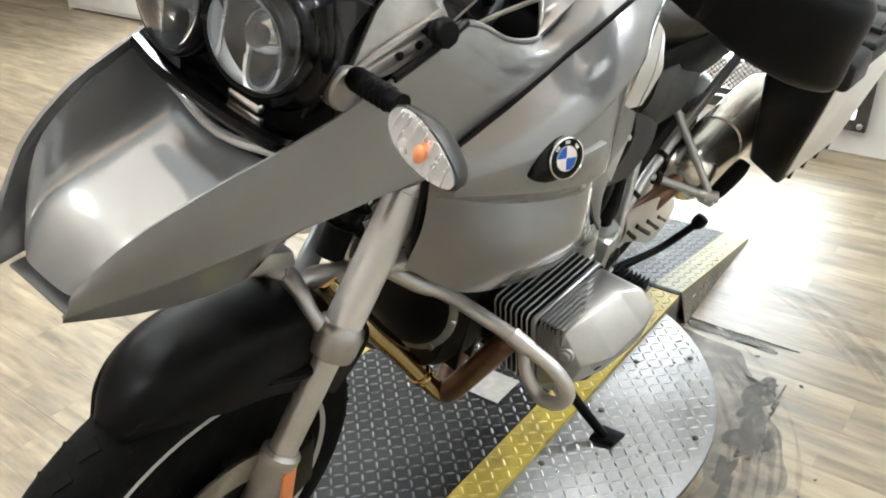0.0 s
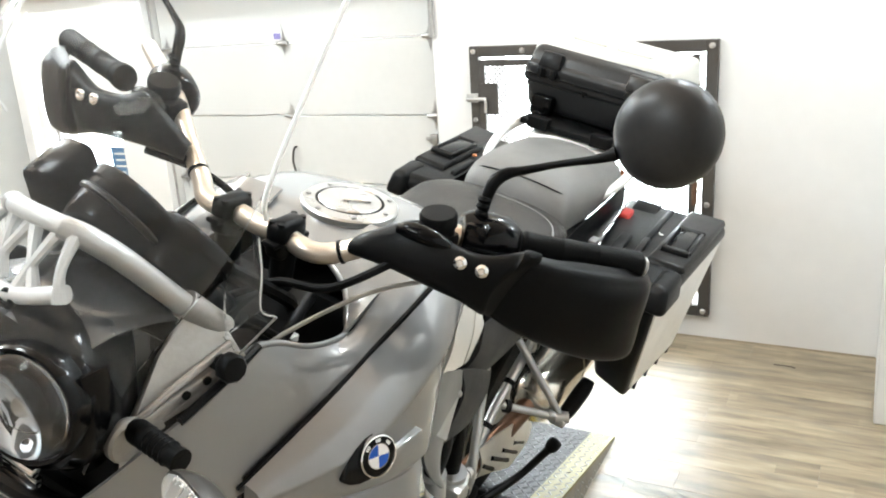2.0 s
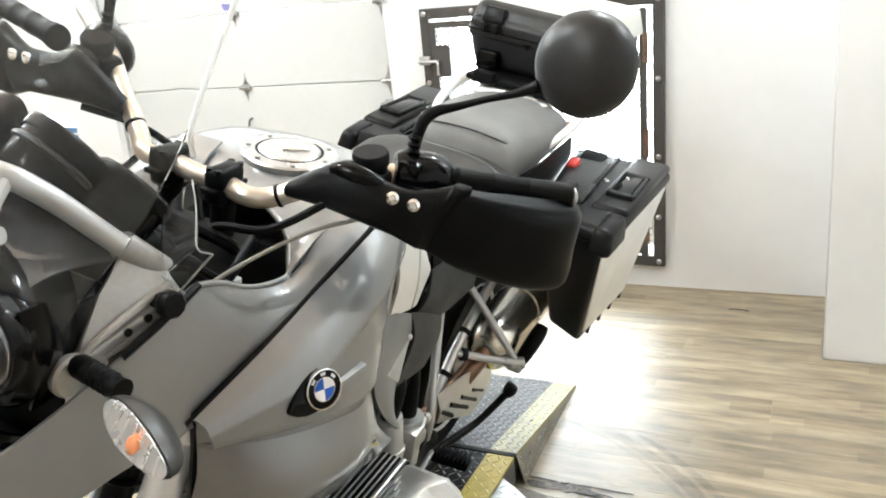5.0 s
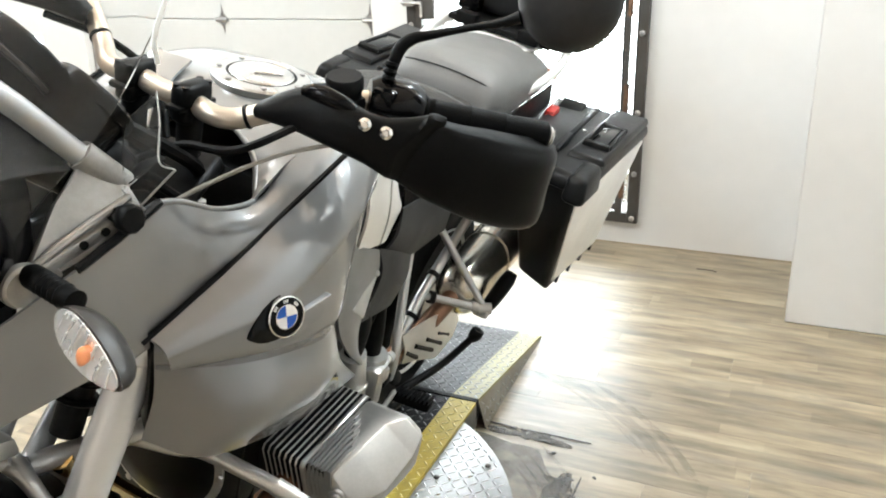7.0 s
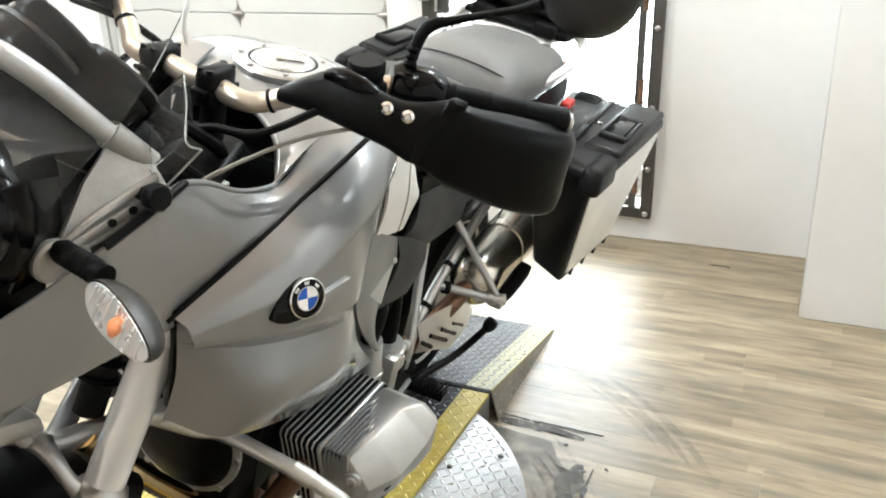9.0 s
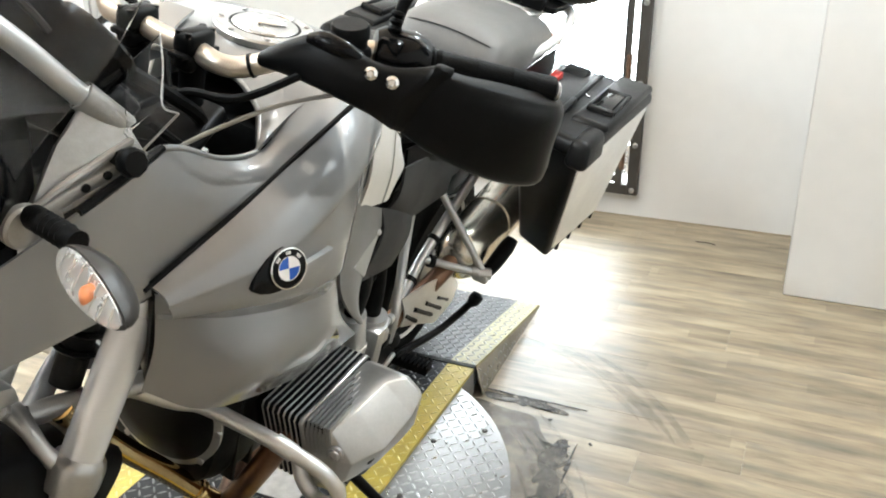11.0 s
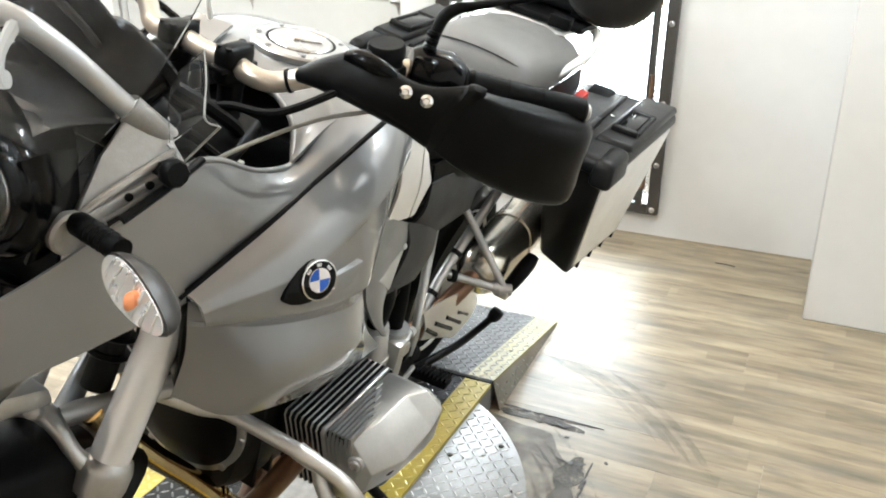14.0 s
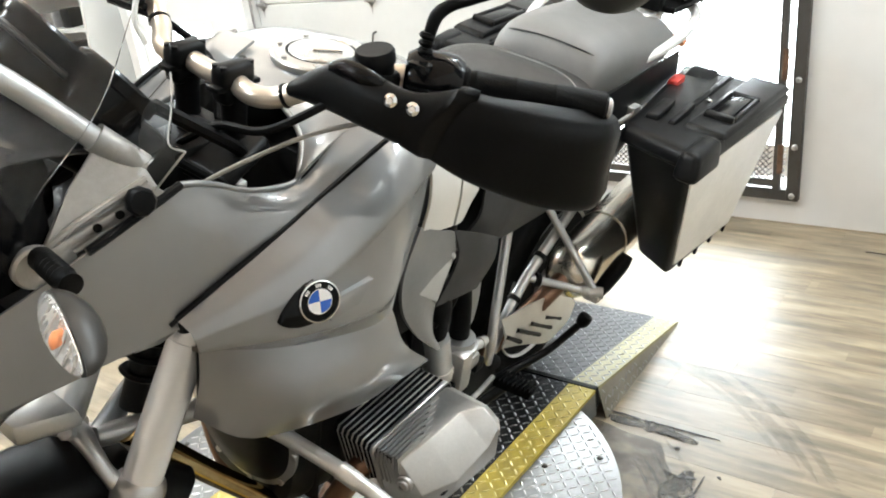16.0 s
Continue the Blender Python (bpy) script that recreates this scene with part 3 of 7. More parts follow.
part("latch", join(rod((-1.22, Y0 - 0.03, 1.06), (-1.12, Y0 - 0.03, 1.06), 0.008, 8), tube([(-1.15, Y0 - 0.03, 1.06), (-1.12, Y0 - 0.04, 1.055), (-1.12, Y0 - 0.04, 1.0)], 0.007, 8, 4), rbox(-1.215, -1.16, Y0 - 0.035, Y0 - 0.0205, 1.045, 1.085, 0.003)), "zinc", wg, "zinc slide bolt")
for z in (0.30, 0.68, 1.08):
    part("hinge", rod((-0.188, Y0 - 0.008, z - 0.06), (-0.188, Y0 - 0.008, z + 0.06), 0.012, 8), mat("rusty_steel", (0.16, 0.09, 0.055), 0.7, 0.4, 0.3, 30, 0.3, 200), wg, "rusty hinge")

for k in range(34):
    part("slot", rbox(-0.176, -0.169, Y0 - 0.004, Y0 - 0.001, 0.215 + 0.030 * k, 0.231 + 0.030 * k), "white", wg)

# thin brown strip along the guarded wall, put in for its shadow line
solid("baseboard", rbox(-1.405, 0.53, 3.992, 3.999, 0, 0.005), "shadow_line", "thin brown-grey strip drawn as the shadow line along the wall", "baseboard", kind="structure")

# ---- turning platform with tread plate ----
def lugs(verts, faces, x0, x1, y0, y1, z, inside=None, pitch=0.0228):
    """Raised lozenges in two turning directions on a plane whose height is z(x, y)."""
    nx, ny = int((x1 - x0) / pitch), int((y1 - y0) / pitch)
    for i in range(nx):
        for j in range(ny):
            cx, cy = x0 + (i + 0.5) * (x1 - x0) / nx, y0 + (j + 0.5) * (y1 - y0) / ny
            if inside and not inside(cx, cy):
                continue
            a = radians(45 if (i + j) % 2 else -45)
            c, s = math.cos(a), math.sin(a)
            k = len(verts)
            for u, v, h in ((-0.0124, 0, 0), (-0.0060, -0.0030, 0), (0.0060, -0.0030, 0), (0.0124, 0, 0), (0.0060, 0.0030, 0), (-0.0060, 0.0030, 0), (-0.007, 0, 0.0017), (0.007, 0, 0.0017)):
                px, py = cx + u * c - v * s, cy + u * s + v * c
                verts.append((px, py, z(px, py) + h))
            faces += [tuple(k + q for q in f) for f in ((0, 1, 6), (1, 2, 7, 6), (2, 3, 7), (3, 4, 7), (4, 5, 6, 7), (5, 0, 6))]


def tread(name, x0, x1, y0, y1, z, thick, material, parent, label=""):
    """A tread plate with its lugs; z is the height at y0 and at y1."""
    za, zb = z
    f = lambda x, y: za + (zb - za) * (y - y0) / (y1 - y0)
    verts = [(x0, y0, za - thick), (x1, y0, za - thick), (x1, y1, zb - thick), (x0, y1, zb - thick), (x0, y0, za), (x1, y0, za), (x1, y1, zb), (x0, y1, zb)]
    faces = [(3, 2, 1, 0), (4, 5, 6, 7), (0, 1, 5, 4), (1, 2, 6, 5), (2, 3, 7, 6), (3, 0, 4, 7)]
    lugs(verts, faces, x0, x1, y0, y1, lambda x, y: f(x, y) - 0.0001)
    me = bpy.data.meshes.new(name)
    me.from_pydata(verts, [], faces)
    me.materials.append(M[material])
    me.materials.append(M[LUG[material]])
    me.polygons.foreach_set("material_index", [0] * 6 + [1] * (len(faces) - 6))
    ob = new(name, me)
    ob.parent = parent
    if label:
        tagged(ob, label)
    return ob


PX0, PX1, DY, DR = -0.895, -0.255, 1.77, 0.622
disc = thing("turntable", "round bright tread-plate turntable on the floor", "turntable", pose(0, 0, 0))
part("disc", lathe([(DR, 0.078), (DR, 0.0875), (DR - 0.002, 0.089), (0, 0.089)], pose(WX, DY, 0), 96), "plate_bright", disc)
verts, faces = [], []
lugs(verts, faces, WX - DR, WX + DR, DY - DR, DY + DR, lambda x, y: 0.0889, lambda x, y: (x - WX) ** 2 + (y - DY) ** 2 < (DR - 0.012) ** 2 and not PX0 < x < PX1)
me = bpy.data.meshes.new("tread_pattern")
me.from_pydata(verts, [], faces)
me.materials.append(M["lug_bright"])
tl = new("tread_pattern", me)
tl.parent = disc
tagged(tl, kind="stuff")
part("hub", lathe([(0.40, 0.0), (0.40, 0.078)], pose(WX, DY, 0), 48), "guard", disc)
for a in range(12):
    ang = radians(30 * a + 9)
    x, y = WX + (DR - 0.035) * math.cos(ang), DY + (DR - 0.035) * math.sin(ang)
    if not PX0 - 0.02 < x < PX1 + 0.02:
        part("bolt", lathe([(0.0075, 0.089), (0.007, 0.0925), (0.003, 0.094), (0, 0.094)], pose(x, y, 0), 8), "guard", disc)
for x, y in ((-0.235, 1.60), (-0.225, 2.05), (-0.21, 1.83)):
    part("bolt", lathe([(0.0075, 0.089), (0.007, 0.0925), (0.003, 0.094), (0, 0.094)], pose(x, y, 0), 8), "guard", disc)

plat = thing("motorcycle_platform", "low tread-plate motorcycle platform with yellow striped edges", "platform", pose(0, 0, 0))
SW = 0.082
PT = 0.10
tread("deck", PX0 + SW, PX1 - SW, 1.14, 2.392, (PT, PT), 0.008, "plate_dark", plat, "worn dark tread plate")
tread("stripe", PX1 - SW, PX1, 1.14, 2.392, (PT, PT), 0.0095, "yellow", plat, "worn yellow painted edge")
tread("stripe", PX0, PX0 + SW, 1.14, 2.392, (PT, PT), 0.0095, "yellow", plat, "worn yellow painted edge")
tread("front_deck", PX0, PX1, 0.74, 1.136, (PT, PT), 0.008, "plate_dark", plat)
tread("front_ramp", PX0, PX1, 0.15, 0.736, (0.01, PT), 0.008, "plate_dark", plat)
tread("rear_ramp", PX0 + SW, PX1 - SW, 2.412, 3.01, (PT, 0.010), 0.008, "plate_dark", plat)
tread("stripe", PX1 - SW, PX1, 2.412, 3.01, (PT, 0.010), 0.0095, "yellow_glare", plat, "worn yellow painted edge")
tread("stripe", PX0, PX0 + SW, 2.412, 3.01, (PT, 0.010), 0.0095, "yellow_glare", plat, "worn yellow painted edge")
part("gap_seal", rbox(PX0, PX1, 2.393, 2.411, 0.04, PT + 0.0015, 0.001, 1), "rubber", plat, "black rubber gap strip")
for x, o in ((PX0, -0.022), (PX1 - 0.004, 0.022)):
    part("side_plate", rbox(x, x + 0.004, 1.14, 2.392, 0.02, PT - 0.0097), "plate_bright", plat)
    part("ramp_side", hexa([(x + o, 2.412, 0.001), (x + o + 0.004, 2.412, 0.001), (x + o / 4 + 0.004, 3.01, 0.0), (x + o / 4, 3.01, 0.0)], [(x, 2.412, PT - 0.0097), (x + 0.004, 2.412, PT - 0.0097), (x + 0.004, 3.01, 0.0006), (x, 3.01, 0.0006)]), "plate_tan", plat, "dusty tan tread plate side")
sv, sf = [], []
lugs(sv, sf, 2.42, 2.96, 0.004, 0.088, lambda x, y: 0.0, lambda x, y: y < 0.083 * (3.0 - x) / 0.588 - 0.004)
for s, x in ((-1, PX0), (1, PX1)):
    side_me = bpy.data.meshes.new("side_tread")
    side_me.from_pydata([(x + s * (0.0005 + 0.022 * (1 - c[1] / 0.09) * (1 - 0.75 * (c[0] - 2.412) / 0.6) + c[2]), c[0], c[1]) for c in sv], [], [f if s == 1 else f[::-1] for f in sf])
    side_me.materials.append(M["lug_bright"])
    st = new("side_tread", side_me)
    st.parent = plat
    tagged(st, kind="stuff")
part("support", rbox(PX0 + 0.02, PX1 - 0.02, 0.76, 2.38, 0.0, 0.078), "guard", plat)


# ---- the motorcycle, built upright about its own middle plane and leaned on its side stand ----
BIKE = pose(-0.55, 0, 0.10, 0, 16.5, 0)
bike = thing("motorcycle", "grey metallic touring motorcycle leaning on its side stand on the platform", "motorcycle", BIKE)
FA, RA = Vector((0, 0.915, 0.325)), Vector((0, 2.42, 0.318))


def both(name, make, material, parent=None, label=""):
    """A part on each side: make() gives the left one."""
    a = part(name, make(), material, parent or bike, label)
    b = part(name, mirrored(make()), material, parent or bike, label)
    return a, b


def wheel(name, c, r_tyre, w_tyre, r_rim, spokes=20):
    w = new(name)
    w.parent, w.location = bike, c
    side = pose(0, 0, 0, 0, 90, 0)
    prof = []
    for k in range(13):
        a = math.pi * k / 12
        prof.append((r_rim + (r_tyre - r_rim) * math.sin(a) ** 0.8, -w_tyre / 2 * math.cos(a) * (0.70 + 0.55 * math.sin(a))))
    prof = [(r_rim - 0.008, -w_tyre * 0.33)] + prof + [(r_rim - 0.008, w_tyre * 0.33)]
    t = part("tyre", lathe(prof, side, 64), "tyre", w)
    # tread blocks
    bm = bmesh.new()
    for k in range(44):
        for row, (off, tilt) in enumerate(((-0.026, 28), (0.0, -20), (0.026, -28))):
            a = 2 * math.pi * (k + row * 0.5) / 44
            rr = r_tyre - (0.0105 if row != 1 else 0.0005)
            b = rbox(-0.010, 0.010, -0.014, 0.014, -0.004, 0.0012)
            bm = join(bm, moved(b, Matrix.Rotation(a, 4, "X") @ Matrix.Translation((off, 0, rr)) @ pose(0, 0, 0, 0, off * 900, tilt)))
    tagged(part("tread", bm, "tyre", w), kind="stuff")
    part("rim", lathe([(r_rim + 0.002, -w_tyre * 0.372), (r_rim + 0.004, -w_tyre * 0.345), (r_rim - 0.012, -w_tyre * 0.30), (r_rim - 0.024, -w_tyre * 0.12), (r_rim - 0.026, 0), (r_rim - 0.024, w_tyre * 0.12), (r_rim - 0.012, w_tyre * 0.30), (r_rim + 0.006, w_tyre * 0.36), (r_rim + 0.004, w_tyre * 0.40), (r_rim - 0.002, w_tyre * 0.36), (r_rim - 0.006, 0), (r_rim - 0.002, -w_tyre * 0.36), (r_rim + 0.004, -w_tyre * 0.40)], side, 64), "rim", w)
    part("hub", lathe([(0.03, -0.075), (0.055, -0.06), (0.055, -0.05), (0.032, -0.03), (0.032, 0.03), (0.055, 0.05), (0.055, 0.06), (0.03, 0.075)], side, 24), "cast", w)
    for k in range(spokes):
        a, s = 2 * math.pi * k / spokes, (-1) ** k
        b = a + s * 0.38
        part("spoke", rod((s * 0.052, 0.052 * math.cos(b), 0.052 * math.sin(b)), (s * 0.02, (r_rim - 0.02) * math.cos(a), (r_rim - 0.02) * math.sin(a)), 0.0022, 6), "dark", w)
    return w


fw = wheel("front_wheel", FA, 0.322, 0.110, 0.243)
wheel("rear_wheel", RA, 0.316, 0.150, 0.222)
for s in (-1, 1):
    d = part("brake_disc", lathe([(0.100, 0), (0.152, 0), (0.152, 0.005), (0.100, 0.005), (0.100, 0)], pose(s * 0.068 - 0.0025, 0, 0, 0, 90, 0), 48), "steel", fw)
    part("brake_carrier", lathe([(0.05, 0), (0.102, 0), (0.102, 0.004), (0.05, 0.004)], pose(s * 0.062, 0, 0, 0, 90, 0), 8), "dark", fw)


# front fork with its bridge and lever arm
def fork_point(z, x=0.088):
    return (x, 0.945 + (z - 0.33) * 0.475, z)


for s in (1, -1):
    leg = new("fork_leg")
    leg.parent = bike
    X = 0.088 * s
    part("upper_tube", lathe([(0.028, 0), (0.028, 0.22), (0.030, 0.222), (0.030, 0.26)], aim(fork_point(0.655, X), fork_point(0.90, X)), 24), "fork", leg, "polished chrome tube")
    part("collar", lathe([(0.029, -0.014), (0.035, -0.010), (0.037, 0.0), (0.037, 0.026), (0.034, 0.037), (0.028, 0.042)], aim(fork_point(0.628, X), fork_point(0.9, X)), 24), "cast", leg)
    part("stanchion", rod(fork_point(0.46, X), fork_point(0.635, X), 0.0215, 20), "alu", leg)
    part("slider", lathe([(0.019, 0), (0.027, 0.008), (0.027, 0.15), (0.030, 0.156), (0.030, 0.172), (0.024, 0.178)], aim(fork_point(0.305, X), fork_point(0.6, X)), 24), "silver", leg)
    part("seal", lathe([(0.0225, 0), (0.027, 0.004), (0.0225, 0.010)], aim(fork_point(0.632, X), fork_point(0.5, X)), 20), "rubber", leg)
    part("reflector", rbox(X * 1.0 + s * 0.024, X + s * 0.030, 0.985, 1.012, 0.36, 0.45, 0.004), "orange", leg, "amber reflector strip")
    part("caliper", hexa([(X - s * 0.004, 1.03, 0.27), (X - s * 0.004, 1.10, 0.30), (X - s * 0.05, 1.10, 0.30), (X - s * 0.05, 1.03, 0.27)], [(X - s * 0.004, 1.03, 0.40), (X - s * 0.004, 1.09, 0.42), (X - s * 0.05, 1.09, 0.42), (X - s * 0.05, 1.03, 0.40)], 0.008), "dark", leg)
br = join(tube([(0.088, 1.088, 0.645), (0.062, 1.072, 0.672), (0.035, 1.070, 0.698), (0, 1.073, 0.710), (-0.035, 1.070, 0.698), (-0.062, 1.072, 0.672), (-0.088, 1.088, 0.645)], [0.018, 0.012, 0.012, 0.016, 0.012, 0.012, 0.018], 10, 5),
          tube([(0.088, 1.10, 0.635), (0.05, 1.125, 0.640), (0, 1.13, 0.642), (-0.05, 1.125, 0.640), (-0.088, 1.10, 0.635)], 0.012, 10, 5))
part("fork_bridge", br, "cast", bike, "cast fork bridge")
part("bridge_bolt", lathe([(0.012, 0), (0.012, 0.01), (0.006, 0.014), (0, 0.014)], aim((0.0, 1.060, 0.722), (0.02, 0.97, 0.80)), 8), "zinc", bike)
part("beak_mount", hexa([(-0.075, 0.985, 0.755), (0.012, 0.985, 0.755), (0.020, 1.075, 0.735), (-0.065, 1.075, 0.735)], [(-0.07, 0.985, 0.790), (0.008, 0.985, 0.790), (0.015, 1.07, 0.765), (-0.06, 1.07, 0.765)], 0.008), "cast", bike, "cast beak mount")
part("lever_arm", join(tube([(0, 1.10, 0.685), (0.06, 1.22, 0.69), (0.11, 1.36, 0.68)], 0.017, 10, 4), tube([(0, 1.10, 0.685), (-0.06, 1.22, 0.69), (-0.11, 1.36, 0.68)], 0.017, 10, 4)), "silver", bike, "silver fork lever arm")
part("shock_absorber", join(rod((0, 1.16, 0.70), (0, 1.28, 1.02), 0.022, 16), *[lathe([(0.030, -0.004), (0.034, 0), (0.030, 0.004)], aim((0, 1.18 + 0.010 * k, 0.753 + 0.0267 * k), (0, 1.28 + 0.01 * k, 1.02 + 0.0267 * k)), 20) for k in range(8)]), "dark", bike)
part("upper_yoke", join(rbox(-0.115, 0.115, 1.165, 1.215, 0.885, 0.915, 0.010), rbox(-0.04, 0.04, 1.17, 1.30, 0.90, 1.10, 0.015)), "dark", bike, "dark steering head")


# fender over the front tyre
def fender_rows(ra, rb, half, a0, a1, yc, zc, lip, taper=(1, 1, 1, 1, 1, 1, 1)):
    rows = []
    for k in range(7):
        a = radians(a0 + (a1 - a0) * k / 6)
        r = ra + (rb - ra) * k / 6
        c, s = math.cos(a), math.sin(a)
        q = taper[k]
        rows.append([(x * half * q, yc + (r - d) * c, zc + (r - d) * s) for x, d in ((-1, lip * q), (-1, 0.05 * q), (-0.86, 0.016), (-0.5, 0.002), (0, 0), (0.5, 0.002), (0.86, 0.016), (1, 0.05 * q), (1, lip * q))])
    return rows


fender = []
for a, r, q, lip in ((113, 0.340, 0.34, 0.022), (108, 0.362, 0.62, 0.034), (101, 0.379, 0.84, 0.060), (91, 0.386, 0.96, 0.094), (76, 0.388, 1, 0.112), (58, 0.388, 1, 0.124), (38, 0.386, 1, 0.120)):
    c, s = math.cos(radians(a)), math.sin(radians(a))
    fender.append([(x * 0.074 * q, FA.y + (r - d) * c, FA.z + (r - d) * s) for x, d in ((-1, lip), (-1, lip * 0.55), (-0.86, 0.018), (-0.5, 0.003), (0, 0), (0.5, 0.003), (0.86, 0.018), (1, lip * 0.55), (1, lip))])
part("front_fender", sheet(fender, -0.0035, 3), "black", bike, "matt black front fender")
both("fender_stay", lambda: tube([(0.072, 0.98, 0.62), (0.080, 1.03, 0.60), (0.085, 1.07, 0.60)], 0.008, 8, 3), "black")

# beak: bowl between two ridges, with flanks running back to the tank wings
bowl = []
for w_, y, zf, zr in ((0.058, 0.738, 0.893, 0.912), (0.074, 0.752, 0.915, 0.945), (0.093, 0.782, 0.936, 0.985), (0.109, 0.845, 0.950, 1.016), (0.119, 0.905, 0.962, 1.034), (0.127, 0.958, 0.974, 1.052)):
    rim = 0.012 + 0.1 * w_
    bowl.append([(0, y, zf), (0.48 * w_, y, zf + 0.002), (0.70 * w_, y + 0.3 * rim, zf + 0.10 * (zr - zf)), (0.82 * w_, y + 0.5 * rim, zf + 0.40 * (zr - zf)), (w_, y + rim, zr)])
full = [[(-x, y, z) for x, y, z in r[:0:-1]] + r for r in bowl]
part("beak_bowl", sheet(full, 0.004, 3), "paint", bike)
flank = [[(0.064, 0.732, 0.922), (0.076, 0.756, 0.958), (0.092, 0.790, 0.990), (0.109, 0.850, 1.020), (0.120, 0.910, 1.038), (0.130, 0.968, 1.058), (0.148, 1.03, 1.094), (0.150, 1.10, 1.114)],
         [(0.062, 0.724, 0.912), (0.080, 0.752, 0.942), (0.097, 0.788, 0.968), (0.115, 0.848, 0.990), (0.127, 0.908, 1.002), (0.137, 0.966, 1.014), (0.153, 1.03, 1.040), (0.161, 1.10, 1.048)],
         [(0.058, 0.720, 0.900), (0.076, 0.752, 0.916), (0.093, 0.786, 0.925), (0.112, 0.846, 0.936), (0.125, 0.906, 0.944), (0.136, 0.965, 0.950), (0.151, 1.03, 0.958), (0.170, 1.115, 0.970)],
         [(0.056, 0.719, 0.896), (0.073, 0.753, 0.905), (0.090, 0.787, 0.913), (0.109, 0.847, 0.925), (0.122, 0.906, 0.933), (0.134, 0.965, 0.940), (0.149, 1.03, 0.950), (0.168, 1.115, 0.962)],
         [(0.050, 0.722, 0.886), (0.062, 0.754, 0.880), (0.074, 0.790, 0.874), (0.088, 0.848, 0.868), (0.094, 0.906, 0.868), (0.108, 0.955, 0.920), (0.128, 1.03, 0.934), (0.158, 1.10, 0.945)]]
both("beak_flank", lambda: sheet(flank, 0.004, 3), "paint")
part("beak_underside", sheet([[(s * a, y, z) for s, a in ((-1, 1.0), (0, 0.0), (1, 1.0)) for a in ([a * q])] for q, y, z in ((0.048, 0.730, 0.884), (0.066, 0.78, 0.872), (0.084, 0.845, 0.868), (0.090, 0.90, 0.866))], 0.003, 3), "paint", bike)
part("beak_rod", tube([(-0.106, 0.925, 1.050), (-0.05, 0.918, 1.042), (0.05, 0.918, 1.036), (0.104, 0.930, 1.030), (0.114, 0.955, 1.022)], 0.0095, 8, 4), "black_gloss", bike, "black cross rod")
part("beak_bracket", tube([(-0.09, 0.955, 1.000), (0, 0.945, 0.985), (0.09, 0.955, 1.000)], 0.006, 8, 4), "alu", bike)
part("beak_liner", join(rbox(-0.115, 0.118, 0.985, 0.990, 0.930, 1.062, 0.002, 1), rbox(-0.10, 0.10, 0.972, 0.988, 0.985, 1.0, 0.003)), "black", bike, "black liner behind the beak")
cooler = new("oil_cooler")
cooler.parent = bike
part("core", rbox(-0.07, 0.07, 0.965, 0.985, 0.90, 0.985, 0.004), "dark", cooler)
for k in range(9):
    part("fin", rbox(-0.068, 0.068, 0.961, 0.966, 0.907 + 0.009 * k, 0.911 + 0.009 * k), "dark", cooler)

# headlamp: two lenses in a black shell
part("headlight_shell", loft([(0.935, 0, 1.115, 0.118, 0.068, 2.6), (0.955, 0, 1.118, 0.128, 0.080, 2.6), (0.99, 0, 1.125, 0.104, 0.078, 2.4), (1.05, 0, 1.125, 0.070, 0.060, 2.2)], 32, 3), "black_gloss", bike, "black headlamp shell")
for s, r in ((1, 0.053), (-1, 0.062)):
    c = Vector((0.070, 0.926, 1.132)) if s == 1 else Vector((-0.050, 0.926, 1.132))
    hl = new("headlight")
    hl.parent = bike
    m = aim(c, c + Vector((0.18 * s, -1.0, 0.10)))
    part("bezel", lathe([(r + 0.002, -0.03), (r + 0.006, -0.01), (r + 0.006, 0.004), (r + 0.003, 0.009), (r, 0.008), (r, -0.03)], m, 40), "black_gloss", hl)
    part("reflector", lathe([(0.012, -0.024), (r * 0.6, -0.019), (r * 0.92, -0.006), (r, 0.004), (r * 0.99, 0.004), (r * 0.9, -0.010), (r * 0.58, -0.023), (0.010, -0.028)], m, 40), "silver_bowl", hl, "bright reflector bowl")
    part("bulb_cap", lathe([(0.015, -0.025), (0.015, -0.008), (0.010, -0.002), (0, -0.001)], m, 20), "chrome", hl)
    for k in range(4):
        u = -0.6 + 0.4 * k
        h = math.sqrt(1 - u * u) * r * 0.9
        part("facet", moved(rbox(u * r - 0.0012, u * r + 0.0012, -h, h, -0.012, -0.009), m), "silver_bowl", hl)
    part("lens", lathe([(r, 0.004), (r * 0.9, 0.013), (r * 0.6, 0.020), (r * 0.3, 0.0235), (0, 0.0245), (0, 0.0215), (r * 0.3, 0.0205), (r * 0.6, 0.017), (r * 0.88, 0.010), (r * 0.97, 0.003)], m, 40), "lens", hl, "clear lens").visible_shadow = False
part("position_lamp", join(rbox(0.035, 0.080, 0.922, 0.934, 1.052, 1.064, 0.004), rbox(0.030, 0.078, 0.926, 0.937, 1.036, 1.047, 0.004)), "chrome", bike, "slim chrome position lamp")
both("lamp_side_shell", lambda: sheet([[(0.112, 0.945, 1.17), (0.113, 0.968, 1.172), (0.095, 1.02, 1.155)], [(0.124, 0.952, 1.11), (0.121, 0.972, 1.112), (0.100, 1.02, 1.10)], [(0.100, 0.960, 1.05), (0.104, 0.976, 1.055), (0.090, 1.02, 1.05)]], 0.004, 4), "black_gloss")


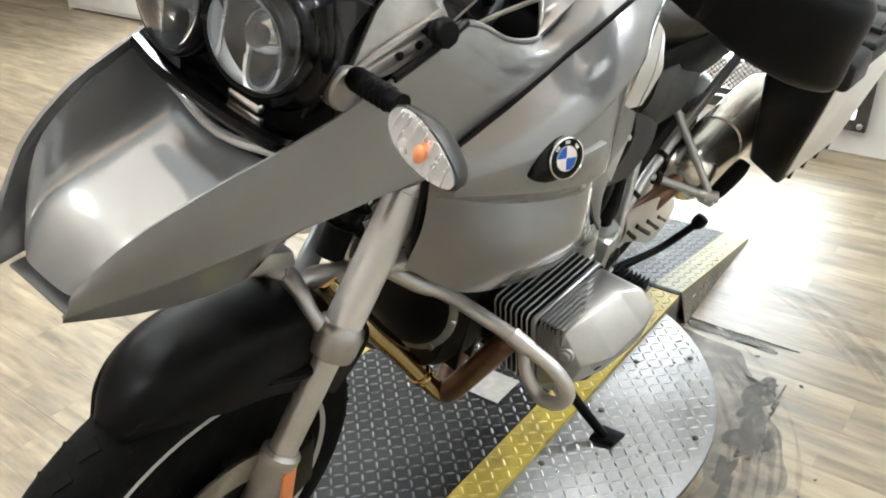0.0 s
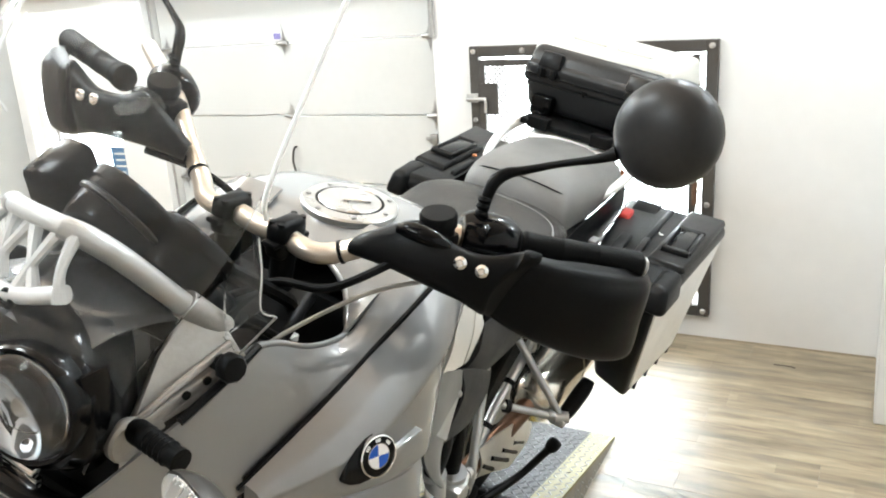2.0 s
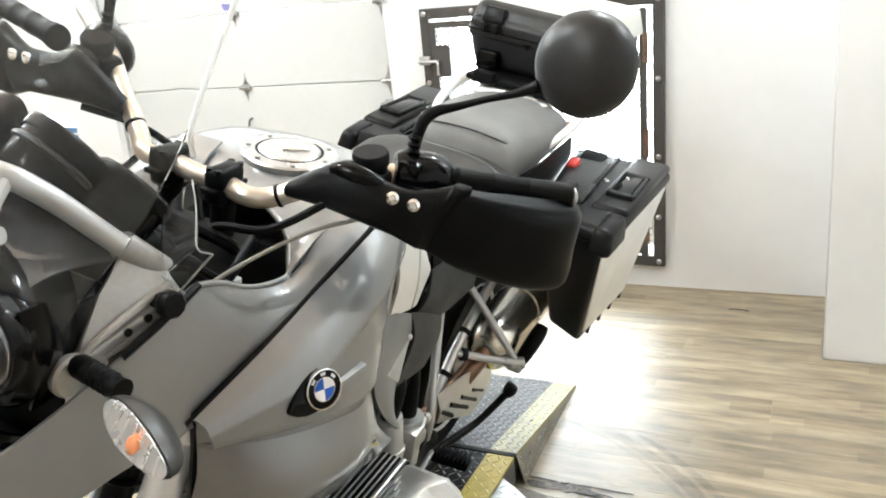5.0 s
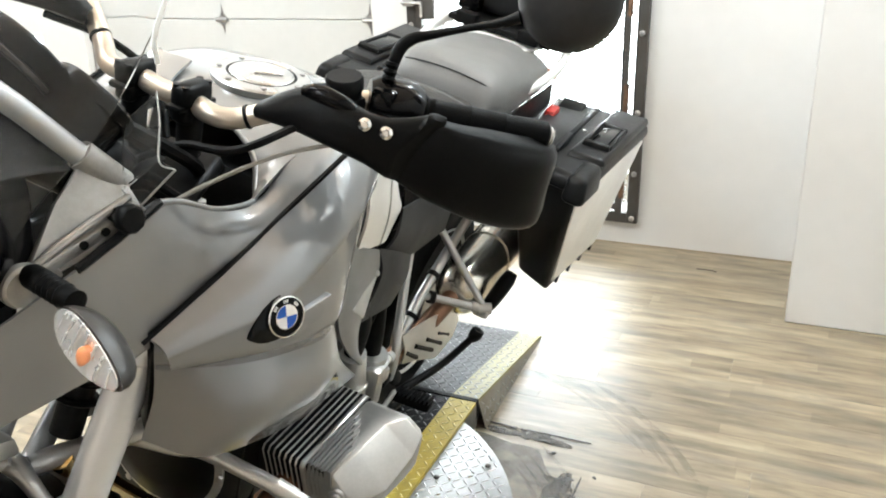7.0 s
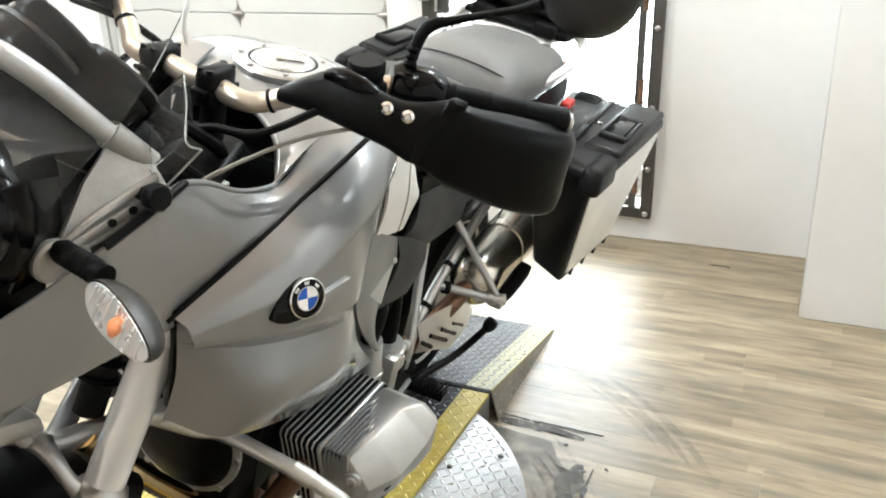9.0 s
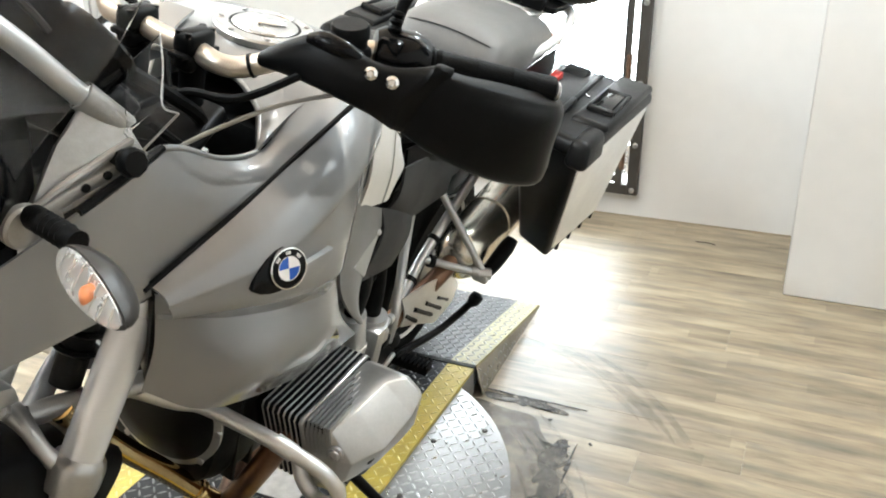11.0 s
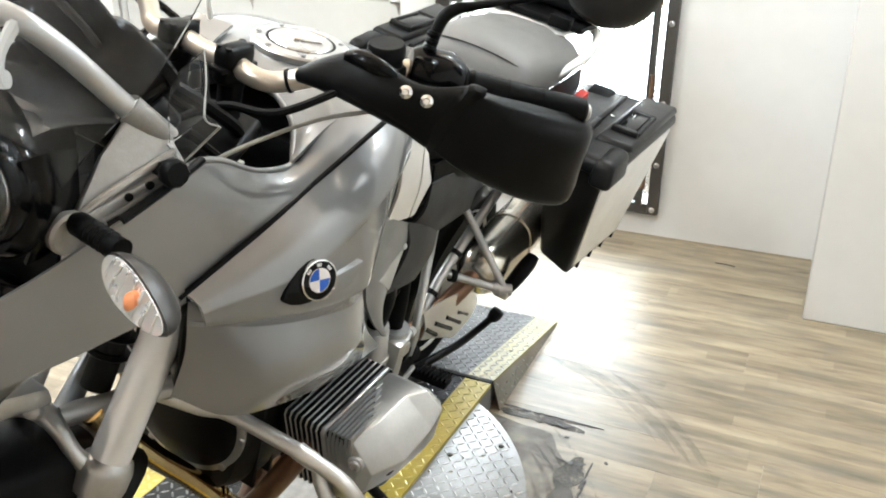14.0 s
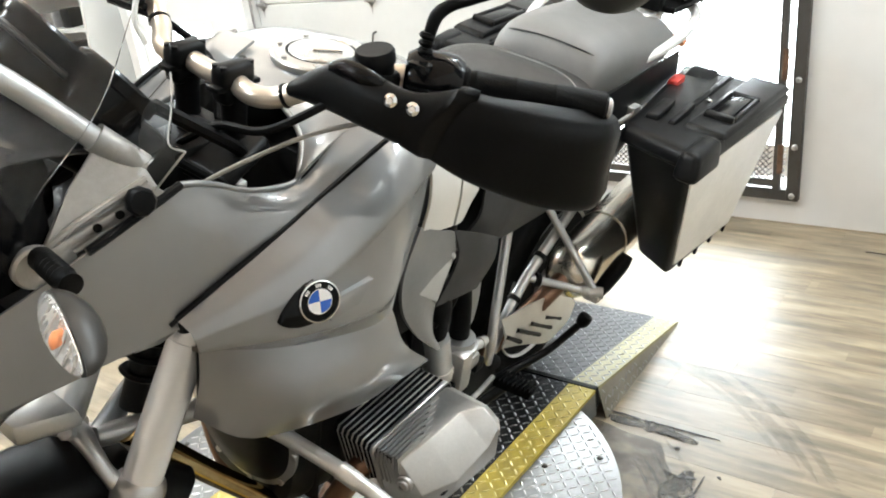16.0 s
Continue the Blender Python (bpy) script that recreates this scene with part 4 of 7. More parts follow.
# windshield, its silver carrier and brackets
rows = []
for hw, yb, back, z, dip in ((0.108, 0.905, 0.062, 1.130, 0.050), (0.124, 0.922, 0.078, 1.175, 0.022), (0.152, 0.945, 0.115, 1.245, 0.005), (0.188, 0.975, 0.108, 1.345, 0), (0.186, 1.045, 0.095, 1.45, 0), (0.178, 1.125, 0.090, 1.56, 0), (0.160, 1.20, 0.088, 1.66, 0)):
    rows.append([(hw * math.sin(radians(a)), yb + back * (1 - math.cos(radians(a))), z - dip * (1 - math.cos(radians(a)))) for a in (-90, -66, -36, 0, 36, 66, 90)])
ws = part("windshield", sheet(rows, 0.0022, 4), "shield", bike, "clear curved windshield")
ws.visible_shadow = False
both("windshield_edge", lambda: tube([(0.180, 1.095, 1.305)] + [r[-1] for r in rows[3:]], 0.0026, 6, 5), "edge")
both("carrier_tube", lambda: tube([(0.104, 1.110, 1.158), (0.090, 1.078, 1.192), (0.068, 1.035, 1.238), (0.050, 1.008, 1.263), (0.030, 0.995, 1.272)], [0.0125, 0.012, 0.012, 0.012, 0.011], 14, 5), "silver", label="silver windshield carrier tube")


def casting():
    q = [Vector(p) for p in ((0.116, 0.984, 1.066), (0.136, 1.060, 1.092), (0.148, 1.126, 1.122), (0.124, 1.124, 1.150), (0.096, 1.084, 1.172), (0.100, 1.050, 1.140))]
    nv = (q[2] - q[0]).cross(q[4] - q[0]).normalized() * 0.006
    return join(hexa([p - nv for p in q], [p + nv for p in q], 0.004), rod((0.116, 1.126, 1.144), (0.094, 1.088, 1.183), 0.0160, 18))


both("carrier_socket", casting, "bracket", label="grey cast bracket")
both("bracket_foot", lambda: join(lathe([(0.0145, -0.004), (0.021, -0.003), (0.0225, 0.0), (0.0225, 0.007), (0.020, 0.010), (0.0145, 0.009)], aim((0.124, 0.988, 1.086), (0.215, 0.976, 1.092)), 24), hexa([(0.110, 0.972, 1.070), (0.118, 1.000, 1.068), (0.128, 1.030, 1.085), (0.118, 1.020, 1.100)], [(0.124, 0.972, 1.068), (0.130, 1.000, 1.066), (0.138, 1.030, 1.083), (0.128, 1.020, 1.102)], 0.003)), "bracket")
both("bracket_rib", lambda: tube([(0.118, 0.992, 1.086), (0.128, 1.030, 1.112), (0.134, 1.075, 1.130), (0.136, 1.115, 1.142)], [0.004, 0.0045, 0.0045, 0.004], 8, 4), "bracket")
both("carrier_plate", lambda: hexa([(0.118, 0.985, 1.075), (0.126, 0.985, 1.075), (0.150, 1.13, 1.125), (0.140, 1.13, 1.125)], [(0.116, 0.990, 1.092), (0.124, 0.990, 1.092), (0.148, 1.12, 1.135), (0.138, 1.12, 1.135)], 0.003), "bracket")
both("knob", lambda: lathe([(0.010, -0.020), (0.010, 0.0)] + [(0.0145, 0.002), (0.0158, 0.004), (0.0158, 0.014), (0.013, 0.018), (0, 0.0185)], aim((0.152, 1.092, 1.132), (0.26, 1.06, 1.165)), 9), "black", label="black thumb knob")
for k in (0, 2, 3):
    both("carrier_hole", lambda: lathe([(0.0048, -0.001), (0.0048, 0.001)], aim((0.1285 + 0.0045 * k, 1.005 + 0.024 * k, 1.092 + 0.008 * k), (1.13, 0.8, 1.2)), 12), "dark")
cross = new("carrier_cross")
cross.parent = bike
tagged(cross, "pale cast lattice bracket behind the windshield")
part("top_rail", tube([(-0.05, 1.006, 1.264), (-0.03, 0.995, 1.273), (0.0, 0.990, 1.276), (0.03, 0.995, 1.273), (0.05, 1.006, 1.264)], 0.0095, 12, 5), "lattice", cross)
part("bottom_rail", tube([(-0.062, 0.975, 1.222), (-0.03, 0.962, 1.212), (0.0, 0.958, 1.206), (0.03, 0.962, 1.212), (0.062, 0.975, 1.222)], 0.0085, 12, 5), "lattice", cross)
for x0, x1 in ((-0.045, -0.060), (-0.030, -0.012), (0.0, -0.030), (0.0, 0.030), (0.030, 0.012), (0.045, 0.060)):
    part("strut", tube([(x0, 0.994 + 0.15 * abs(x0), 1.270), ((x0 + x1) / 2, 0.976, 1.242), (x1, 0.962 + 0.1 * abs(x1), 1.214)], [0.0075, 0.0048, 0.0070], 8, 4), "lattice", cross)
part("bolt", lathe([(0.0105, -0.006), (0.0105, 0.004), (0.008, 0.006), (0.004, 0.006), (0.0035, 0.003), (0, 0.003)], aim((0.010, 0.956, 1.204), (0.03, 0.5, 1.30)), 14), "black", cross, "black mounting bolt")
part("lamp_cowl", sheet([[(x, y + 1.2 * x * x, z - 2.6 * x * x) for x in (-0.092, -0.05, 0, 0.05, 0.092)] for y, z in ((0.945, 1.192), (0.985, 1.200), (1.03, 1.196), (1.08, 1.185))], -0.003, 4), "cowl", bike, "dark grey lamp cowl")

# instruments
for x, y, z, r in ((0.050, 1.142, 1.206, 0.046), (-0.006, 1.108, 1.246, 0.050)):
    g = new("gauge")
    g.parent = bike
    m = aim((x, y, z), (x + 0.15, y + 0.8, z + 0.65))
    part("pod", lathe([(0.03, -0.06), (r - 0.006, -0.05), (r, -0.03), (r, 0.0), (r + 0.004, 0.002), (r + 0.004, 0.014), (r, 0.018), (r - 0.004, 0.014), (r - 0.004, 0.008), (0, 0.008)], m, 36), "black_gloss", g)
    part("dial", lathe([(r - 0.006, 0.009), (0, 0.009)], m, 36), "black", g)
part("instrument_cowl", hexa([(-0.09, 1.07, 1.12), (0.09, 1.08, 1.12), (0.10, 1.20, 1.135), (-0.10, 1.20, 1.145)], [(-0.085, 1.08, 1.195), (0.075, 1.085, 1.175), (0.075, 1.16, 1.175), (-0.085, 1.16, 1.195)], 0.02, 3), "black", bike, "black instrument housing")
part("instrument_trim", lathe([(0.0505, -0.004), (0.0535, -0.002), (0.0535, 0.002), (0.0505, 0.004)], aim((-0.006, 1.108, 1.246), (0.144, 1.908, 1.896)) @ pose(0, 0, -0.012), 36), "shell", bike, "bronze-grey trim ring")
part("display_unit", hexa([(-0.13, 1.09, 1.19), (-0.085, 1.09, 1.19), (-0.085, 1.17, 1.19), (-0.13, 1.17, 1.19)], [(-0.13, 1.07, 1.26), (-0.085, 1.07, 1.26), (-0.085, 1.13, 1.29), (-0.13, 1.13, 1.29)], 0.008), "black_gloss", bike)
both("clear_deflector", lambda: join(hexa([(0.145, 1.119, 1.131), (0.173, 1.139, 1.181), (0.160, 1.129, 1.188), (0.128, 1.112, 1.150)], [(0.147, 1.116, 1.130), (0.175, 1.136, 1.180), (0.162, 1.126, 1.187), (0.130, 1.109, 1.149)], 0.0006, 1), sheet([[(0.160, 1.128, 1.188), (0.140, 1.150, 1.215), (0.118, 1.168, 1.240)], [(0.132, 1.112, 1.150), (0.112, 1.128, 1.180), (0.096, 1.150, 1.205)]], 0.002, 3)), "shield", label="small clear deflector")
both("deflector_edge", lambda: join(tube([(0.146, 1.1175, 1.1305), (0.174, 1.1375, 1.1805)], 0.0014, 6), tube([(0.174, 1.1375, 1.1805), (0.161, 1.1275, 1.1875), (0.140, 1.150, 1.216), (0.118, 1.168, 1.241)], 0.0009, 6, 4)), "duct_pale", label="pale cut edge")

# ---- handlebar group: its right half stands higher and further back, its right guard is turned outwards ----
LEFT = Matrix.Translation((-0.007, 0.018, -0.002))
SET = Matrix(((1, 0, 0, -0.006), (-0.045, 1, 0, 0.028), (-0.105, 0, 1, 0.006), (0, 0, 0, 1)))
PIVOT = Matrix.Translation((-0.155, 1.315, 0)) @ Matrix.Rotation(radians(21), 4, "Z") @ Matrix.Translation((0.155, -1.315, 0))


def bars(name, make, material, label="", turned=False):
    part(name, moved(make(), LEFT), material, bike, label)
    part(name, moved(mirrored(make()), SET @ PIVOT if turned else SET), material, bike, label)


BAR = [(0, 1.318, 1.172), (0.044, 1.318, 1.172), (0.085, 1.313, 1.168), (0.120, 1.312, 1.172), (0.175, 1.338, 1.200), (0.235, 1.375, 1.222), (0.31, 1.425, 1.224), (0.455, 1.52, 1.216)]
tube_left = [BAR[0], BAR[1], BAR[2]] + [tuple(LEFT @ Vector(p)) for p in BAR[3:]]
tube_right = [tuple(SET @ Vector((-x, y, z))) for x, y, z in BAR[3:]]
part("handlebar", tube(tube_right[::-1] + [(-0.085, 1.316, 1.178), (-0.044, 1.320, 1.176)] + tube_left, 0.0138, 14, 4), "bar", bike, "sand-coloured handlebar tube")
both("bar_clamp", lambda: join(rbox(0.030, 0.060, 1.290, 1.345, 1.166, 1.198, 0.010, 3), rbox(0.030, 0.060, 1.292, 1.342, 1.146, 1.170, 0.008, 3), rbox(0.033, 0.057, 1.282, 1.354, 1.165, 1.173, 0.003), rod((0.038, 1.296, 1.168), (0.038, 1.296, 1.1975), 0.0045, 8), rod((0.052, 1.296, 1.168), (0.052, 1.296, 1.1975), 0.0045, 8), rod((0.038, 1.340, 1.168), (0.038, 1.340, 1.1975), 0.0045, 8), rod((0.052, 1.340, 1.168), (0.052, 1.340, 1.1975), 0.0045, 8)), "black")
both("riser", lambda: lathe([(0.024, 0), (0.020, 0.012), (0.016, 0.03), (0.017, 0.060), (0.020, 0.076)], pose(0.045, 1.318, 1.08), 16), "black")
part("top_yoke", join(hexa([(-0.12, 1.235, 1.065), (0.12, 1.235, 1.065), (0.09, 1.345, 1.085), (-0.09, 1.345, 1.085)], [(-0.115, 1.240, 1.085), (0.115, 1.240, 1.085), (0.085, 1.34, 1.105), (-0.085, 1.34, 1.105)], 0.008, 3), lathe([(0.022, 0), (0.022, 0.012), (0.012, 0.016), (0, 0.016)], pose(0, 1.29, 1.098, -10), 6)), "black", bike, "black top yoke")
bars("cable_tie", lambda: lathe([(0.0140, -0.002), (0.0155, -0.002), (0.0155, 0.002), (0.0140, 0.002)], aim((0.128, 1.315, 1.1755), (0.175, 1.338, 1.200)), 16), "rubber")


def grip():
    a, b = Vector(BAR[6]), Vector(BAR[7])
    L = (b - a).length
    prof = [(0.013, -0.012), (0.0205, -0.008), (0.0205, 0.004), (0.0165, 0.008)]
    for k in range(3):
        h = 0.012 + k * (L - 0.03) / 3
        prof += [(0.0172, h), (0.0182, h + 0.002), (0.0182, h + 0.004), (0.0176, h + 0.006)]
    prof += [(0.019, L - 0.012), (0.019, L - 0.002), (0.015, L + 0.002), (0, L + 0.002)]
    return lathe(prof, aim(a, b), 20)


bars("grip", grip, "rubber", turned=True)
bars("bar_end", lambda: lathe([(0.010, 0), (0.013, 0.002), (0.013, 0.006), (0.009, 0.009), (0, 0.009)], aim(BAR[7], Vector(BAR[7]) * 2 - Vector(BAR[6])), 16), "zinc", label="dull steel bar end cap", turned=True)
bars("switch_housing", lambda: join(lathe([(0.014, -0.074), (0.030, -0.072), (0.036, -0.063), (0.0375, -0.030), (0.0365, -0.014), (0.031, -0.003), (0.020, -0.001)], aim(BAR[6], BAR[7]) @ pose(0.003, -0.006, 0.003), 28), rbox(0.262, 0.292, 1.372, 1.398, 1.205, 1.250, 0.006)), "black_gloss")
bars("clutch_perch", lambda: join(rbox(0.205, 0.262, 1.328, 1.372, 1.204, 1.238, 0.010), rod((0.238, 1.348, 1.196), (0.238, 1.348, 1.240), 0.010, 12)), "black")
bars("fluid_reservoir", lambda: lathe([(0.018, 0), (0.0205, 0.004), (0.0205, 0.016), (0.0235, 0.017), (0.0235, 0.030), (0.0215, 0.033), (0, 0.033)], aim((0.239, 1.352, 1.228), (0.232, 1.34, 1.296)), 24), "black")
bars("lever", lambda: tube([(0.245, 1.335, 1.214), (0.30, 1.350, 1.214), (0.38, 1.40, 1.205), (0.445, 1.455, 1.200)], [0.008, 0.008, 0.007, 0.008], 8, 4, 0.7), "alu", label="alloy lever", turned=True)

# hand guards
shield = [[(0.352, 1.380, 1.234), (0.376, 1.396, 1.231), (0.400, 1.428, 1.226), (0.432, 1.472, 1.217), (0.450, 1.512, 1.208), (0.452, 1.546, 1.198)],
          [(0.352, 1.364, 1.233), (0.378, 1.380, 1.229), (0.405, 1.412, 1.223), (0.440, 1.457, 1.214), (0.462, 1.502, 1.205), (0.462, 1.542, 1.197)],
          [(0.350, 1.359, 1.226), (0.377, 1.374, 1.222), (0.407, 1.406, 1.216), (0.444, 1.450, 1.207), (0.468, 1.500, 1.199), (0.466, 1.542, 1.192)],
          [(0.334, 1.350, 1.203), (0.365, 1.362, 1.200), (0.408, 1.400, 1.196), (0.452, 1.446, 1.190), (0.474, 1.497, 1.183), (0.470, 1.545, 1.180)],
          [(0.324, 1.345, 1.168), (0.362, 1.362, 1.155), (0.408, 1.402, 1.143), (0.451, 1.449, 1.136), (0.474, 1.498, 1.132), (0.470, 1.540, 1.138)],
          [(0.328, 1.350, 1.158), (0.362, 1.374, 1.136), (0.402, 1.409, 1.117), (0.443, 1.453, 1.101), (0.473, 1.501, 1.095), (0.472, 1.540, 1.104)],
          [(0.332, 1.368, 1.156), (0.360, 1.394, 1.132), (0.396, 1.428, 1.112), (0.434, 1.471, 1.096), (0.462, 1.516, 1.090), (0.464, 1.548, 1.099)]]
bars("hand_guard", lambda: sheet(shield, 0.004, 4), "black", label="black plastic hand guard", turned=True)
arm = [[(0.150, 1.318, 1.202), (0.185, 1.322, 1.226), (0.225, 1.330, 1.245), (0.262, 1.335, 1.230), (0.305, 1.345, 1.224), (0.345, 1.364, 1.238), (0.352, 1.366, 1.243), (0.362, 1.378, 1.240)],
       [(0.150, 1.307, 1.200), (0.185, 1.308, 1.223), (0.225, 1.314, 1.241), (0.262, 1.322, 1.232), (0.305, 1.331, 1.228), (0.345, 1.349, 1.236), (0.352, 1.351, 1.239), (0.362, 1.372, 1.235)],
       [(0.148, 1.300, 1.195), (0.190, 1.298, 1.206), (0.232, 1.302, 1.214), (0.272, 1.310, 1.216), (0.300, 1.318, 1.212), (0.326, 1.328, 1.204), (0.331, 1.333, 1.203), (0.344, 1.357, 1.199)],
       [(0.150, 1.303, 1.190), (0.195, 1.302, 1.193), (0.235, 1.303, 1.192), (0.268, 1.308, 1.188), (0.298, 1.318, 1.181), (0.320, 1.333, 1.168), (0.323, 1.337, 1.166), (0.332, 1.354, 1.160)],
       [(0.150, 1.312, 1.190), (0.195, 1.316, 1.190), (0.235, 1.318, 1.188), (0.268, 1.324, 1.183), (0.298, 1.332, 1.176), (0.318, 1.346, 1.163), (0.321, 1.350, 1.162), (0.330, 1.362, 1.157)]]
bars("guard_arm", lambda: sheet(arm, 0.005, 4), "black", label="black plastic guard arm", turned=True)
bars("reservoir_bracket", lambda: tube([(0.204, 1.312, 1.236), (0.222, 1.314, 1.239), (0.248, 1.318, 1.237), (0.268, 1.326, 1.231)], [0.008, 0.0125, 0.0125, 0.008], 12, 4), "black_gloss", label="black oval reservoir bracket")
for p in ((0.291, 1.3125, 1.225), (0.316, 1.3210, 1.221)):
    bars("guard_screw", lambda: lathe([(0.008, 0), (0.008, 0.003), (0.0045, 0.005), (0.003, 0.003), (0, 0.003)], aim(p, (p[0] + 0.3, p[1] - 1, p[2] + 0.25)), 14), "chrome", label="bright screw head", turned=True)
bars("mirror_stem", lambda: tube([(0.270, 1.396, 1.235), (0.270, 1.400, 1.262), (0.271, 1.404, 1.284), (0.274, 1.410, 1.300), (0.284, 1.420, 1.311), (0.300, 1.428, 1.318), (0.341, 1.438, 1.338), (0.380, 1.440, 1.356), (0.402, 1.444, 1.369)], [0.0065, 0.0070, 0.0078, 0.0085, 0.0076, 0.0058, 0.0046, 0.0056, 0.0085], 12, 4), "black", label="black mirror stem")
bars("mirror_boot", lambda: join(*[lathe([(0.0070, 0), (0.0095, 0.003), (0.0070, 0.007)], aim((0.270, 1.397, 1.246 + 0.009 * k), (0.268, 1.41, 1.35)), 14) for k in range(4)]), "rubber")


def mirror_head():
    c = Vector((0.450, 1.455, 1.406))
    m = aim(c, c + Vector((-0.12, -1, 0.10)))
    return lathe([(0.060, -0.012), (0.0635, -0.008), (0.0635, 0.0), (0.0615, 0.010), (0.053, 0.022), (0.038, 0.031), (0.019, 0.0355), (0, 0.0365)], m, 40)


bars("mirror_head", mirror_head, "mirror_shell", label="round black mirror back")
for k in range(3):
    bars("mirror_slot", lambda: moved(rbox(0.010, 0.040, -0.0012, 0.0012, -0.002, 0.0012, 0.0006, 1), aim((0.450, 1.455, 1.406), (0.330, 0.455, 1.506)) @ pose(0.012, -0.012 + 0.013 * k, 0.0285 - 0.001 * k, 0, 38, 14)), "black_gloss")
bars("mirror_glass", lambda: lathe([(0.058, -0.0135), (0.058, -0.0125)], aim((0.450, 1.455, 1.406), (0.330, 0.455, 1.506)), 40), "chrome", label="round mirror glass")
part("clutch_hose", tube([(0.215, 1.33, 1.205), (0.15, 1.275, 1.155), (0.08, 1.262, 1.14), (0.02, 1.25, 1.10)], 0.0055, 8, 6), "rubber", bike)
part("throttle_cable", tube([(0.285, 1.365, 1.195), (0.235, 1.335, 1.176), (0.19, 1.305, 1.155), (0.155, 1.25, 1.130), (0.13, 1.19, 1.105), (0.10, 1.16, 1.06)], 0.0030, 8, 6), "cable", bike, "grey sheathed cable")
part("brake_hose", tube([(-0.215, 1.33, 1.205), (-0.13, 1.36, 1.19), (-0.06, 1.375, 1.15), (0.0, 1.33, 1.10)], 0.0055, 8, 6), "rubber", bike)
part("wiring_loom", join(tube([(0.04, 1.20, 1.17), (0.075, 1.24, 1.14), (0.085, 1.29, 1.10), (0.05, 1.33, 1.05)], 0.009, 8, 5), tube([(-0.03, 1.20, 1.17), (0.0, 1.25, 1.13), (0.03, 1.31, 1.08)], 0.007, 8, 5), tube([(0.10, 1.18, 1.13), (0.11, 1.24, 1.08), (0.10, 1.32, 1.02)], 0.006, 8, 5)), "rubber", bike, "black wiring hoses")
part("connector", rbox(0.092, 0.112, 1.262, 1.278, 1.060, 1.072, 0.002), "white", bike, "small white plug")

# indicators
for s in (1, -1):
    ind = new("indicator")
    ind.parent = bike
    fl = (lambda b: b) if s == 1 else mirrored
    part("stalk", fl(lathe([(0.010, 0), (0.0125, 0.006), (0.0125, 0.02)] + [q for k in range(5) for q in ((0.0128, 0.022 + 0.008 * k), (0.0105, 0.026 + 0.008 * k))] + [(0.012, 0.07)], aim((0.132, 0.991, 1.100), (0.215, 0.979, 1.106)), 18)), "rubber", ind)
    # almond-shaped body, its long axis running down and back
    ax0, ax1 = Vector((0.214, 0.950, 1.117)), Vector((0.314, 0.920, 1.104))
    d = (ax1 - ax0).normalized()
    nrm = Vector((-0.02, -1.0, 0.02))
    nrm = (nrm - d * nrm.dot(d)).normalized()
    B = Matrix((d.cross(nrm), d, nrm)).transposed().to_4x4()
    B.translation = (ax0 + ax1) / 2
    half = (ax1 - ax0).length / 2
    body, lens, seat_ = bmesh.new(), bmesh.new(), bmesh.new()
    for bm_, sgn, dep in ((body, -1, 0.030), (lens, 1, 0.017)):
        rings = []
        for k in range(7):
            q = k / 6
            ring = []
            for j in range(28):
                a = 2 * math.pi * j / 28
                sc = math.cos(q * math.pi / 2) if k < 6 else 0.0
                wid = 0.0205 * (1 - 0.22 * math.sin(a))
                ring.append(bm_.verts.new(B @ Vector((wid * math.cos(a) * sc, half * math.sin(a) * sc, sgn * dep * math.sin(q * math.pi / 2)))))
            rings.append(ring)
        for a_, b_ in zip(rings, rings[1:]):
            for j in range(28):
                bm_.faces.new((a_[j], a_[(j + 1) % 28], b_[(j + 1) % 28], b_[j]))
        bmesh.ops.remove_doubles(bm_, verts=bm_.verts[:], dist=1e-5)
        if bm_ is body:
            bm_.faces.new([v for v in rings[0]])
    part("shell", fl(body), "shell", ind, "taupe grey shell")
    part("lens", fl(lens), "lens", ind, "clear indicator lens").visible_shadow = False
    part("backing", fl(moved(prism([(0.0178 * math.cos(a) * (1 - 0.22 * math.sin(a)), half * 0.9 * math.sin(a)) for a in [2 * math.pi * k / 20 for k in range(20)]], 0.0008, 0.002), B)), "silver_bowl", ind, "bright reflector")
    for k in range(7):
        u = -0.75 + 0.25 * k
        wd = 0.0165 * math.sqrt(1 - u * u) * (1 - 0.22 * u)
        part("lens_rib", fl(moved(rbox(-wd, wd, u * half * 0.9 - 0.0012, u * half * 0.9 + 0.0012, 0.002, 0.0042, 0.0006, 1), B)), "silver_bowl", ind)
    part("bulb", fl(lathe([(0.0072, 0.002), (0.0072, 0.007), (0.0045, 0.0095), (0, 0.0100)], B @ pose(0, 0.006, 0), 14)), "orange", ind, "amber bulb")

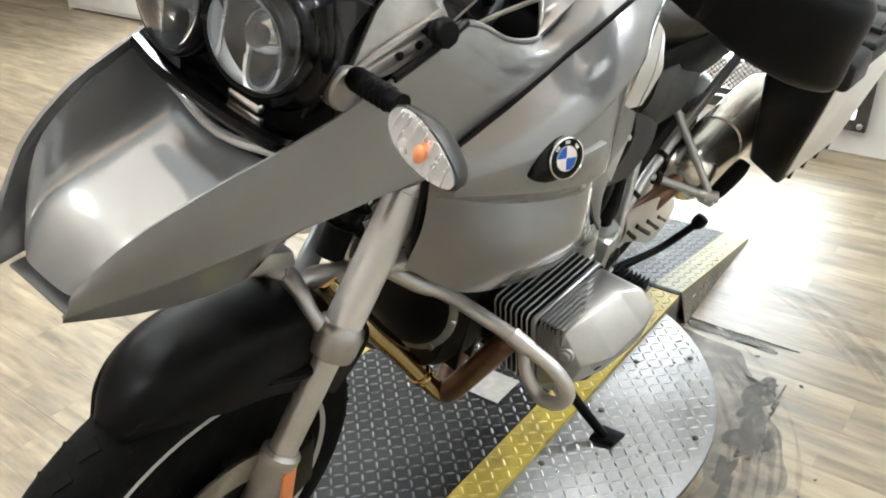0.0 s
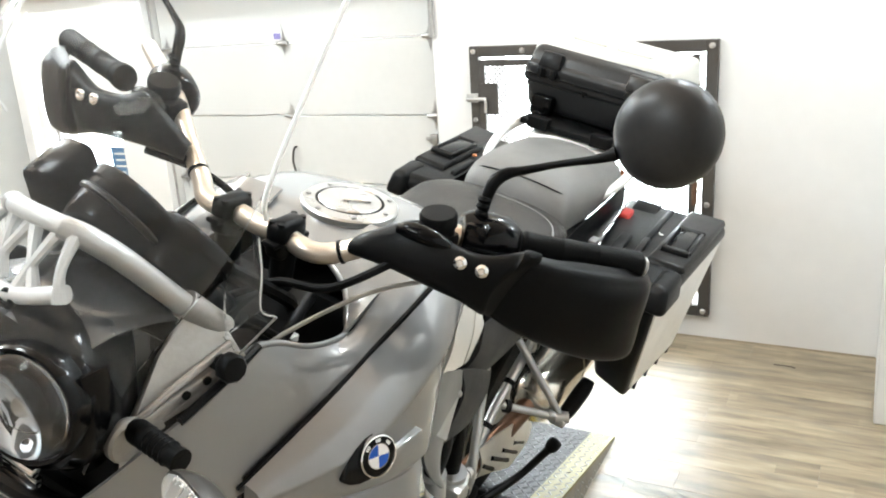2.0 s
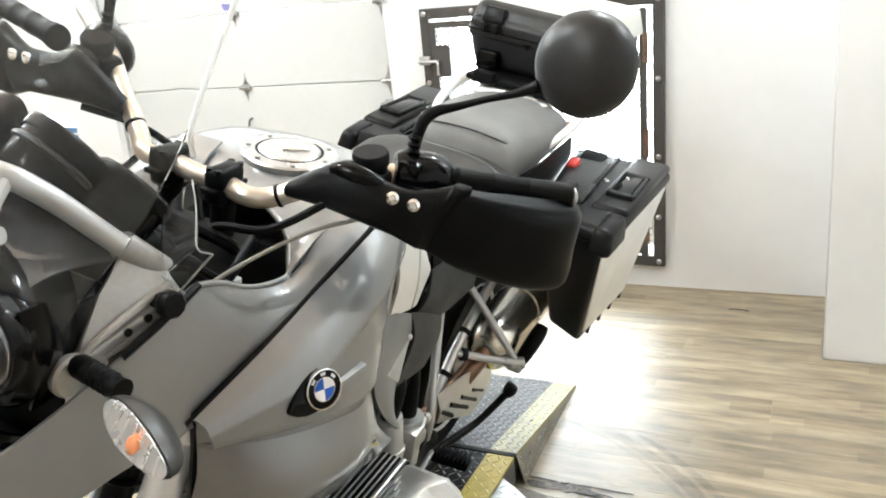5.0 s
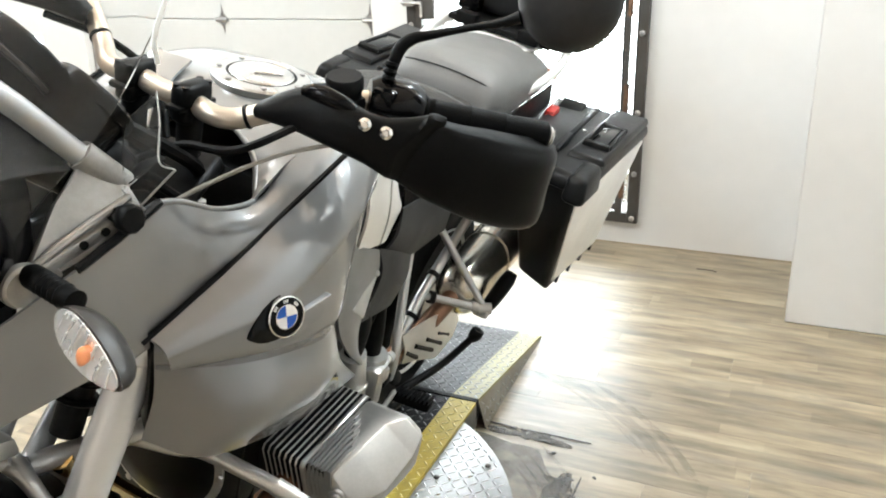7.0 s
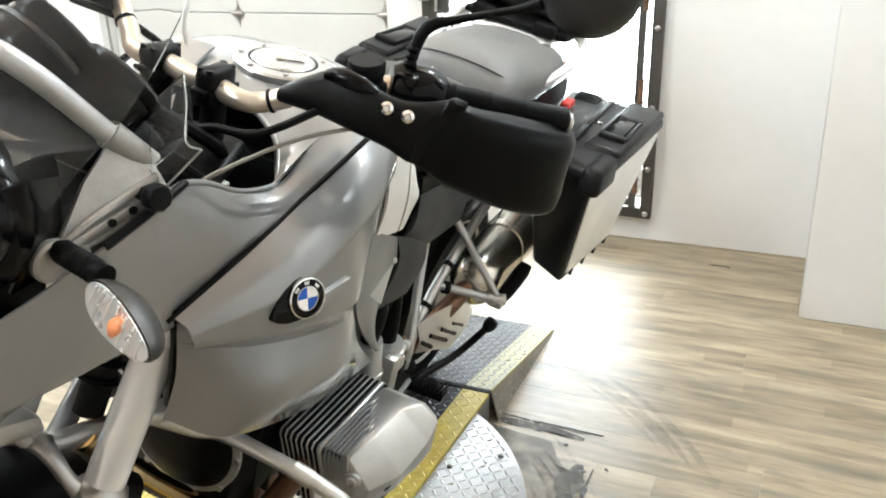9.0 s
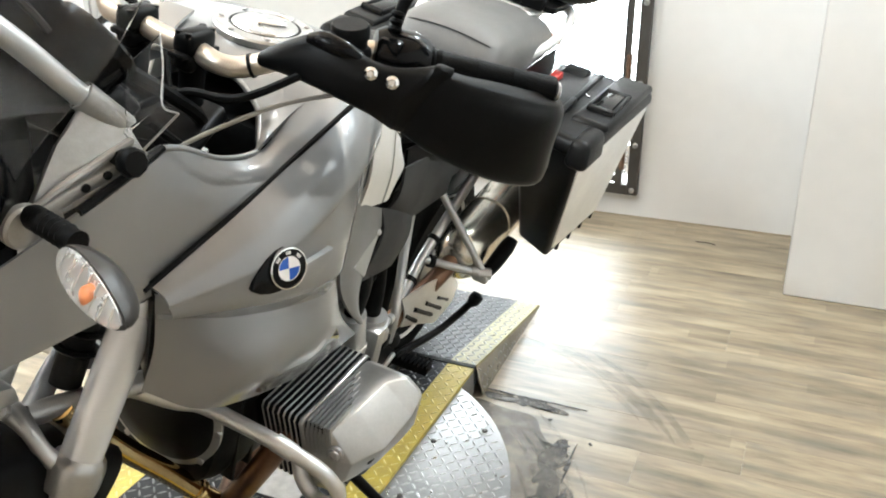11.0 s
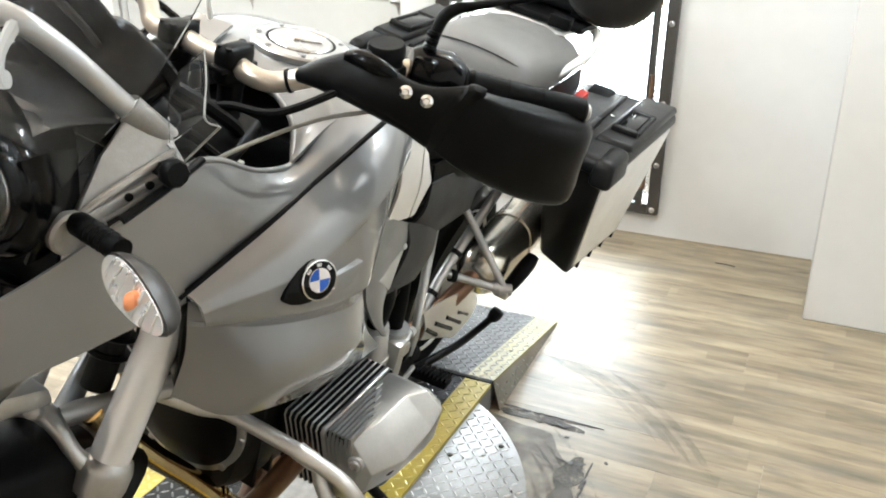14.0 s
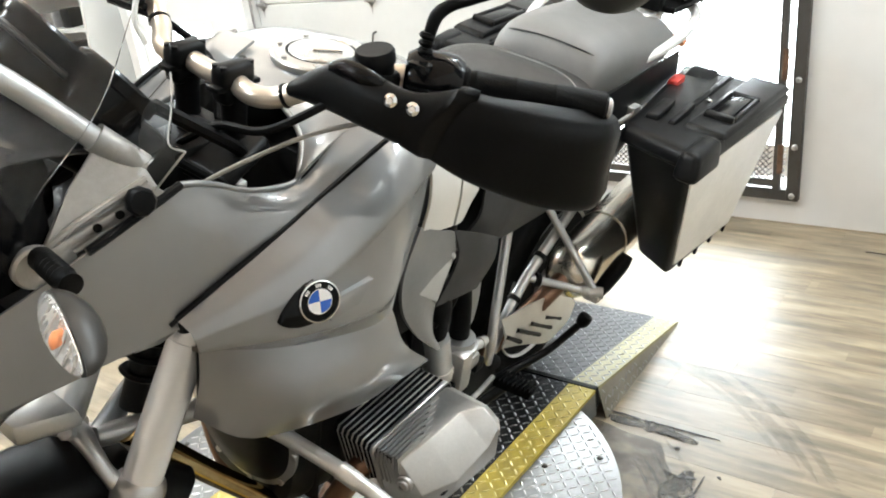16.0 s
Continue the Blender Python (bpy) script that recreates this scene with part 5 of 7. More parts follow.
# ---- tank, wings and side panels ----
side = [[(0.172, 1.115, 0.972), (0.184, 1.22, 1.022), (0.194, 1.33, 1.070), (0.202, 1.44, 1.110), (0.192, 1.54, 1.128)],
        [(0.188, 1.117, 0.967), (0.222, 1.225, 1.010), (0.232, 1.335, 1.050), (0.229, 1.44, 1.086), (0.207, 1.540, 1.095)],
        [(0.194, 1.118, 0.960), (0.243, 1.230, 0.990), (0.253, 1.340, 1.022), (0.246, 1.435, 1.048), (0.217, 1.530, 1.050)],
        [(0.195, 1.119, 0.956), (0.247, 1.232, 0.982), (0.253, 1.342, 1.010), (0.236, 1.435, 1.034), (0.209, 1.528, 1.036)],
        [(0.197, 1.121, 0.948), (0.257, 1.237, 0.958), (0.265, 1.345, 0.968), (0.247, 1.425, 0.974), (0.216, 1.508, 0.980)],
        [(0.196, 1.124, 0.943), (0.262, 1.240, 0.942), (0.276, 1.340, 0.930), (0.264, 1.395, 0.920), (0.238, 1.448, 0.918)],
        [(0.192, 1.126, 0.939), (0.256, 1.243, 0.934), (0.270, 1.340, 0.921), (0.260, 1.393, 0.911), (0.236, 1.445, 0.908)],
        [(0.162, 1.141, 0.916), (0.214, 1.254, 0.884), (0.238, 1.338, 0.868), (0.247, 1.385, 0.863), (0.240, 1.428, 0.861)]]
both("tank_side_panel", lambda: sheet(side, 0.006, 5), "paint", label="grey metallic tank side panel")
lower = [[(0.126, 1.178, 0.908), (0.206, 1.252, 0.894), (0.236, 1.337, 0.876), (0.245, 1.385, 0.866), (0.239, 1.426, 0.862)],
         [(0.130, 1.176, 0.898), (0.222, 1.246, 0.878), (0.246, 1.338, 0.860), (0.251, 1.388, 0.852), (0.242, 1.432, 0.848)],
         [(0.138, 1.172, 0.835), (0.246, 1.228, 0.822), (0.266, 1.345, 0.800), (0.262, 1.405, 0.787), (0.246, 1.462, 0.778)],
         [(0.129, 1.166, 0.762), (0.203, 1.200, 0.752), (0.230, 1.360, 0.707), (0.236, 1.46, 0.696), (0.240, 1.550, 0.692)]]
both("lower_side_panel", lambda: sheet(lower, 0.006, 5), "paint", label="grey metallic lower side panel")
both("panel_front_edge", lambda: hexa([(0.090, 1.20, 0.770), (0.130, 1.168, 0.764), (0.136, 1.175, 0.764), (0.096, 1.21, 0.770)], [(0.090, 1.20, 0.90), (0.129, 1.174, 0.90), (0.135, 1.182, 0.90), (0.096, 1.21, 0.90)], 0.002), "black")
wing = [[(0.166, 1.10, 0.966), (0.177, 1.17, 1.000), (0.187, 1.25, 1.034), (0.192, 1.32, 1.064), (0.198, 1.40, 1.097), (0.200, 1.46, 1.117)],
        [(0.160, 1.10, 1.040), (0.163, 1.17, 1.066), (0.170, 1.25, 1.062), (0.176, 1.32, 1.070), (0.181, 1.40, 1.108), (0.182, 1.46, 1.132)],
        [(0.150, 1.10, 1.114), (0.142, 1.165, 1.125), (0.150, 1.25, 1.084), (0.153, 1.325, 1.070), (0.157, 1.385, 1.110), (0.150, 1.46, 1.149)]]
both("tank_wing", lambda: sheet(wing, 0.006, 5), "paint", label="grey metallic wing beside the steering head")
both("wing_lip", lambda: tube([(0.142, 1.150, 1.124), (0.143, 1.19, 1.112), (0.149, 1.25, 1.083), (0.151, 1.318, 1.070), (0.136, 1.345, 1.078), (0.108, 1.373, 1.105), (0.06, 1.389, 1.125), (0.03, 1.391, 1.127)], 0.0040, 10, 5), "paint")
both("seam_strip", lambda: tube([(0.171, 1.105, 0.972), (0.182, 1.17, 1.004), (0.192, 1.25, 1.038), (0.197, 1.32, 1.068), (0.203, 1.40, 1.101), (0.204, 1.46, 1.120)], 0.0042, 6, 5), "black", label="black panel seam")
both("wing_gasket", lambda: tube([(0.152, 1.03, 1.096), (0.153, 1.10, 1.117), (0.146, 1.150, 1.126)], 0.005, 8, 4), "black")
tank = []
for y, top, half, drop in ((1.392, 1.124, 0.125, 0.03), (1.42, 1.142, 0.155, 0.03), (1.46, 1.152, 0.180, 0.030), (1.53, 1.156, 0.196, 0.032), (1.61, 1.150, 0.190, 0.036), (1.69, 1.120, 0.170, 0.045), (1.76, 1.060, 0.150, 0.055), (1.80, 1.00, 0.140, 0.06)):
    tank.append([(-half, y, top - 0.12), (-half, y, top - drop - 0.012), (-half * 0.8, y, top - drop * 0.45), (-half * 0.4, y, top - 0.004), (0, y, top), (half * 0.4, y, top - 0.004), (half * 0.8, y, top - drop * 0.45), (half, y, top - drop - 0.012), (half, y, top - 0.12)])
part("fuel_tank", sheet(tank, 0.006, 3), "paint", bike, "grey metallic fuel tank")
both("tank_collar", lambda: sheet([[(0.151, 1.318, 1.072), (0.158, 1.385, 1.112), (0.166, 1.47, 1.142)], [(0.136, 1.345, 1.080), (0.142, 1.395, 1.121), (0.152, 1.47, 1.152)], [(0.108, 1.374, 1.107), (0.116, 1.41, 1.136), (0.13, 1.47, 1.1575)], [(0.06, 1.390, 1.127), (0.07, 1.42, 1.146), (0.08, 1.47, 1.1595)]], 0.004, 4), "paint", label="rounded grey metallic tank collar")
part("tank_core", rbox(-0.12, 0.12, 1.40, 1.80, 0.80, 1.06, 0.03), "dark", bike)
cap = new("fuel_cap")
cap.parent = bike
cm = pose(0.014, 1.513, 1.1562, 1.0, 0, 0)
part("ring", lathe([(0.074, -0.006), (0.074, 0.002), (0.071, 0.005), (0.052, 0.006), (0.050, 0.003)], cm, 48), "cap", cap, "brushed ring")
part("lid", lathe([(0.049, -0.004), (0.049, 0.005), (0.046, 0.008), (0.030, 0.009), (0, 0.009)], cm, 48), "cap", cap)
part("lock_flap", moved(rbox(-0.012, 0.030, -0.012, 0.012, 0.009, 0.012, 0.001), cm @ pose(0, 0, 0, 0, 0, 40)), "chrome", cap)
for k in range(7):
    a = 2 * math.pi * k / 7
    part("screw", lathe([(0.004, 0.005), (0.004, 0.0075), (0, 0.008)], cm @ pose(0.063 * math.cos(a), 0.063 * math.sin(a), 0), 8), "zinc", cap)


part("seam", lathe([(0.0500, 0.0060), (0.0520, 0.0064), (0.0525, 0.0060)], cm, 48), "dark", cap, "dark ring seam")
part("hinge", moved(rbox(-0.014, 0.014, 0.044, 0.056, 0.004, 0.010, 0.002), cm), "chrome", cap)

# roundel badge with its dark scoop
def badge(s):
    b = new("badge")
    b.parent = bike
    c = Vector((0.2630 * s, 1.250, 0.9795))
    nv = Vector((0.88 * s, -0.34, 0.33)).normalized()
    up = Vector((0, 0, 1))
    xa = up.cross(nv).normalized()
    m = Matrix((xa, nv.cross(xa), nv)).transposed().to_4x4()
    m.translation = c
    m = m @ Matrix.Scale(0.77, 4)
    part("rim", lathe([(0.0335, -0.006), (0.0345, 0.0), (0.0345, 0.006), (0.0325, 0.007), (0.0315, 0.005), (0.0315, -0.006)], m, 48), "chrome", b)
    part("ring", lathe([(0.0315, -0.005), (0.0315, 0.005), (0.0205, 0.0055), (0.0205, -0.005)], m, 48), "black_gloss", b)
    part("inner_rim", lathe([(0.0208, 0.0045), (0.0208, 0.0062), (0.0196, 0.0062), (0.0196, 0.0045)], m, 40), "chrome", b)
    for k in range(4):
        pts = [(0, 0)] + [(0.0196 * math.cos(radians(90 * k + a)), 0.0196 * math.sin(radians(90 * k + a))) for a in (0, 15, 30, 45, 60, 75, 90)]
        part("quadrant", prism(pts, 0.0, 0.0052, m), "blue" if k % 2 else "badge_white", b)
    for k, a in enumerate((138, 90, 42)):
        for off in (-7, 0, 7):
            part("mark", prism([(0.0235 * math.cos(radians(a + off - 2.2)), 0.0235 * math.sin(radians(a + off - 2.2))), (0.0235 * math.cos(radians(a + off + 2.2)), 0.0235 * math.sin(radians(a + off + 2.2))), (0.0288 * math.cos(radians(a + off + 2.2)), 0.0288 * math.sin(radians(a + off + 2.2))), (0.0288 * math.cos(radians(a + off - 2.2)), 0.0288 * math.sin(radians(a + off - 2.2)))], 0.0045, 0.0062, m), "badge_white", b)
    nv = Vector((0.90 * s, -0.235, 0.36)).normalized()
    xa = up.cross(nv).normalized()
    m2 = Matrix((xa, nv.cross(xa), nv)).transposed().to_4x4()
    m2.translation = c - nv * 0.0045
    scoop = [(-0.060, -0.015), (-0.054, -0.004), (-0.044, 0.008), (-0.030, 0.019), (-0.014, 0.027), (0.0, 0.030), (0.0, -0.030), (-0.016, -0.032), (-0.034, -0.030), (-0.048, -0.026), (-0.057, -0.020)]
    part("scoop", prism([(x * 0.90 * s, y * 0.88 + 0.001) for x, y in scoop], -0.030, 0.0028, m2, 0.0015), "black_gloss", b, "black scoop behind the badge")
    wedge = hexa([(0.018 * s, 0.010, -0.030), (0.018 * s, -0.034, -0.030), (0.088 * s, -0.008, -0.036), (0.088 * s, 0.006, -0.036)], [(0.014 * s, -0.004, 0.0105), (0.010 * s, -0.030, 0.0085), (0.060 * s, -0.022, 0.004), (0.086 * s, 0.002, 0.000)], 0.002)
    part("blade", moved(wedge, m2), "paint", b)


badge(1)
badge(-1)

# ---- seats, side covers, tail ----
part("rider_seat", loft([(1.72, 0, 0.985, 0.09, 0.05), (1.78, 0, 0.968, 0.125, 0.055), (1.90, 0, 0.948, 0.158, 0.060), (2.03, 0, 0.946, 0.180, 0.064), (2.12, 0, 0.950, 0.186, 0.066), (2.18, 0, 0.948, 0.176, 0.060)], 36, 4, 3.0), "seat_top", bike, "dark brown-black rider seat")
part("seat_piping", tube([(-0.06, 2.150, 1.011), (0, 2.152, 1.013), (0.09, 2.146, 1.010), (0.150, 2.120, 1.001), (0.176, 2.07, 0.990)], 0.0022, 6, 5), "duct_grey", bike, "dull grey seam")
part("pillion_seat", loft([(2.195, 0.020, 0.945, 0.108, 0.040), (2.215, 0.020, 0.970, 0.130, 0.068), (2.265, 0.020, 0.990, 0.142, 0.080), (2.38, 0.020, 0.994, 0.150, 0.080), (2.52, 0.018, 0.992, 0.150, 0.074), (2.61, 0.016, 0.990, 0.146, 0.064), (2.665, 0.014, 0.985, 0.130, 0.045)], 36, 4, 2.6), "seat", bike, "grey vinyl pillion seat")
part("pillion_front_seam", tube([(-0.104, 2.245, 1.026), (-0.07, 2.226, 1.040), (-0.01, 2.219, 1.048), (0.05, 2.219, 1.048), (0.11, 2.226, 1.040), (0.145, 2.245, 1.026)], 0.0020, 6, 5), "seat_side", bike, "dark curved seam")
part("pillion_piping", tube([(0.145, 2.245, 1.026), (0.155, 2.30, 1.028), (0.157, 2.40, 1.028), (0.154, 2.53, 1.022), (0.138, 2.63, 1.008)], 0.0020, 6, 4), "seat_side", bike, "dark seam piping")
both("seat_skirt", lambda: sheet([[(0.158, 1.80, 0.930), (0.168, 1.95, 0.930), (0.174, 2.10, 0.940), (0.168, 2.22, 0.955), (0.170, 2.38, 0.965), (0.170, 2.52, 0.970), (0.164, 2.66, 0.968)], [(0.162, 1.80, 0.885), (0.168, 1.95, 0.875), (0.174, 2.12, 0.880), (0.176, 2.24, 0.880), (0.178, 2.38, 0.890), (0.178, 2.52, 0.900), (0.170, 2.67, 0.915)], [(0.150, 1.80, 0.840), (0.150, 1.95, 0.815), (0.150, 2.12, 0.800), (0.155, 2.26, 0.815), (0.160, 2.38, 0.840), (0.164, 2.52, 0.850), (0.160, 2.68, 0.870)]], 0.005, 3), "black", label="black moulded panel below the seat")
part("battery_box", rbox(-0.105, 0.105, 1.93, 2.34, 0.675, 0.865, 0.02), "dark", bike, "dark box between the frame tubes")
part("seat_base", loft([(1.76, 0, 0.90, 0.11, 0.035), (1.95, 0, 0.89, 0.14, 0.035), (2.3, 0, 0.905, 0.15, 0.035), (2.58, 0, 0.915, 0.12, 0.03)], 24, 3, 3.0), "seat_side", bike)
both("side_cover", lambda: sheet([[(0.196, 1.545, 1.075), (0.192, 1.60, 1.050), (0.190, 1.645, 1.025)], [(0.212, 1.540, 0.995), (0.207, 1.59, 0.978), (0.203, 1.635, 0.962)], [(0.206, 1.538, 0.930), (0.203, 1.58, 0.914), (0.200, 1.632, 0.900)]], 0.005, 4), "paint_white", label="pale cream side cover")
both("side_cover_tail", lambda: sheet([[(0.190, 1.650, 1.022), (0.186, 1.685, 0.995), (0.180, 1.705, 0.965)], [(0.203, 1.641, 0.960), (0.200, 1.680, 0.950), (0.192, 1.712, 0.940)], [(0.200, 1.639, 0.898), (0.197, 1.665, 0.896), (0.190, 1.695, 0.915)]], 0.005, 4), "paint_white", label="rounded cream tail of the side cover")
both("rear_side_cover", lambda: sheet([[(0.172, 1.775, 0.905), (0.168, 1.86, 0.895), (0.160, 1.98, 0.880), (0.15, 2.12, 0.860)], [(0.180, 1.755, 0.862), (0.178, 1.84, 0.825), (0.168, 1.95, 0.805), (0.150, 2.12, 0.790)], [(0.170, 1.735, 0.828), (0.170, 1.81, 0.785), (0.160, 1.895, 0.748), (0.145, 2.12, 0.715)]], 0.005, 4), "seat_side", label="dark grey plastic side cover")
both("intake_cover", lambda: sheet([[(0.205, 1.530, 0.940), (0.203, 1.585, 0.912), (0.196, 1.645, 0.882)], [(0.218, 1.482, 0.882), (0.217, 1.545, 0.862), (0.198, 1.655, 0.836)], [(0.226, 1.478, 0.822), (0.227, 1.530, 0.800), (0.211, 1.592, 0.768)], [(0.230, 1.518, 0.756), (0.231, 1.550, 0.736), (0.222, 1.578, 0.722)], [(0.232, 1.585, 0.684), (0.231, 1.592, 0.681), (0.228, 1.598, 0.680)]], 0.006, 5), "duct_grey", label="light grey intake cover")
both("intake_insert", lambda: hexa([(0.200, 1.512, 0.836), (0.178, 1.622, 0.852), (0.178, 1.664, 0.832), (0.195, 1.592, 0.770)], [(0.234, 1.516, 0.834), (0.208, 1.618, 0.852), (0.204, 1.656, 0.832), (0.224, 1.588, 0.776)], 0.005), "duct_pale", label="pale intake insert")
both("intake_box", lambda: sheet([[(0.196, 1.648, 0.882), (0.202, 1.73, 0.844), (0.192, 1.815, 0.795)], [(0.207, 1.655, 0.826), (0.209, 1.72, 0.792), (0.199, 1.80, 0.756)], [(0.205, 1.606, 0.752), (0.205, 1.68, 0.736), (0.196, 1.755, 0.712)]], 0.005, 4), "seat_side", label="dark grey intake box")
both("cover_screw", lambda: lathe([(0.006, 0), (0.006, 0.003), (0.003, 0.004), (0, 0.004)], aim((0.206, 1.642, 0.838), (0.5, 1.4, 1.0)), 12), "zinc")
# black sheet added behind the cover as the shade in its gap
both("intake_shadow_gap", lambda: sheet([[(0.170, 1.52, 0.925), (0.172, 1.60, 0.90), (0.172, 1.68, 0.875)], [(0.180, 1.42, 0.87), (0.180, 1.55, 0.84), (0.172, 1.69, 0.80)], [(0.185, 1.44, 0.76), (0.185, 1.54, 0.72), (0.172, 1.66, 0.70)]], 0.005, 3), "black", label="black sheet for the shaded gap behind the intake cover")
both("cover_seam", lambda: tube([(0.189, 1.648, 1.024), (0.2025, 1.638, 0.961), (0.199, 1.636, 0.899), (0.192, 1.640, 0.888)], 0.0034, 6, 4), "black")
both("intake_snorkel", lambda: tube([(0.185, 1.62, 0.80), (0.190, 1.655, 0.72), (0.182, 1.668, 0.635)], [0.024, 0.021, 0.018], 12, 4), "rubber")
part("tail_fairing", loft([(2.50, 0, 0.955, 0.11, 0.03), (2.62, 0, 0.955, 0.10, 0.035), (2.76, 0, 0.965, 0.07, 0.035)], 24, 3), "paint_white", bike, "pale tail fairing")
part("tail_lamp", loft([(2.755, 0, 0.965, 0.05, 0.03), (2.785, 0, 0.965, 0.045, 0.026)], 20, 2), "red", bike, "red tail lamp")
both("grab_rail", lambda: tube([(0.140, 2.40, 0.975), (0.176, 2.50, 1.005), (0.186, 2.62, 1.035), (0.160, 2.73, 1.055), (0.09, 2.78, 1.062), (0.0, 2.79, 1.062)], [0.010, 0.012, 0.013, 0.013, 0.012, 0.012], 10, 5), "white", label="pale grab rail")
part("luggage_rack", join(hexa([(-0.10, 2.545, 1.045), (0.10, 2.545, 1.045), (0.13, 2.80, 1.050), (-0.13, 2.80, 1.050)], [(-0.10, 2.545, 1.057), (0.10, 2.545, 1.057), (0.13, 2.80, 1.062), (-0.13, 2.80, 1.062)], 0.004), rbox(-0.08, 0.08, 2.58, 2.74, 1.0, 1.047, 0.01)), "white", bike, "pale luggage rack")
part("rack_plate", join(rbox(-0.15, 0.15, 2.60, 2.86, 1.064, 1.082, 0.006), rbox(-0.12, -0.06, 2.575, 2.61, 1.066, 1.10, 0.005), rbox(0.06, 0.12, 2.575, 2.61, 1.066, 1.10, 0.005)), "black", bike, "black case mounting plate")
both("rear_indicator", lambda: tube([(0.08, 2.72, 0.965), (0.13, 2.72, 0.975), (0.158, 2.72, 0.980)], [0.010, 0.016, 0.012], 12, 4), "orange", label="amber rear indicator")

# ---- frame, foot rests, stands ----
both("rear_frame_tube", lambda: tube([(0.165, 1.93, 0.385), (0.150, 1.99, 0.445), (0.140, 2.076, 0.517), (0.138, 2.161, 0.572), (0.138, 2.30, 0.655), (0.140, 2.52, 0.78)], 0.0125, 12, 4), "silver", label="silver frame tube")
both("frame_strut", lambda: tube([(0.120, 2.00, 0.74), (0.135, 1.975, 0.670), (0.170, 1.915, 0.55), (0.186, 1.89, 0.49), (0.180, 1.90, 0.43)], 0.0105, 12, 4), "silver", label="silver frame strut")
part("strut_bolt", lathe([(0.018, -0.01), (0.018, 0.006), (0.012, 0.010), (0, 0.010)], aim((0.185, 1.915, 0.425), (0.6, 1.7, 0.6)), 18), "dark", bike)
both("foot_rest_hanger", lambda: join(tube([(0.095, 2.200, 0.690), (0.180, 2.208, 0.598), (0.265, 2.215, 0.506)], 0.0095, 10, 4), rod((0.256, 2.206, 0.499), (0.284, 2.224, 0.504), 0.0150, 14), lathe([(0.0105, -0.016), (0.0140, -0.008), (0.0140, 0.008), (0.0105, 0.016)], aim((0.252, 2.207, 0.502), (0.20, 2.16, 0.515)), 14), tube([(0.140, 2.105, 0.535), (0.175, 2.135, 0.525), (0.225, 2.185, 0.507), (0.265, 2.215, 0.498)], 0.0095, 10, 4)), "silver", label="silver pillion foot rest hanger")
for p, q in (((0.140, 2.055, 0.500), (0.1395, 2.1, 0.535)), ((0.138, 2.155, 0.568), (0.138, 2.25, 0.625)), ((0.158, 2.120, 0.530), (0.22, 2.185, 0.508))):
    both("hanger_clamp", lambda: lathe([(0.012, -0.006), (0.0165, -0.006), (0.0165, 0.006), (0.012, 0.006)], aim(p, q), 14), "black")
both("pillion_foot_rest", lambda: tube([(0.272, 2.228, 0.500), (0.278, 2.245, 0.518), (0.288, 2.285, 0.556), (0.292, 2.305, 0.576)], [0.017, 0.020, 0.021, 0.016], 14, 4, 0.8), "rubber", label="black rubber pillion foot rest")
both("foot_rest_joint", lambda: join(rbox(0.245, 0.285, 2.200, 2.235, 0.480, 0.502, 0.006), lathe([(0.009, 0), (0.009, 0.006), (0, 0.007)], pose(0.268, 2.215, 0.502), 12)), "alu")
for rest in both("rider_foot_rest", lambda: hexa([(0.187, 1.925, 0.350), (0.275, 1.945, 0.345), (0.275, 1.985, 0.345), (0.187, 1.970, 0.350)], [(0.187, 1.930, 0.370), (0.275, 1.950, 0.365), (0.275, 1.980, 0.365), (0.187, 1.965, 0.370)], 0.004), "rubber", label="serrated rider foot rest"):
    s = 1 if rest.name == "rider_foot_rest" else -1
    for k in range(8):
        x, y = 0.195 + 0.010 * k, 1.932 + 0.002 * k
        tooth = hexa([(x, y, 0.364), (x + 0.006, y, 0.364), (x + 0.006, y + 0.038, 0.364), (x, y + 0.038, 0.364)], [(x + 0.002, y + 0.002, 0.375), (x + 0.004, y + 0.002, 0.375), (x + 0.004, y + 0.036, 0.375), (x + 0.002, y + 0.036, 0.375)])
        part("tooth", tooth if s == 1 else mirrored(tooth), "rubber", rest)
both("foot_rest_plate", lambda: hexa([(0.150, 1.76, 0.36), (0.165, 1.76, 0.36), (0.195, 1.955, 0.335), (0.180, 1.955, 0.335)], [(0.148, 1.77, 0.50), (0.162, 1.77, 0.50), (0.188, 1.92, 0.42), (0.174, 1.92, 0.42)], 0.006), "dark", label="dark foot rest plate")
part("gear_lever", join(tube([(0.20, 1.90, 0.40), (0.215, 1.80, 0.42), (0.225, 1.70, 0.45)], 0.006, 8, 4), rod((0.222, 1.705, 0.45), (0.275, 1.70, 0.45), 0.010, 10)), "zinc", bike)
part("heel_lever", join(tube([(0.165, 1.86, 0.335), (0.19, 1.96, 0.355), (0.235, 2.07, 0.385), (0.262, 2.115, 0.425), (0.285, 2.135, 0.47)], [0.015, 0.011, 0.009, 0.009, 0.009], 10, 5), lathe([(0.009, -0.02), (0.015, -0.012), (0.017, 0.0), (0.015, 0.012), (0.0, 0.017)], aim((0.287, 2.137, 0.475), (0.31, 2.16, 0.55)), 16)), "black", bike, "black centre stand foot lever")
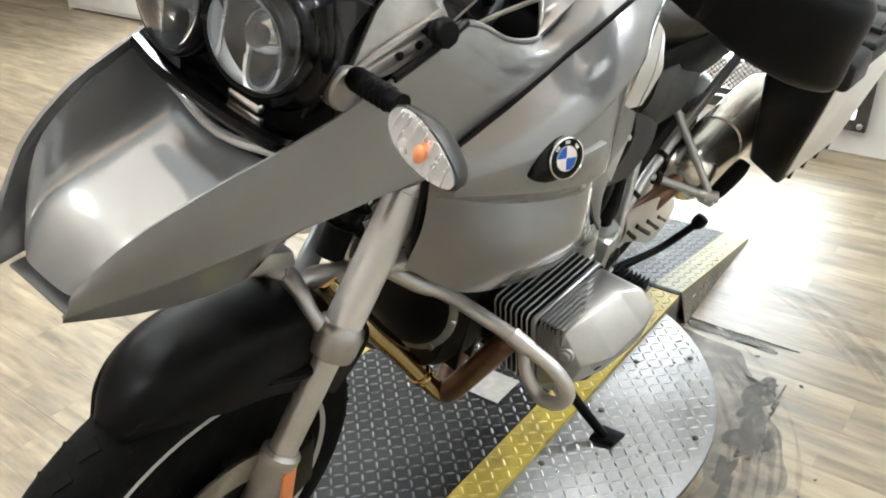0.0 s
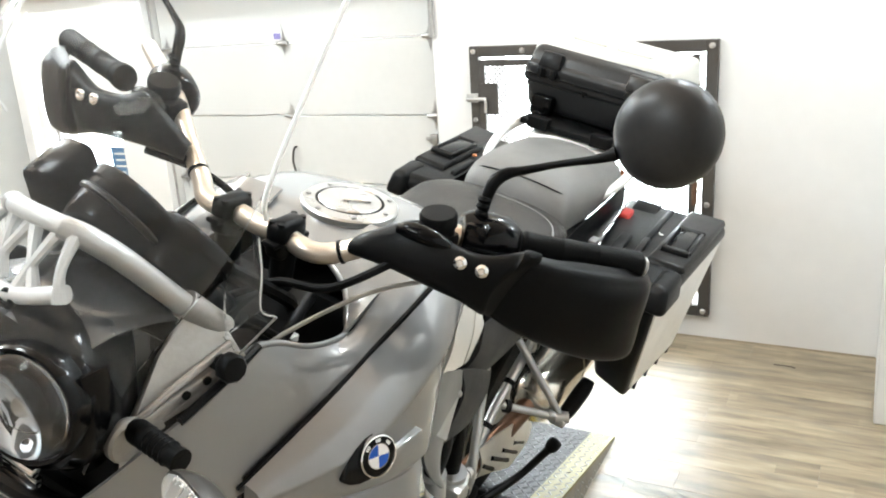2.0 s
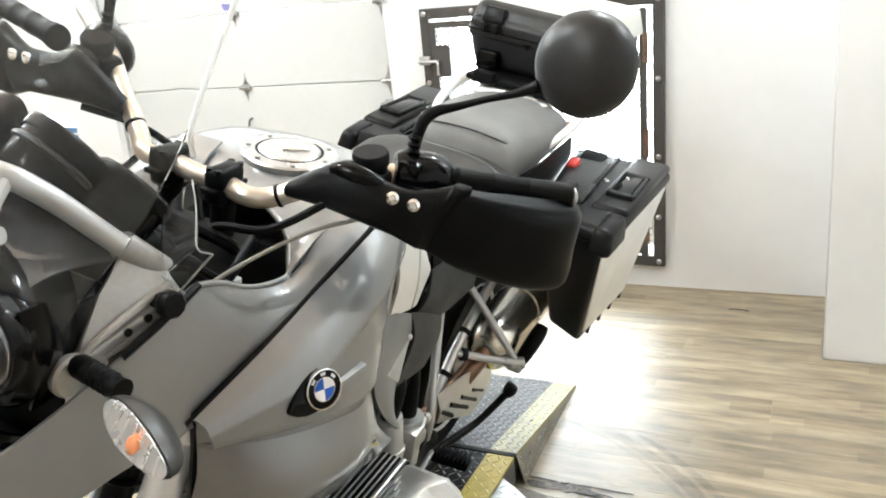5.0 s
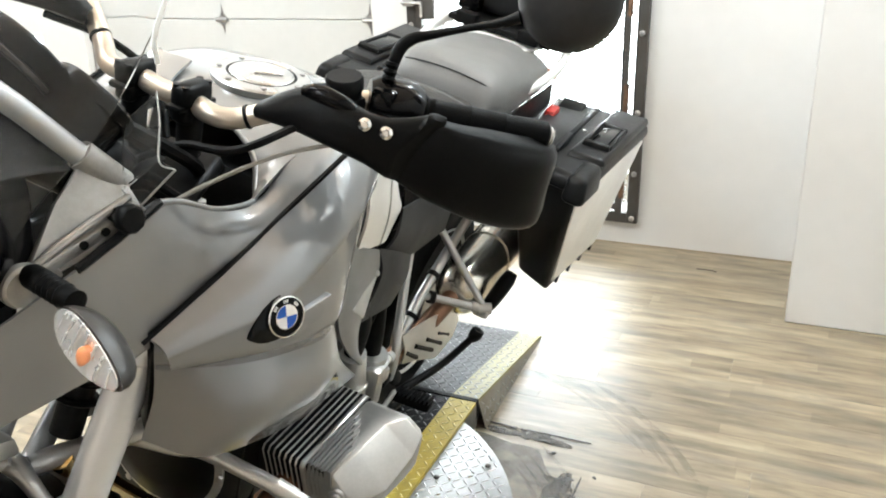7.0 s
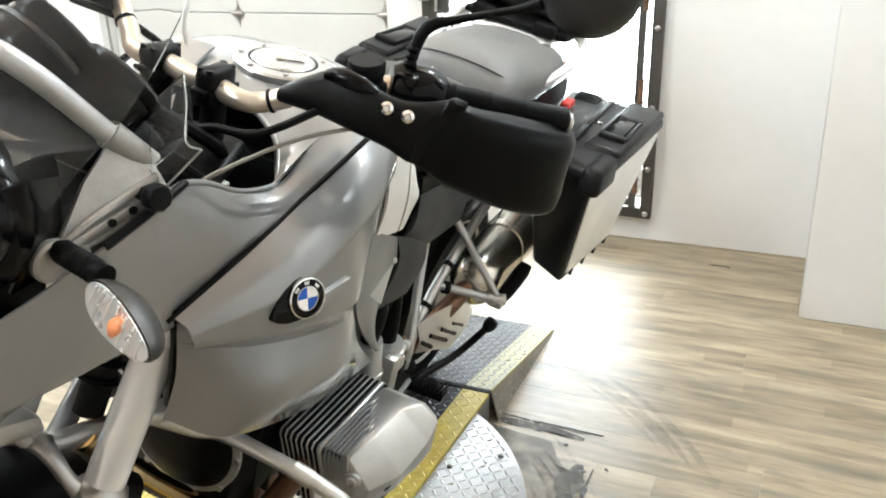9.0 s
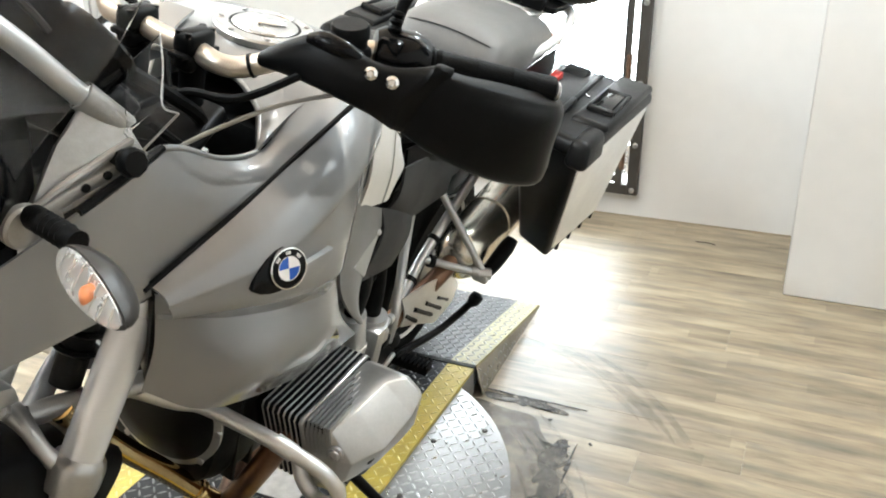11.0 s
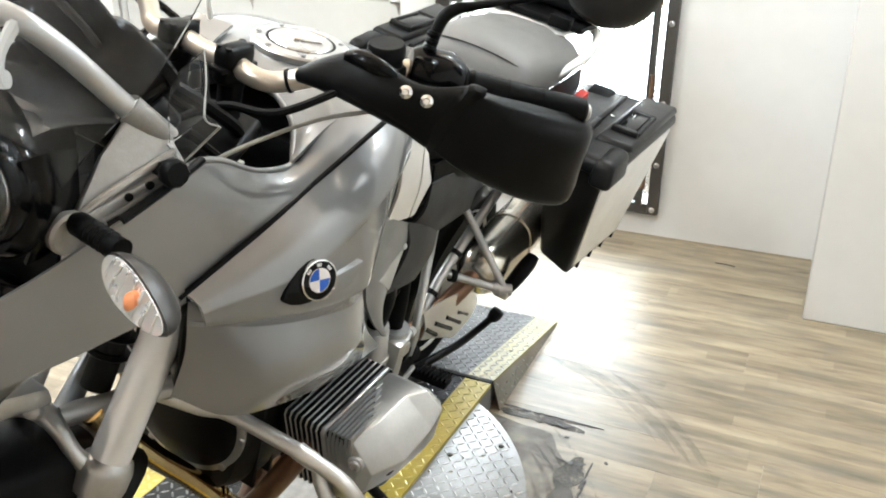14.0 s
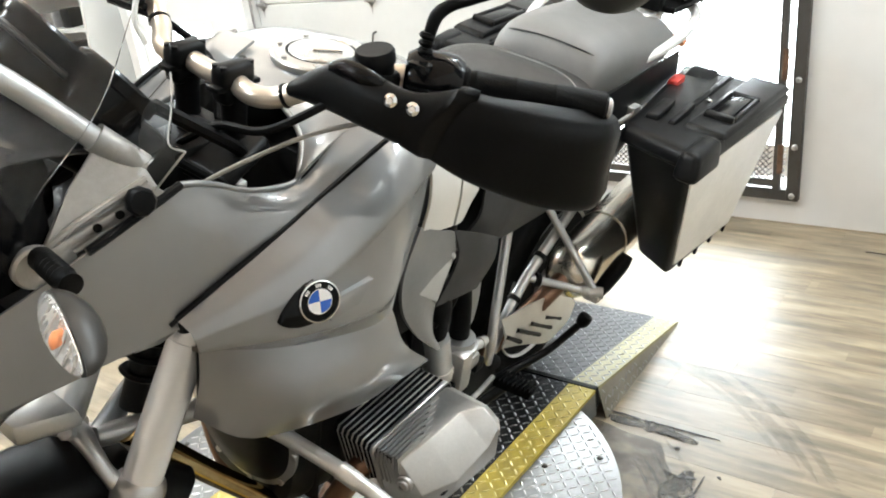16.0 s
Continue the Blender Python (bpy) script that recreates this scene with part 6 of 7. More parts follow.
part("side_stand", join(tube([(0.19, 1.66, 0.30), (0.27, 1.695, 0.215), (0.372, 1.738, 0.118)], [0.014, 0.012, 0.011], 12, 4), hexa([(0.352, 1.715, 0.099), (0.405, 1.722, 0.115), (0.412, 1.775, 0.117), (0.360, 1.775, 0.101)], [(0.349, 1.720, 0.112), (0.402, 1.727, 0.128), (0.409, 1.770, 0.130), (0.357, 1.770, 0.114)], 0.004)), "black", bike, "black side stand, down on the turntable")
part("centre_stand", join(tube([(0.14, 1.80, 0.33), (0.15, 1.93, 0.26), (0.16, 2.06, 0.24)], 0.013, 10, 4), tube([(-0.14, 1.80, 0.33), (-0.15, 1.93, 0.26), (-0.16, 2.06, 0.24)], 0.013, 10, 4), tube([(0.14, 1.84, 0.30), (0, 1.84, 0.29), (-0.14, 1.84, 0.30)], 0.012, 10, 3)), "black", bike)
part("swing_arm", loft([(1.80, -0.10, 0.44, 0.045, 0.06), (2.05, -0.10, 0.40, 0.045, 0.05), (2.30, -0.10, 0.35, 0.045, 0.05), (2.44, -0.10, 0.32, 0.065, 0.075), (2.50, -0.10, 0.31, 0.05, 0.06)], 20, 3), "cast", bike)
part("rear_fender", sheet(fender_rows(0.350, 0.350, 0.085, 150, 60, RA.y, RA.z, 0.05), -0.0035, 3), "black", bike)

# ---- exhaust ----
part("muffler", loft([(2.195, 0.186, 0.508, 0.034, 0.034, 2.1), (2.21, 0.187, 0.510, 0.052, 0.055, 2.2), (2.245, 0.188, 0.516, 0.064, 0.069, 2.2), (2.36, 0.190, 0.535, 0.067, 0.073, 2.2), (2.62, 0.200, 0.590, 0.066, 0.074, 2.3), (2.68, 0.20, 0.60, 0.05, 0.055, 2.3)], 32, 4), "steel", bike, "polished steel muffler")
part("muffler_band", loft([(2.385, 0.1915, 0.543, 0.0685, 0.0745, 2.2), (2.410, 0.192, 0.547, 0.0685, 0.0745, 2.2)], 32, 2), "steel", bike)
part("link_pipe", tube([(0.03, 1.62, 0.235), (0.05, 1.90, 0.24), (0.10, 1.98, 0.34), (0.15, 2.07, 0.42), (0.186, 2.215, 0.508)], 0.024, 14, 5), "pipe_rust", bike, "heat-browned link pipe")
gplate = [[(0.166, 1.955, 0.508), (0.176, 2.06, 0.500), (0.180, 2.167, 0.470), (0.176, 2.29, 0.405), (0.165, 2.38, 0.330)], [(0.180, 1.96, 0.468), (0.189, 2.07, 0.442), (0.191, 2.18, 0.396), (0.184, 2.28, 0.342), (0.172, 2.34, 0.300)], [(0.176, 1.965, 0.429), (0.183, 2.05, 0.393), (0.184, 2.13, 0.350), (0.178, 2.20, 0.308), (0.170, 2.26, 0.282)]]
part("heat_shield", sheet(gplate, 0.003, 4), "alu", bike, "slotted alloy heat shield")
for a, b in (((0.182, 1.967, 0.462), (0.187, 2.035, 0.412)), ((0.188, 2.005, 0.462), (0.192, 2.125, 0.384)), ((0.190, 2.065, 0.450), (0.192, 2.185, 0.372)), ((0.190, 2.140, 0.428), (0.187, 2.245, 0.365))):
    part("shield_slot", rod(a, b, 0.0058, 8), "dark", bike)


def header():
    return tube([(0.225, 1.475, 0.52), (0.203, 1.443, 0.490), (0.170, 1.430, 0.405), (0.136, 1.428, 0.320), (0.115, 1.437, 0.278), (0.090, 1.475, 0.240), (0.05, 1.57, 0.22), (0.03, 1.66, 0.22)], 0.0225, 18, 6)


both("exhaust_header", header, "pipe_rust", label="brown heat-tinted exhaust header")
part("cross_pipe", tube([(0.020, 1.13, 0.690), (0.030, 1.248, 0.521), (0.050, 1.322, 0.424), (0.080, 1.39, 0.330), (0.105, 1.425, 0.283), (0.117, 1.437, 0.272)], 0.0195, 16, 6), "pipe", bike, "golden heat-tinted exhaust pipe")
part("pipe_clamp", lathe([(0.019, -0.010), (0.023, -0.009), (0.0235, -0.004), (0.021, 0), (0.0235, 0.004), (0.023, 0.009), (0.019, 0.010)], aim((0.078, 1.386, 0.336), (0.090, 1.403, 0.311)), 18), "pipe", bike)

# ---- engine ----
part("engine_block", loft([(1.37, 0, 0.50, 0.10, 0.13, 3.5), (1.40, 0, 0.50, 0.125, 0.155, 3.5), (1.60, 0, 0.48, 0.135, 0.17, 3.5), (1.80, 0, 0.47, 0.12, 0.16, 3.5)], 28, 2), "dark", bike, "dark engine block")
for k in range(6):
    part("engine_rib", rbox(-0.128, 0.128, 1.42 + 0.05 * k, 1.428 + 0.05 * k, 0.36, 0.64, 0.002, 1), "dark", bike)
part("front_cover", lathe([(0.118, 0), (0.118, 0.012), (0.105, 0.022), (0.06, 0.030), (0, 0.031)], aim((0, 1.375, 0.52), (0, 1.2, 0.52)), 40), "black", bike)
part("cover_rim", lathe([(0.119, 0), (0.128, 0.002), (0.128, 0.008), (0.119, 0.012)], aim((0, 1.373, 0.52), (0, 1.2, 0.52)), 40), "cast", bike)
for k in range(9):
    a = 2 * math.pi * k / 9
    part("cover_bolt", lathe([(0.007, 0), (0.007, 0.006), (0, 0.008)], aim((0.124 * math.cos(a), 1.366, 0.52 + 0.124 * math.sin(a)), (0.124 * math.cos(a), 1.0, 0.52 + 0.124 * math.sin(a))), 8), "zinc", bike)
part("gearbox", loft([(1.78, 0, 0.50, 0.10, 0.12, 3.2), (1.95, 0, 0.50, 0.095, 0.11, 3.2), (2.02, 0, 0.49, 0.07, 0.09, 3.0)], 24, 3), "cast", bike)
part("air_box", rbox(-0.14, 0.14, 1.52, 1.78, 0.66, 0.86, 0.03), "dark", bike)
both("throttle_body", lambda: join(rod((0.190, 1.742, 0.490), (0.190, 1.740, 0.600), 0.033, 22), rbox(0.165, 0.226, 1.712, 1.775, 0.530, 0.562, 0.008), rbox(0.200, 0.232, 1.70, 1.735, 0.500, 0.590, 0.007), lathe([(0.030, 0), (0.038, 0.002), (0.038, 0.012), (0.030, 0.014)], aim((0.190, 1.741, 0.572), (0.190, 1.740, 0.62)), 22)), "cast", label="cast throttle body")
both("intake_stub", lambda: join(rod((0.188, 1.695, 0.530), (0.186, 1.662, 0.640), 0.025, 18), lathe([(0.026, -0.008), (0.031, -0.006), (0.031, 0.006), (0.026, 0.008)], aim((0.184, 1.690, 0.552), (0.182, 1.668, 0.635)), 16)), "alu", label="bright cast intake stub")
both("stub_clamp", lambda: lathe([(0.025, -0.006), (0.0325, -0.005), (0.0325, 0.005), (0.025, 0.006)], aim((0.189, 1.700, 0.518), (0.187, 1.68, 0.60)), 18), "black")
both("intake_hose", lambda: tube([(0.185, 1.745, 0.590), (0.186, 1.742, 0.650), (0.180, 1.735, 0.720), (0.165, 1.72, 0.78)], [0.021, 0.019, 0.019, 0.020], 14, 4), "rubber", label="black intake hose")
both("vacuum_port", lambda: join(rod((0.196, 1.775, 0.548), (0.198, 1.835, 0.540), 0.010, 12), lathe([(0.010, -0.004), (0.0125, -0.003), (0.0125, 0.003), (0.010, 0.004)], aim((0.1975, 1.82, 0.542), (0.198, 1.85, 0.538)), 12)), "alu")
both("sensor_plug", lambda: rbox(0.190, 0.216, 1.785, 1.815, 0.490, 0.518, 0.005), "black")
both("injector_loom", lambda: join(tube([(0.19, 1.64, 0.68), (0.20, 1.68, 0.72), (0.18, 1.72, 0.76)], 0.006, 8, 4), tube([(0.18, 1.66, 0.60), (0.19, 1.72, 0.58), (0.17, 1.76, 0.62)], 0.008, 8, 4)), "rubber")

# boxer cylinders: finned barrel and head along a raised, slightly turned axis
CYL = Matrix.Translation((0.009, 1.5624, 0.466)) @ pose(0, 0, 0, 11.4, -9.5, -6.3)


def cylinder(s):
    c = new("cylinder")
    c.parent = bike
    fl = (lambda b: b) if s == 1 else mirrored
    # black core, so that the gaps between the fins look deep in shade
    part("barrel", fl(moved(rbox(0.10, 0.262, -0.078, 0.076, -0.070, 0.068, 0.012), CYL)), "black", c)
    # deep cooling fins, their front corners cut
    for k in range(7):
        x = 0.172 + 0.0117 * k
        side_view = [(-0.098, -0.075), (-0.080, -0.086), (0.092, -0.086), (0.096, -0.06), (0.096, 0.078), (0.088, 0.090), (-0.092, 0.090), (-0.099, 0.082)]
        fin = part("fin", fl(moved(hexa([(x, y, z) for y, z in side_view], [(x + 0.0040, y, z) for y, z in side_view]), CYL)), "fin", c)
        # broad faces coloured dark to deepen the shade between the fins
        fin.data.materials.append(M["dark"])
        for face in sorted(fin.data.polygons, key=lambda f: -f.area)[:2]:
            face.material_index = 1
    head_view = [(-0.099, -0.075), (-0.080, -0.086), (0.092, -0.086), (0.097, -0.06), (0.097, 0.078), (0.088, 0.0905), (-0.092, 0.0905), (-0.100, 0.082)]
    part("head", fl(moved(hexa([(0.252, y, z) for y, z in head_view], [(0.262, y, z) for y, z in head_view], 0.0015, 1), CYL)), "cast", c, "cast cylinder head")
    part("gasket", fl(moved(rbox(0.261, 0.267, -0.094, 0.092, -0.080, 0.085, 0.002, 1), CYL)), "black", c, "dark gasket line")
    # cover: flat top to a crease, then a broad face slanting out and down
    rings = []
    for y, x1, z1, x2, z2, lo in ((-0.100, 0.300, 0.074, 0.330, 0.034, -0.066), (-0.090, 0.316, 0.088, 0.352, 0.030, -0.074), (-0.030, 0.325, 0.090, 0.376, 0.024, -0.078), (0.045, 0.330, 0.091, 0.384, 0.040, -0.078), (0.078, 0.352, 0.088, 0.384, 0.060, -0.070), (0.095, 0.345, 0.074, 0.368, 0.055, -0.055)):
        rings.append([(0.266, y, lo), (0.266, y, z1), (x1, y, z1), (x2, y, z2), (x2 - 0.020, y, -0.024), (x2 - 0.060, y, lo)])
    bm = bmesh.new()
    vs = [[bm.verts.new(p) for p in r] for r in rings]
    for a, b in zip(vs, vs[1:]):
        for k in range(6):
            bm.faces.new((a[k], a[(k + 1) % 6], b[(k + 1) % 6], b[k]))
    bm.faces.new(vs[0])
    bm.faces.new(vs[-1][::-1])
    bmesh.ops.bevel(bm, geom=bm.edges[:], offset=0.0022, segments=2, profile=0.5, affect="EDGES")
    part("head_cover", fl(moved(bm, CYL)), "cast", c, "cast valve cover")
    for k in range(6):
        x = 0.2705 + 0.0080 * k
        end = 0.052 - 0.013 * k
        outline = [(-0.100 + 0.0012 * k, 0.030), (-0.104 + 0.0012 * k, 0.030), (-0.104 + 0.0012 * k, 0.076), (-0.094, 0.0975), (end - 0.034, 0.0980), (end, 0.0905), (-0.090, 0.086), (-0.099 + 0.0012 * k, 0.070)]
        part("cover_rib", fl(moved(hexa([(x, y, z) for y, z in outline], [(x + 0.0054, y, z) for y, z in outline]), CYL)), "cast", c)
    # dark plate under the ribs stands in for the shade between them
    bed = [(0.2675, -0.096), (0.2675, 0.040), (0.272, 0.036), (0.314, -0.034), (0.314, -0.090), (0.300, -0.096)]
    part("rib_bed", fl(moved(hexa([(x, y, 0.080) for x, y in bed], [(x, y, 0.0928) for x, y in bed]), CYL)), "dark", c, "dark plate for the shade between the ribs")
    for y, z, x in ((-0.099, 0.050, 0.325), (-0.099, -0.040, 0.32), (0.093, 0.020, 0.352)):
        part("cover_bolt", fl(lathe([(0.0145, -0.004), (0.0145, 0.003), (0.0125, 0.0045), (0.010, 0.0045), (0.010, 0.008), (0.0085, 0.0095), (0.0055, 0.0095), (0.005, 0.006), (0, 0.006)], CYL @ aim((x, y, z), (x + 0.06, y * 3, z + 0.05)), 20)), "zinc", c)
    part("scuff_pad", fl(moved(hexa([(0.312, -0.055, -0.064), (0.330, -0.040, -0.064), (0.336, 0.050, -0.064), (0.312, 0.065, -0.064)], [(0.346, -0.068, 0.000), (0.364, -0.050, 0.008), (0.374, 0.046, 0.022), (0.346, 0.066, 0.012)], 0.006), CYL)), "black", c, "black scuff pad")
    return c


cylinder(1)
cylinder(-1)
both("crash_bar", lambda: tube([(0.030, 1.20, 0.695), (0.051, 1.25, 0.653), (0.080, 1.30, 0.613), (0.112, 1.325, 0.606), (0.185, 1.336, 0.600), (0.257, 1.345, 0.591), (0.318, 1.356, 0.572), (0.346, 1.366, 0.545), (0.352, 1.376, 0.515), (0.335, 1.392, 0.472), (0.30, 1.410, 0.446), (0.262, 1.42, 0.462), (0.235, 1.44, 0.49)], 0.0128, 14, 5), "alu", label="steel crash bar round the cylinder")
both("crash_bar_sleeve", lambda: lathe([(0.0128, -0.018), (0.0148, -0.018), (0.0148, 0.018), (0.0128, 0.018)], aim((0.257, 1.345, 0.591), (0.318, 1.356, 0.572)), 16), "alu")
both("crash_bar_stay", lambda: tube([(0.112, 1.330, 0.606), (0.095, 1.36, 0.58), (0.085, 1.385, 0.55)], 0.0105, 12, 4), "dark")

part("side_reflector_plate", rbox(0.098, 0.104, 1.70, 1.80, 0.20, 0.30), "dark", bike)

# ---- cases ----
def pannier(s, red):
    p = thing("pannier", "black pannier case with silver side panel" + (" and red catch" if red else ""), "pannier", BIKE if s == 1 else BIKE @ pose(0.072, 0.120, 0.0), "panniers")
    fl = (lambda b: b) if s == 1 else mirrored
    body = hexa([(0.275, 2.43, 0.525), (0.372, 2.395, 0.512), (0.405, 2.70, 0.535), (0.265, 2.70, 0.545)], [(0.235, 2.235, 0.885), (0.405, 2.195, 0.885), (0.440, 2.712, 0.900), (0.215, 2.712, 0.890)], 0.016, 3)
    part("body", fl(body), "case_black", p)
    panel = hexa([(0.370, 2.400, 0.545), (0.3815, 2.400, 0.545), (0.4145, 2.695, 0.560), (0.404, 2.695, 0.560)], [(0.396, 2.216, 0.868), (0.4075, 2.216, 0.868), (0.4465, 2.705, 0.895), (0.436, 2.705, 0.895)], 0.005, 2)
    part("side_panel", fl(panel), "case_silver", p, "scuffed silver side panel")
    lid = hexa([(0.218, 2.228, 0.872), (0.425, 2.168, 0.882), (0.455, 2.720, 0.902), (0.170, 2.720, 0.890)], [(0.226, 2.240, 0.914), (0.414, 2.182, 0.926), (0.445, 2.708, 0.944), (0.176, 2.708, 0.930)], 0.018, 4)
    part("lid", fl(lid), "case_black", p)
    part("lid_corner", fl(hexa([(0.372, 2.164, 0.864), (0.430, 2.160, 0.864), (0.437, 2.29, 0.870), (0.376, 2.29, 0.870)], [(0.375, 2.180, 0.926), (0.418, 2.176, 0.928), (0.427, 2.29, 0.936), (0.379, 2.29, 0.934)], 0.016, 4)), "case_black", p)
    part("lid_plateau", fl(hexa([(0.332, 2.300, 0.920), (0.428, 2.296, 0.926), (0.446, 2.704, 0.940), (0.345, 2.704, 0.936)], [(0.337, 2.310, 0.936), (0.420, 2.306, 0.940), (0.438, 2.698, 0.956), (0.350, 2.698, 0.952)], 0.005)), "case_black", p)
    for y0, y1, x0, x1 in ((2.365, 2.378, 0.348, 0.416), (2.532, 2.545, 0.353, 0.421), (2.378, 2.532, 0.348, 0.360), (2.378, 2.532, 0.407, 0.419)):
        part("latch_frame", fl(hexa([(x0, y0, 0.934), (x1, y0, 0.936), (x1, y1, 0.942), (x0, y1, 0.940)], [(x0 + 0.002, y0 + 0.002, 0.950), (x1 - 0.002, y0 + 0.002, 0.952), (x1 - 0.002, y1 - 0.002, 0.957), (x0 + 0.002, y1 - 0.002, 0.955)], 0.002)), "case_black", p)
    part("latch_flap", fl(hexa([(0.362, 2.382, 0.936), (0.405, 2.382, 0.938), (0.405, 2.528, 0.944), (0.362, 2.528, 0.942)], [(0.363, 2.384, 0.947), (0.404, 2.384, 0.949), (0.404, 2.526, 0.954), (0.363, 2.526, 0.952)], 0.003)), "black_gloss", p, "glossy latch flap")
    for y0, y1, x0, x1 in ((2.300, 2.420, 0.296, 0.316), (2.440, 2.690, 0.292, 0.312), (2.300, 2.400, 0.244, 0.276), (2.620, 2.690, 0.205, 0.275)):
        part("lid_rib", fl(hexa([(x0, y0, 0.914), (x1, y0, 0.917), (x1, y1, 0.930), (x0, y1, 0.928)], [(x0 + 0.003, y0 + 0.004, 0.929), (x1 - 0.003, y0 + 0.004, 0.931), (x1 - 0.003, y1 - 0.004, 0.943), (x0 + 0.003, y1 - 0.004, 0.941)], 0.003)), "case_black", p)
    part("catch", fl(hexa([(0.196, 2.535, 0.900), (0.228, 2.530, 0.902), (0.230, 2.590, 0.904), (0.198, 2.590, 0.902)], [(0.199, 2.540, 0.934), (0.225, 2.537, 0.936), (0.226, 2.580, 0.944), (0.201, 2.580, 0.942)], 0.005)), "red" if red else "case_black", p, "red catch" if red else "")
    part("hook", fl(join(rbox(0.176, 0.200, 2.36, 2.40, 0.86, 0.905, 0.004), rod((0.19, 2.30, 0.885), (0.20, 2.52, 0.895), 0.005, 8))), "zinc", p, "steel mounting hook")
    part("lock", fl(lathe([(0.007, 0), (0.007, 0.004), (0, 0.005)], pose(0.325, 2.47, 0.936), 12)), "chrome" if red else "orange", p)
    for k in range(4):
        part("foot", fl(rbox(0.378 + 0.008 * k, 0.386 + 0.008 * k, 2.445 + 0.08 * k, 2.455 + 0.08 * k, 0.522 + 0.004 * k, 0.548 + 0.004 * k, 0.002)), "rubber", p)
    return p


pannier(1, True)
pannier(-1, False)
tc = thing("top_case", "black top case with pale lid panel on the rear rack", "top case", BIKE @ pose(0, 0, 0, 0, 0, 0))
part("base_shell", hexa([(-0.175, 2.70, 1.084), (0.175, 2.70, 1.084), (0.195, 3.02, 1.084), (-0.195, 3.02, 1.084)], [(-0.206, 2.664, 1.228), (0.206, 2.664, 1.228), (0.216, 3.061, 1.228), (-0.216, 3.061, 1.228)], 0.030, 5), "mirror_shell", tc)
part("lid_shell", hexa([(-0.205, 2.663, 1.165), (0.205, 2.663, 1.165), (0.215, 3.062, 1.165), (-0.215, 3.062, 1.165)], [(-0.190, 2.70, 1.268), (0.190, 2.70, 1.268), (0.200, 3.03, 1.275), (-0.200, 3.03, 1.275)], 0.026, 4), "mirror_shell", tc)
part("lid_panel", hexa([(-0.203, 2.715, 1.240), (0.212, 2.715, 1.215), (0.220, 3.066, 1.215), (-0.213, 3.066, 1.240)], [(-0.182, 2.722, 1.285), (0.187, 2.722, 1.285), (0.195, 3.035, 1.295), (-0.190, 3.035, 1.295)], 0.014, 3), "case_white", tc, "pale cream lid panel")
for k in range(2):
    part("lid_rib", rbox(-0.12 + 0.13 * k, -0.02 + 0.13 * k, 2.80, 2.815, 1.286, 1.296, 0.003), "case_white", tc)
# right latch in taupe, a brownish reflection put into its colour
for x, mt in ((-0.125, "case_black"), (0.125, "shell")):
    part("latch", hexa([(x - 0.032, 2.662, 1.216), (x + 0.032, 2.662, 1.216), (x + 0.032, 2.68, 1.216), (x - 0.032, 2.68, 1.216)], [(x - 0.029, 2.676, 1.256), (x + 0.029, 2.676, 1.256), (x + 0.029, 2.694, 1.256), (x - 0.029, 2.694, 1.256)], 0.004), mt, tc)
    for dx in (-0.018, 0.018):
        part("latch_pin", rbox(x + dx - 0.007, x + dx + 0.007, 2.650, 2.668, 1.186, 1.214, 0.003), "case_black", tc)
part("lid_seam", rbox(-0.190, 0.190, 2.6600, 2.668, 1.1900, 1.1925), "black_gloss", tc)
part("centre_mark", prism([(-0.010, 0.004), (0.010, 0.004), (0, -0.010)], 0, 0.004, pose(-0.01, 2.664, 1.175, 90, 0, 0)), "black_gloss", tc)
for x in (-0.12, 0.12):
    part("catch", rbox(x - 0.03, x + 0.03, 2.655, 2.70, 1.088, 1.140, 0.006), "black_gloss", tc)
part("release", rbox(-0.135, -0.105, 2.64, 2.66, 1.076, 1.10, 0.004), "black_gloss", tc)

# ---- things along the far side bay ----
sh = thing("shelf_unit", "white shelf unit with drawers and small parts on it", "shelf unit", pose(-6.05, 3.98, 0))
for b in (rbox(0, 0.03, 0, 0.42, 0, 1.9), rbox(1.07, 1.10, 0, 0.42, 0, 1.9)):
    part("side_panel", b, "white", sh)
for z in (0.03, 0.60, 0.86, 1.14, 1.46, 1.86):
    part("shelf", rbox(0.031, 1.069, 0, 0.42, z - 0.015, z + 0.015), "white", sh)
part("back_panel", rbox(0.031, 1.069, 0.40, 0.42, 0.05, 1.84), "white", sh)
for z0, z1 in ((0.05, 0.31), (0.32, 0.58)):
    d = part("drawer", rbox(0.035, 1.065, -0.018, 0.35, z0, z1, 0.003), "white", sh)
    part("handle", tube([(0.45, -0.018, (z0 + z1) / 2), (0.45, -0.045, (z0 + z1) / 2), (0.65, -0.045, (z0 + z1) / 2), (0.65, -0.018, (z0 + z1) / 2)], 0.007, 8, 3), "guard", d, "dark bar handle")
for x, z, w_, h, mt, nm, lb in ((-5.75, 0.876, 0.10, 0.10, "red", "parts_box", "small red box on a white shelf"), (-5.55, 0.876, 0.14, 0.12, "zinc", "parts_tin", "grey tin on a white shelf"), (-5.30, 0.876, 0.12, 0.14, "case_black", "parts_box", "black box on a white shelf"), (-5.85, 0.616, 0.16, 0.16, "white", "parts_box", "white carton on a white shelf"), (-5.45, 0.616, 0.18, 0.14, "guard", "parts_tin", "dark tin on a white shelf"), (-5.2, 1.156, 0.15, 0.18, "blind", "parts_box", "pale carton on a white shelf"), (-5.6, 1.156, 0.16, 0.14, "orange", "parts_box", "orange carton on a white shelf")):
    solid(nm, rbox(x - w_ / 2, x + w_ / 2, 4.03, 4.03 + w_, z, z + h, 0.006), mt, lb, "box", "shelf clutter")


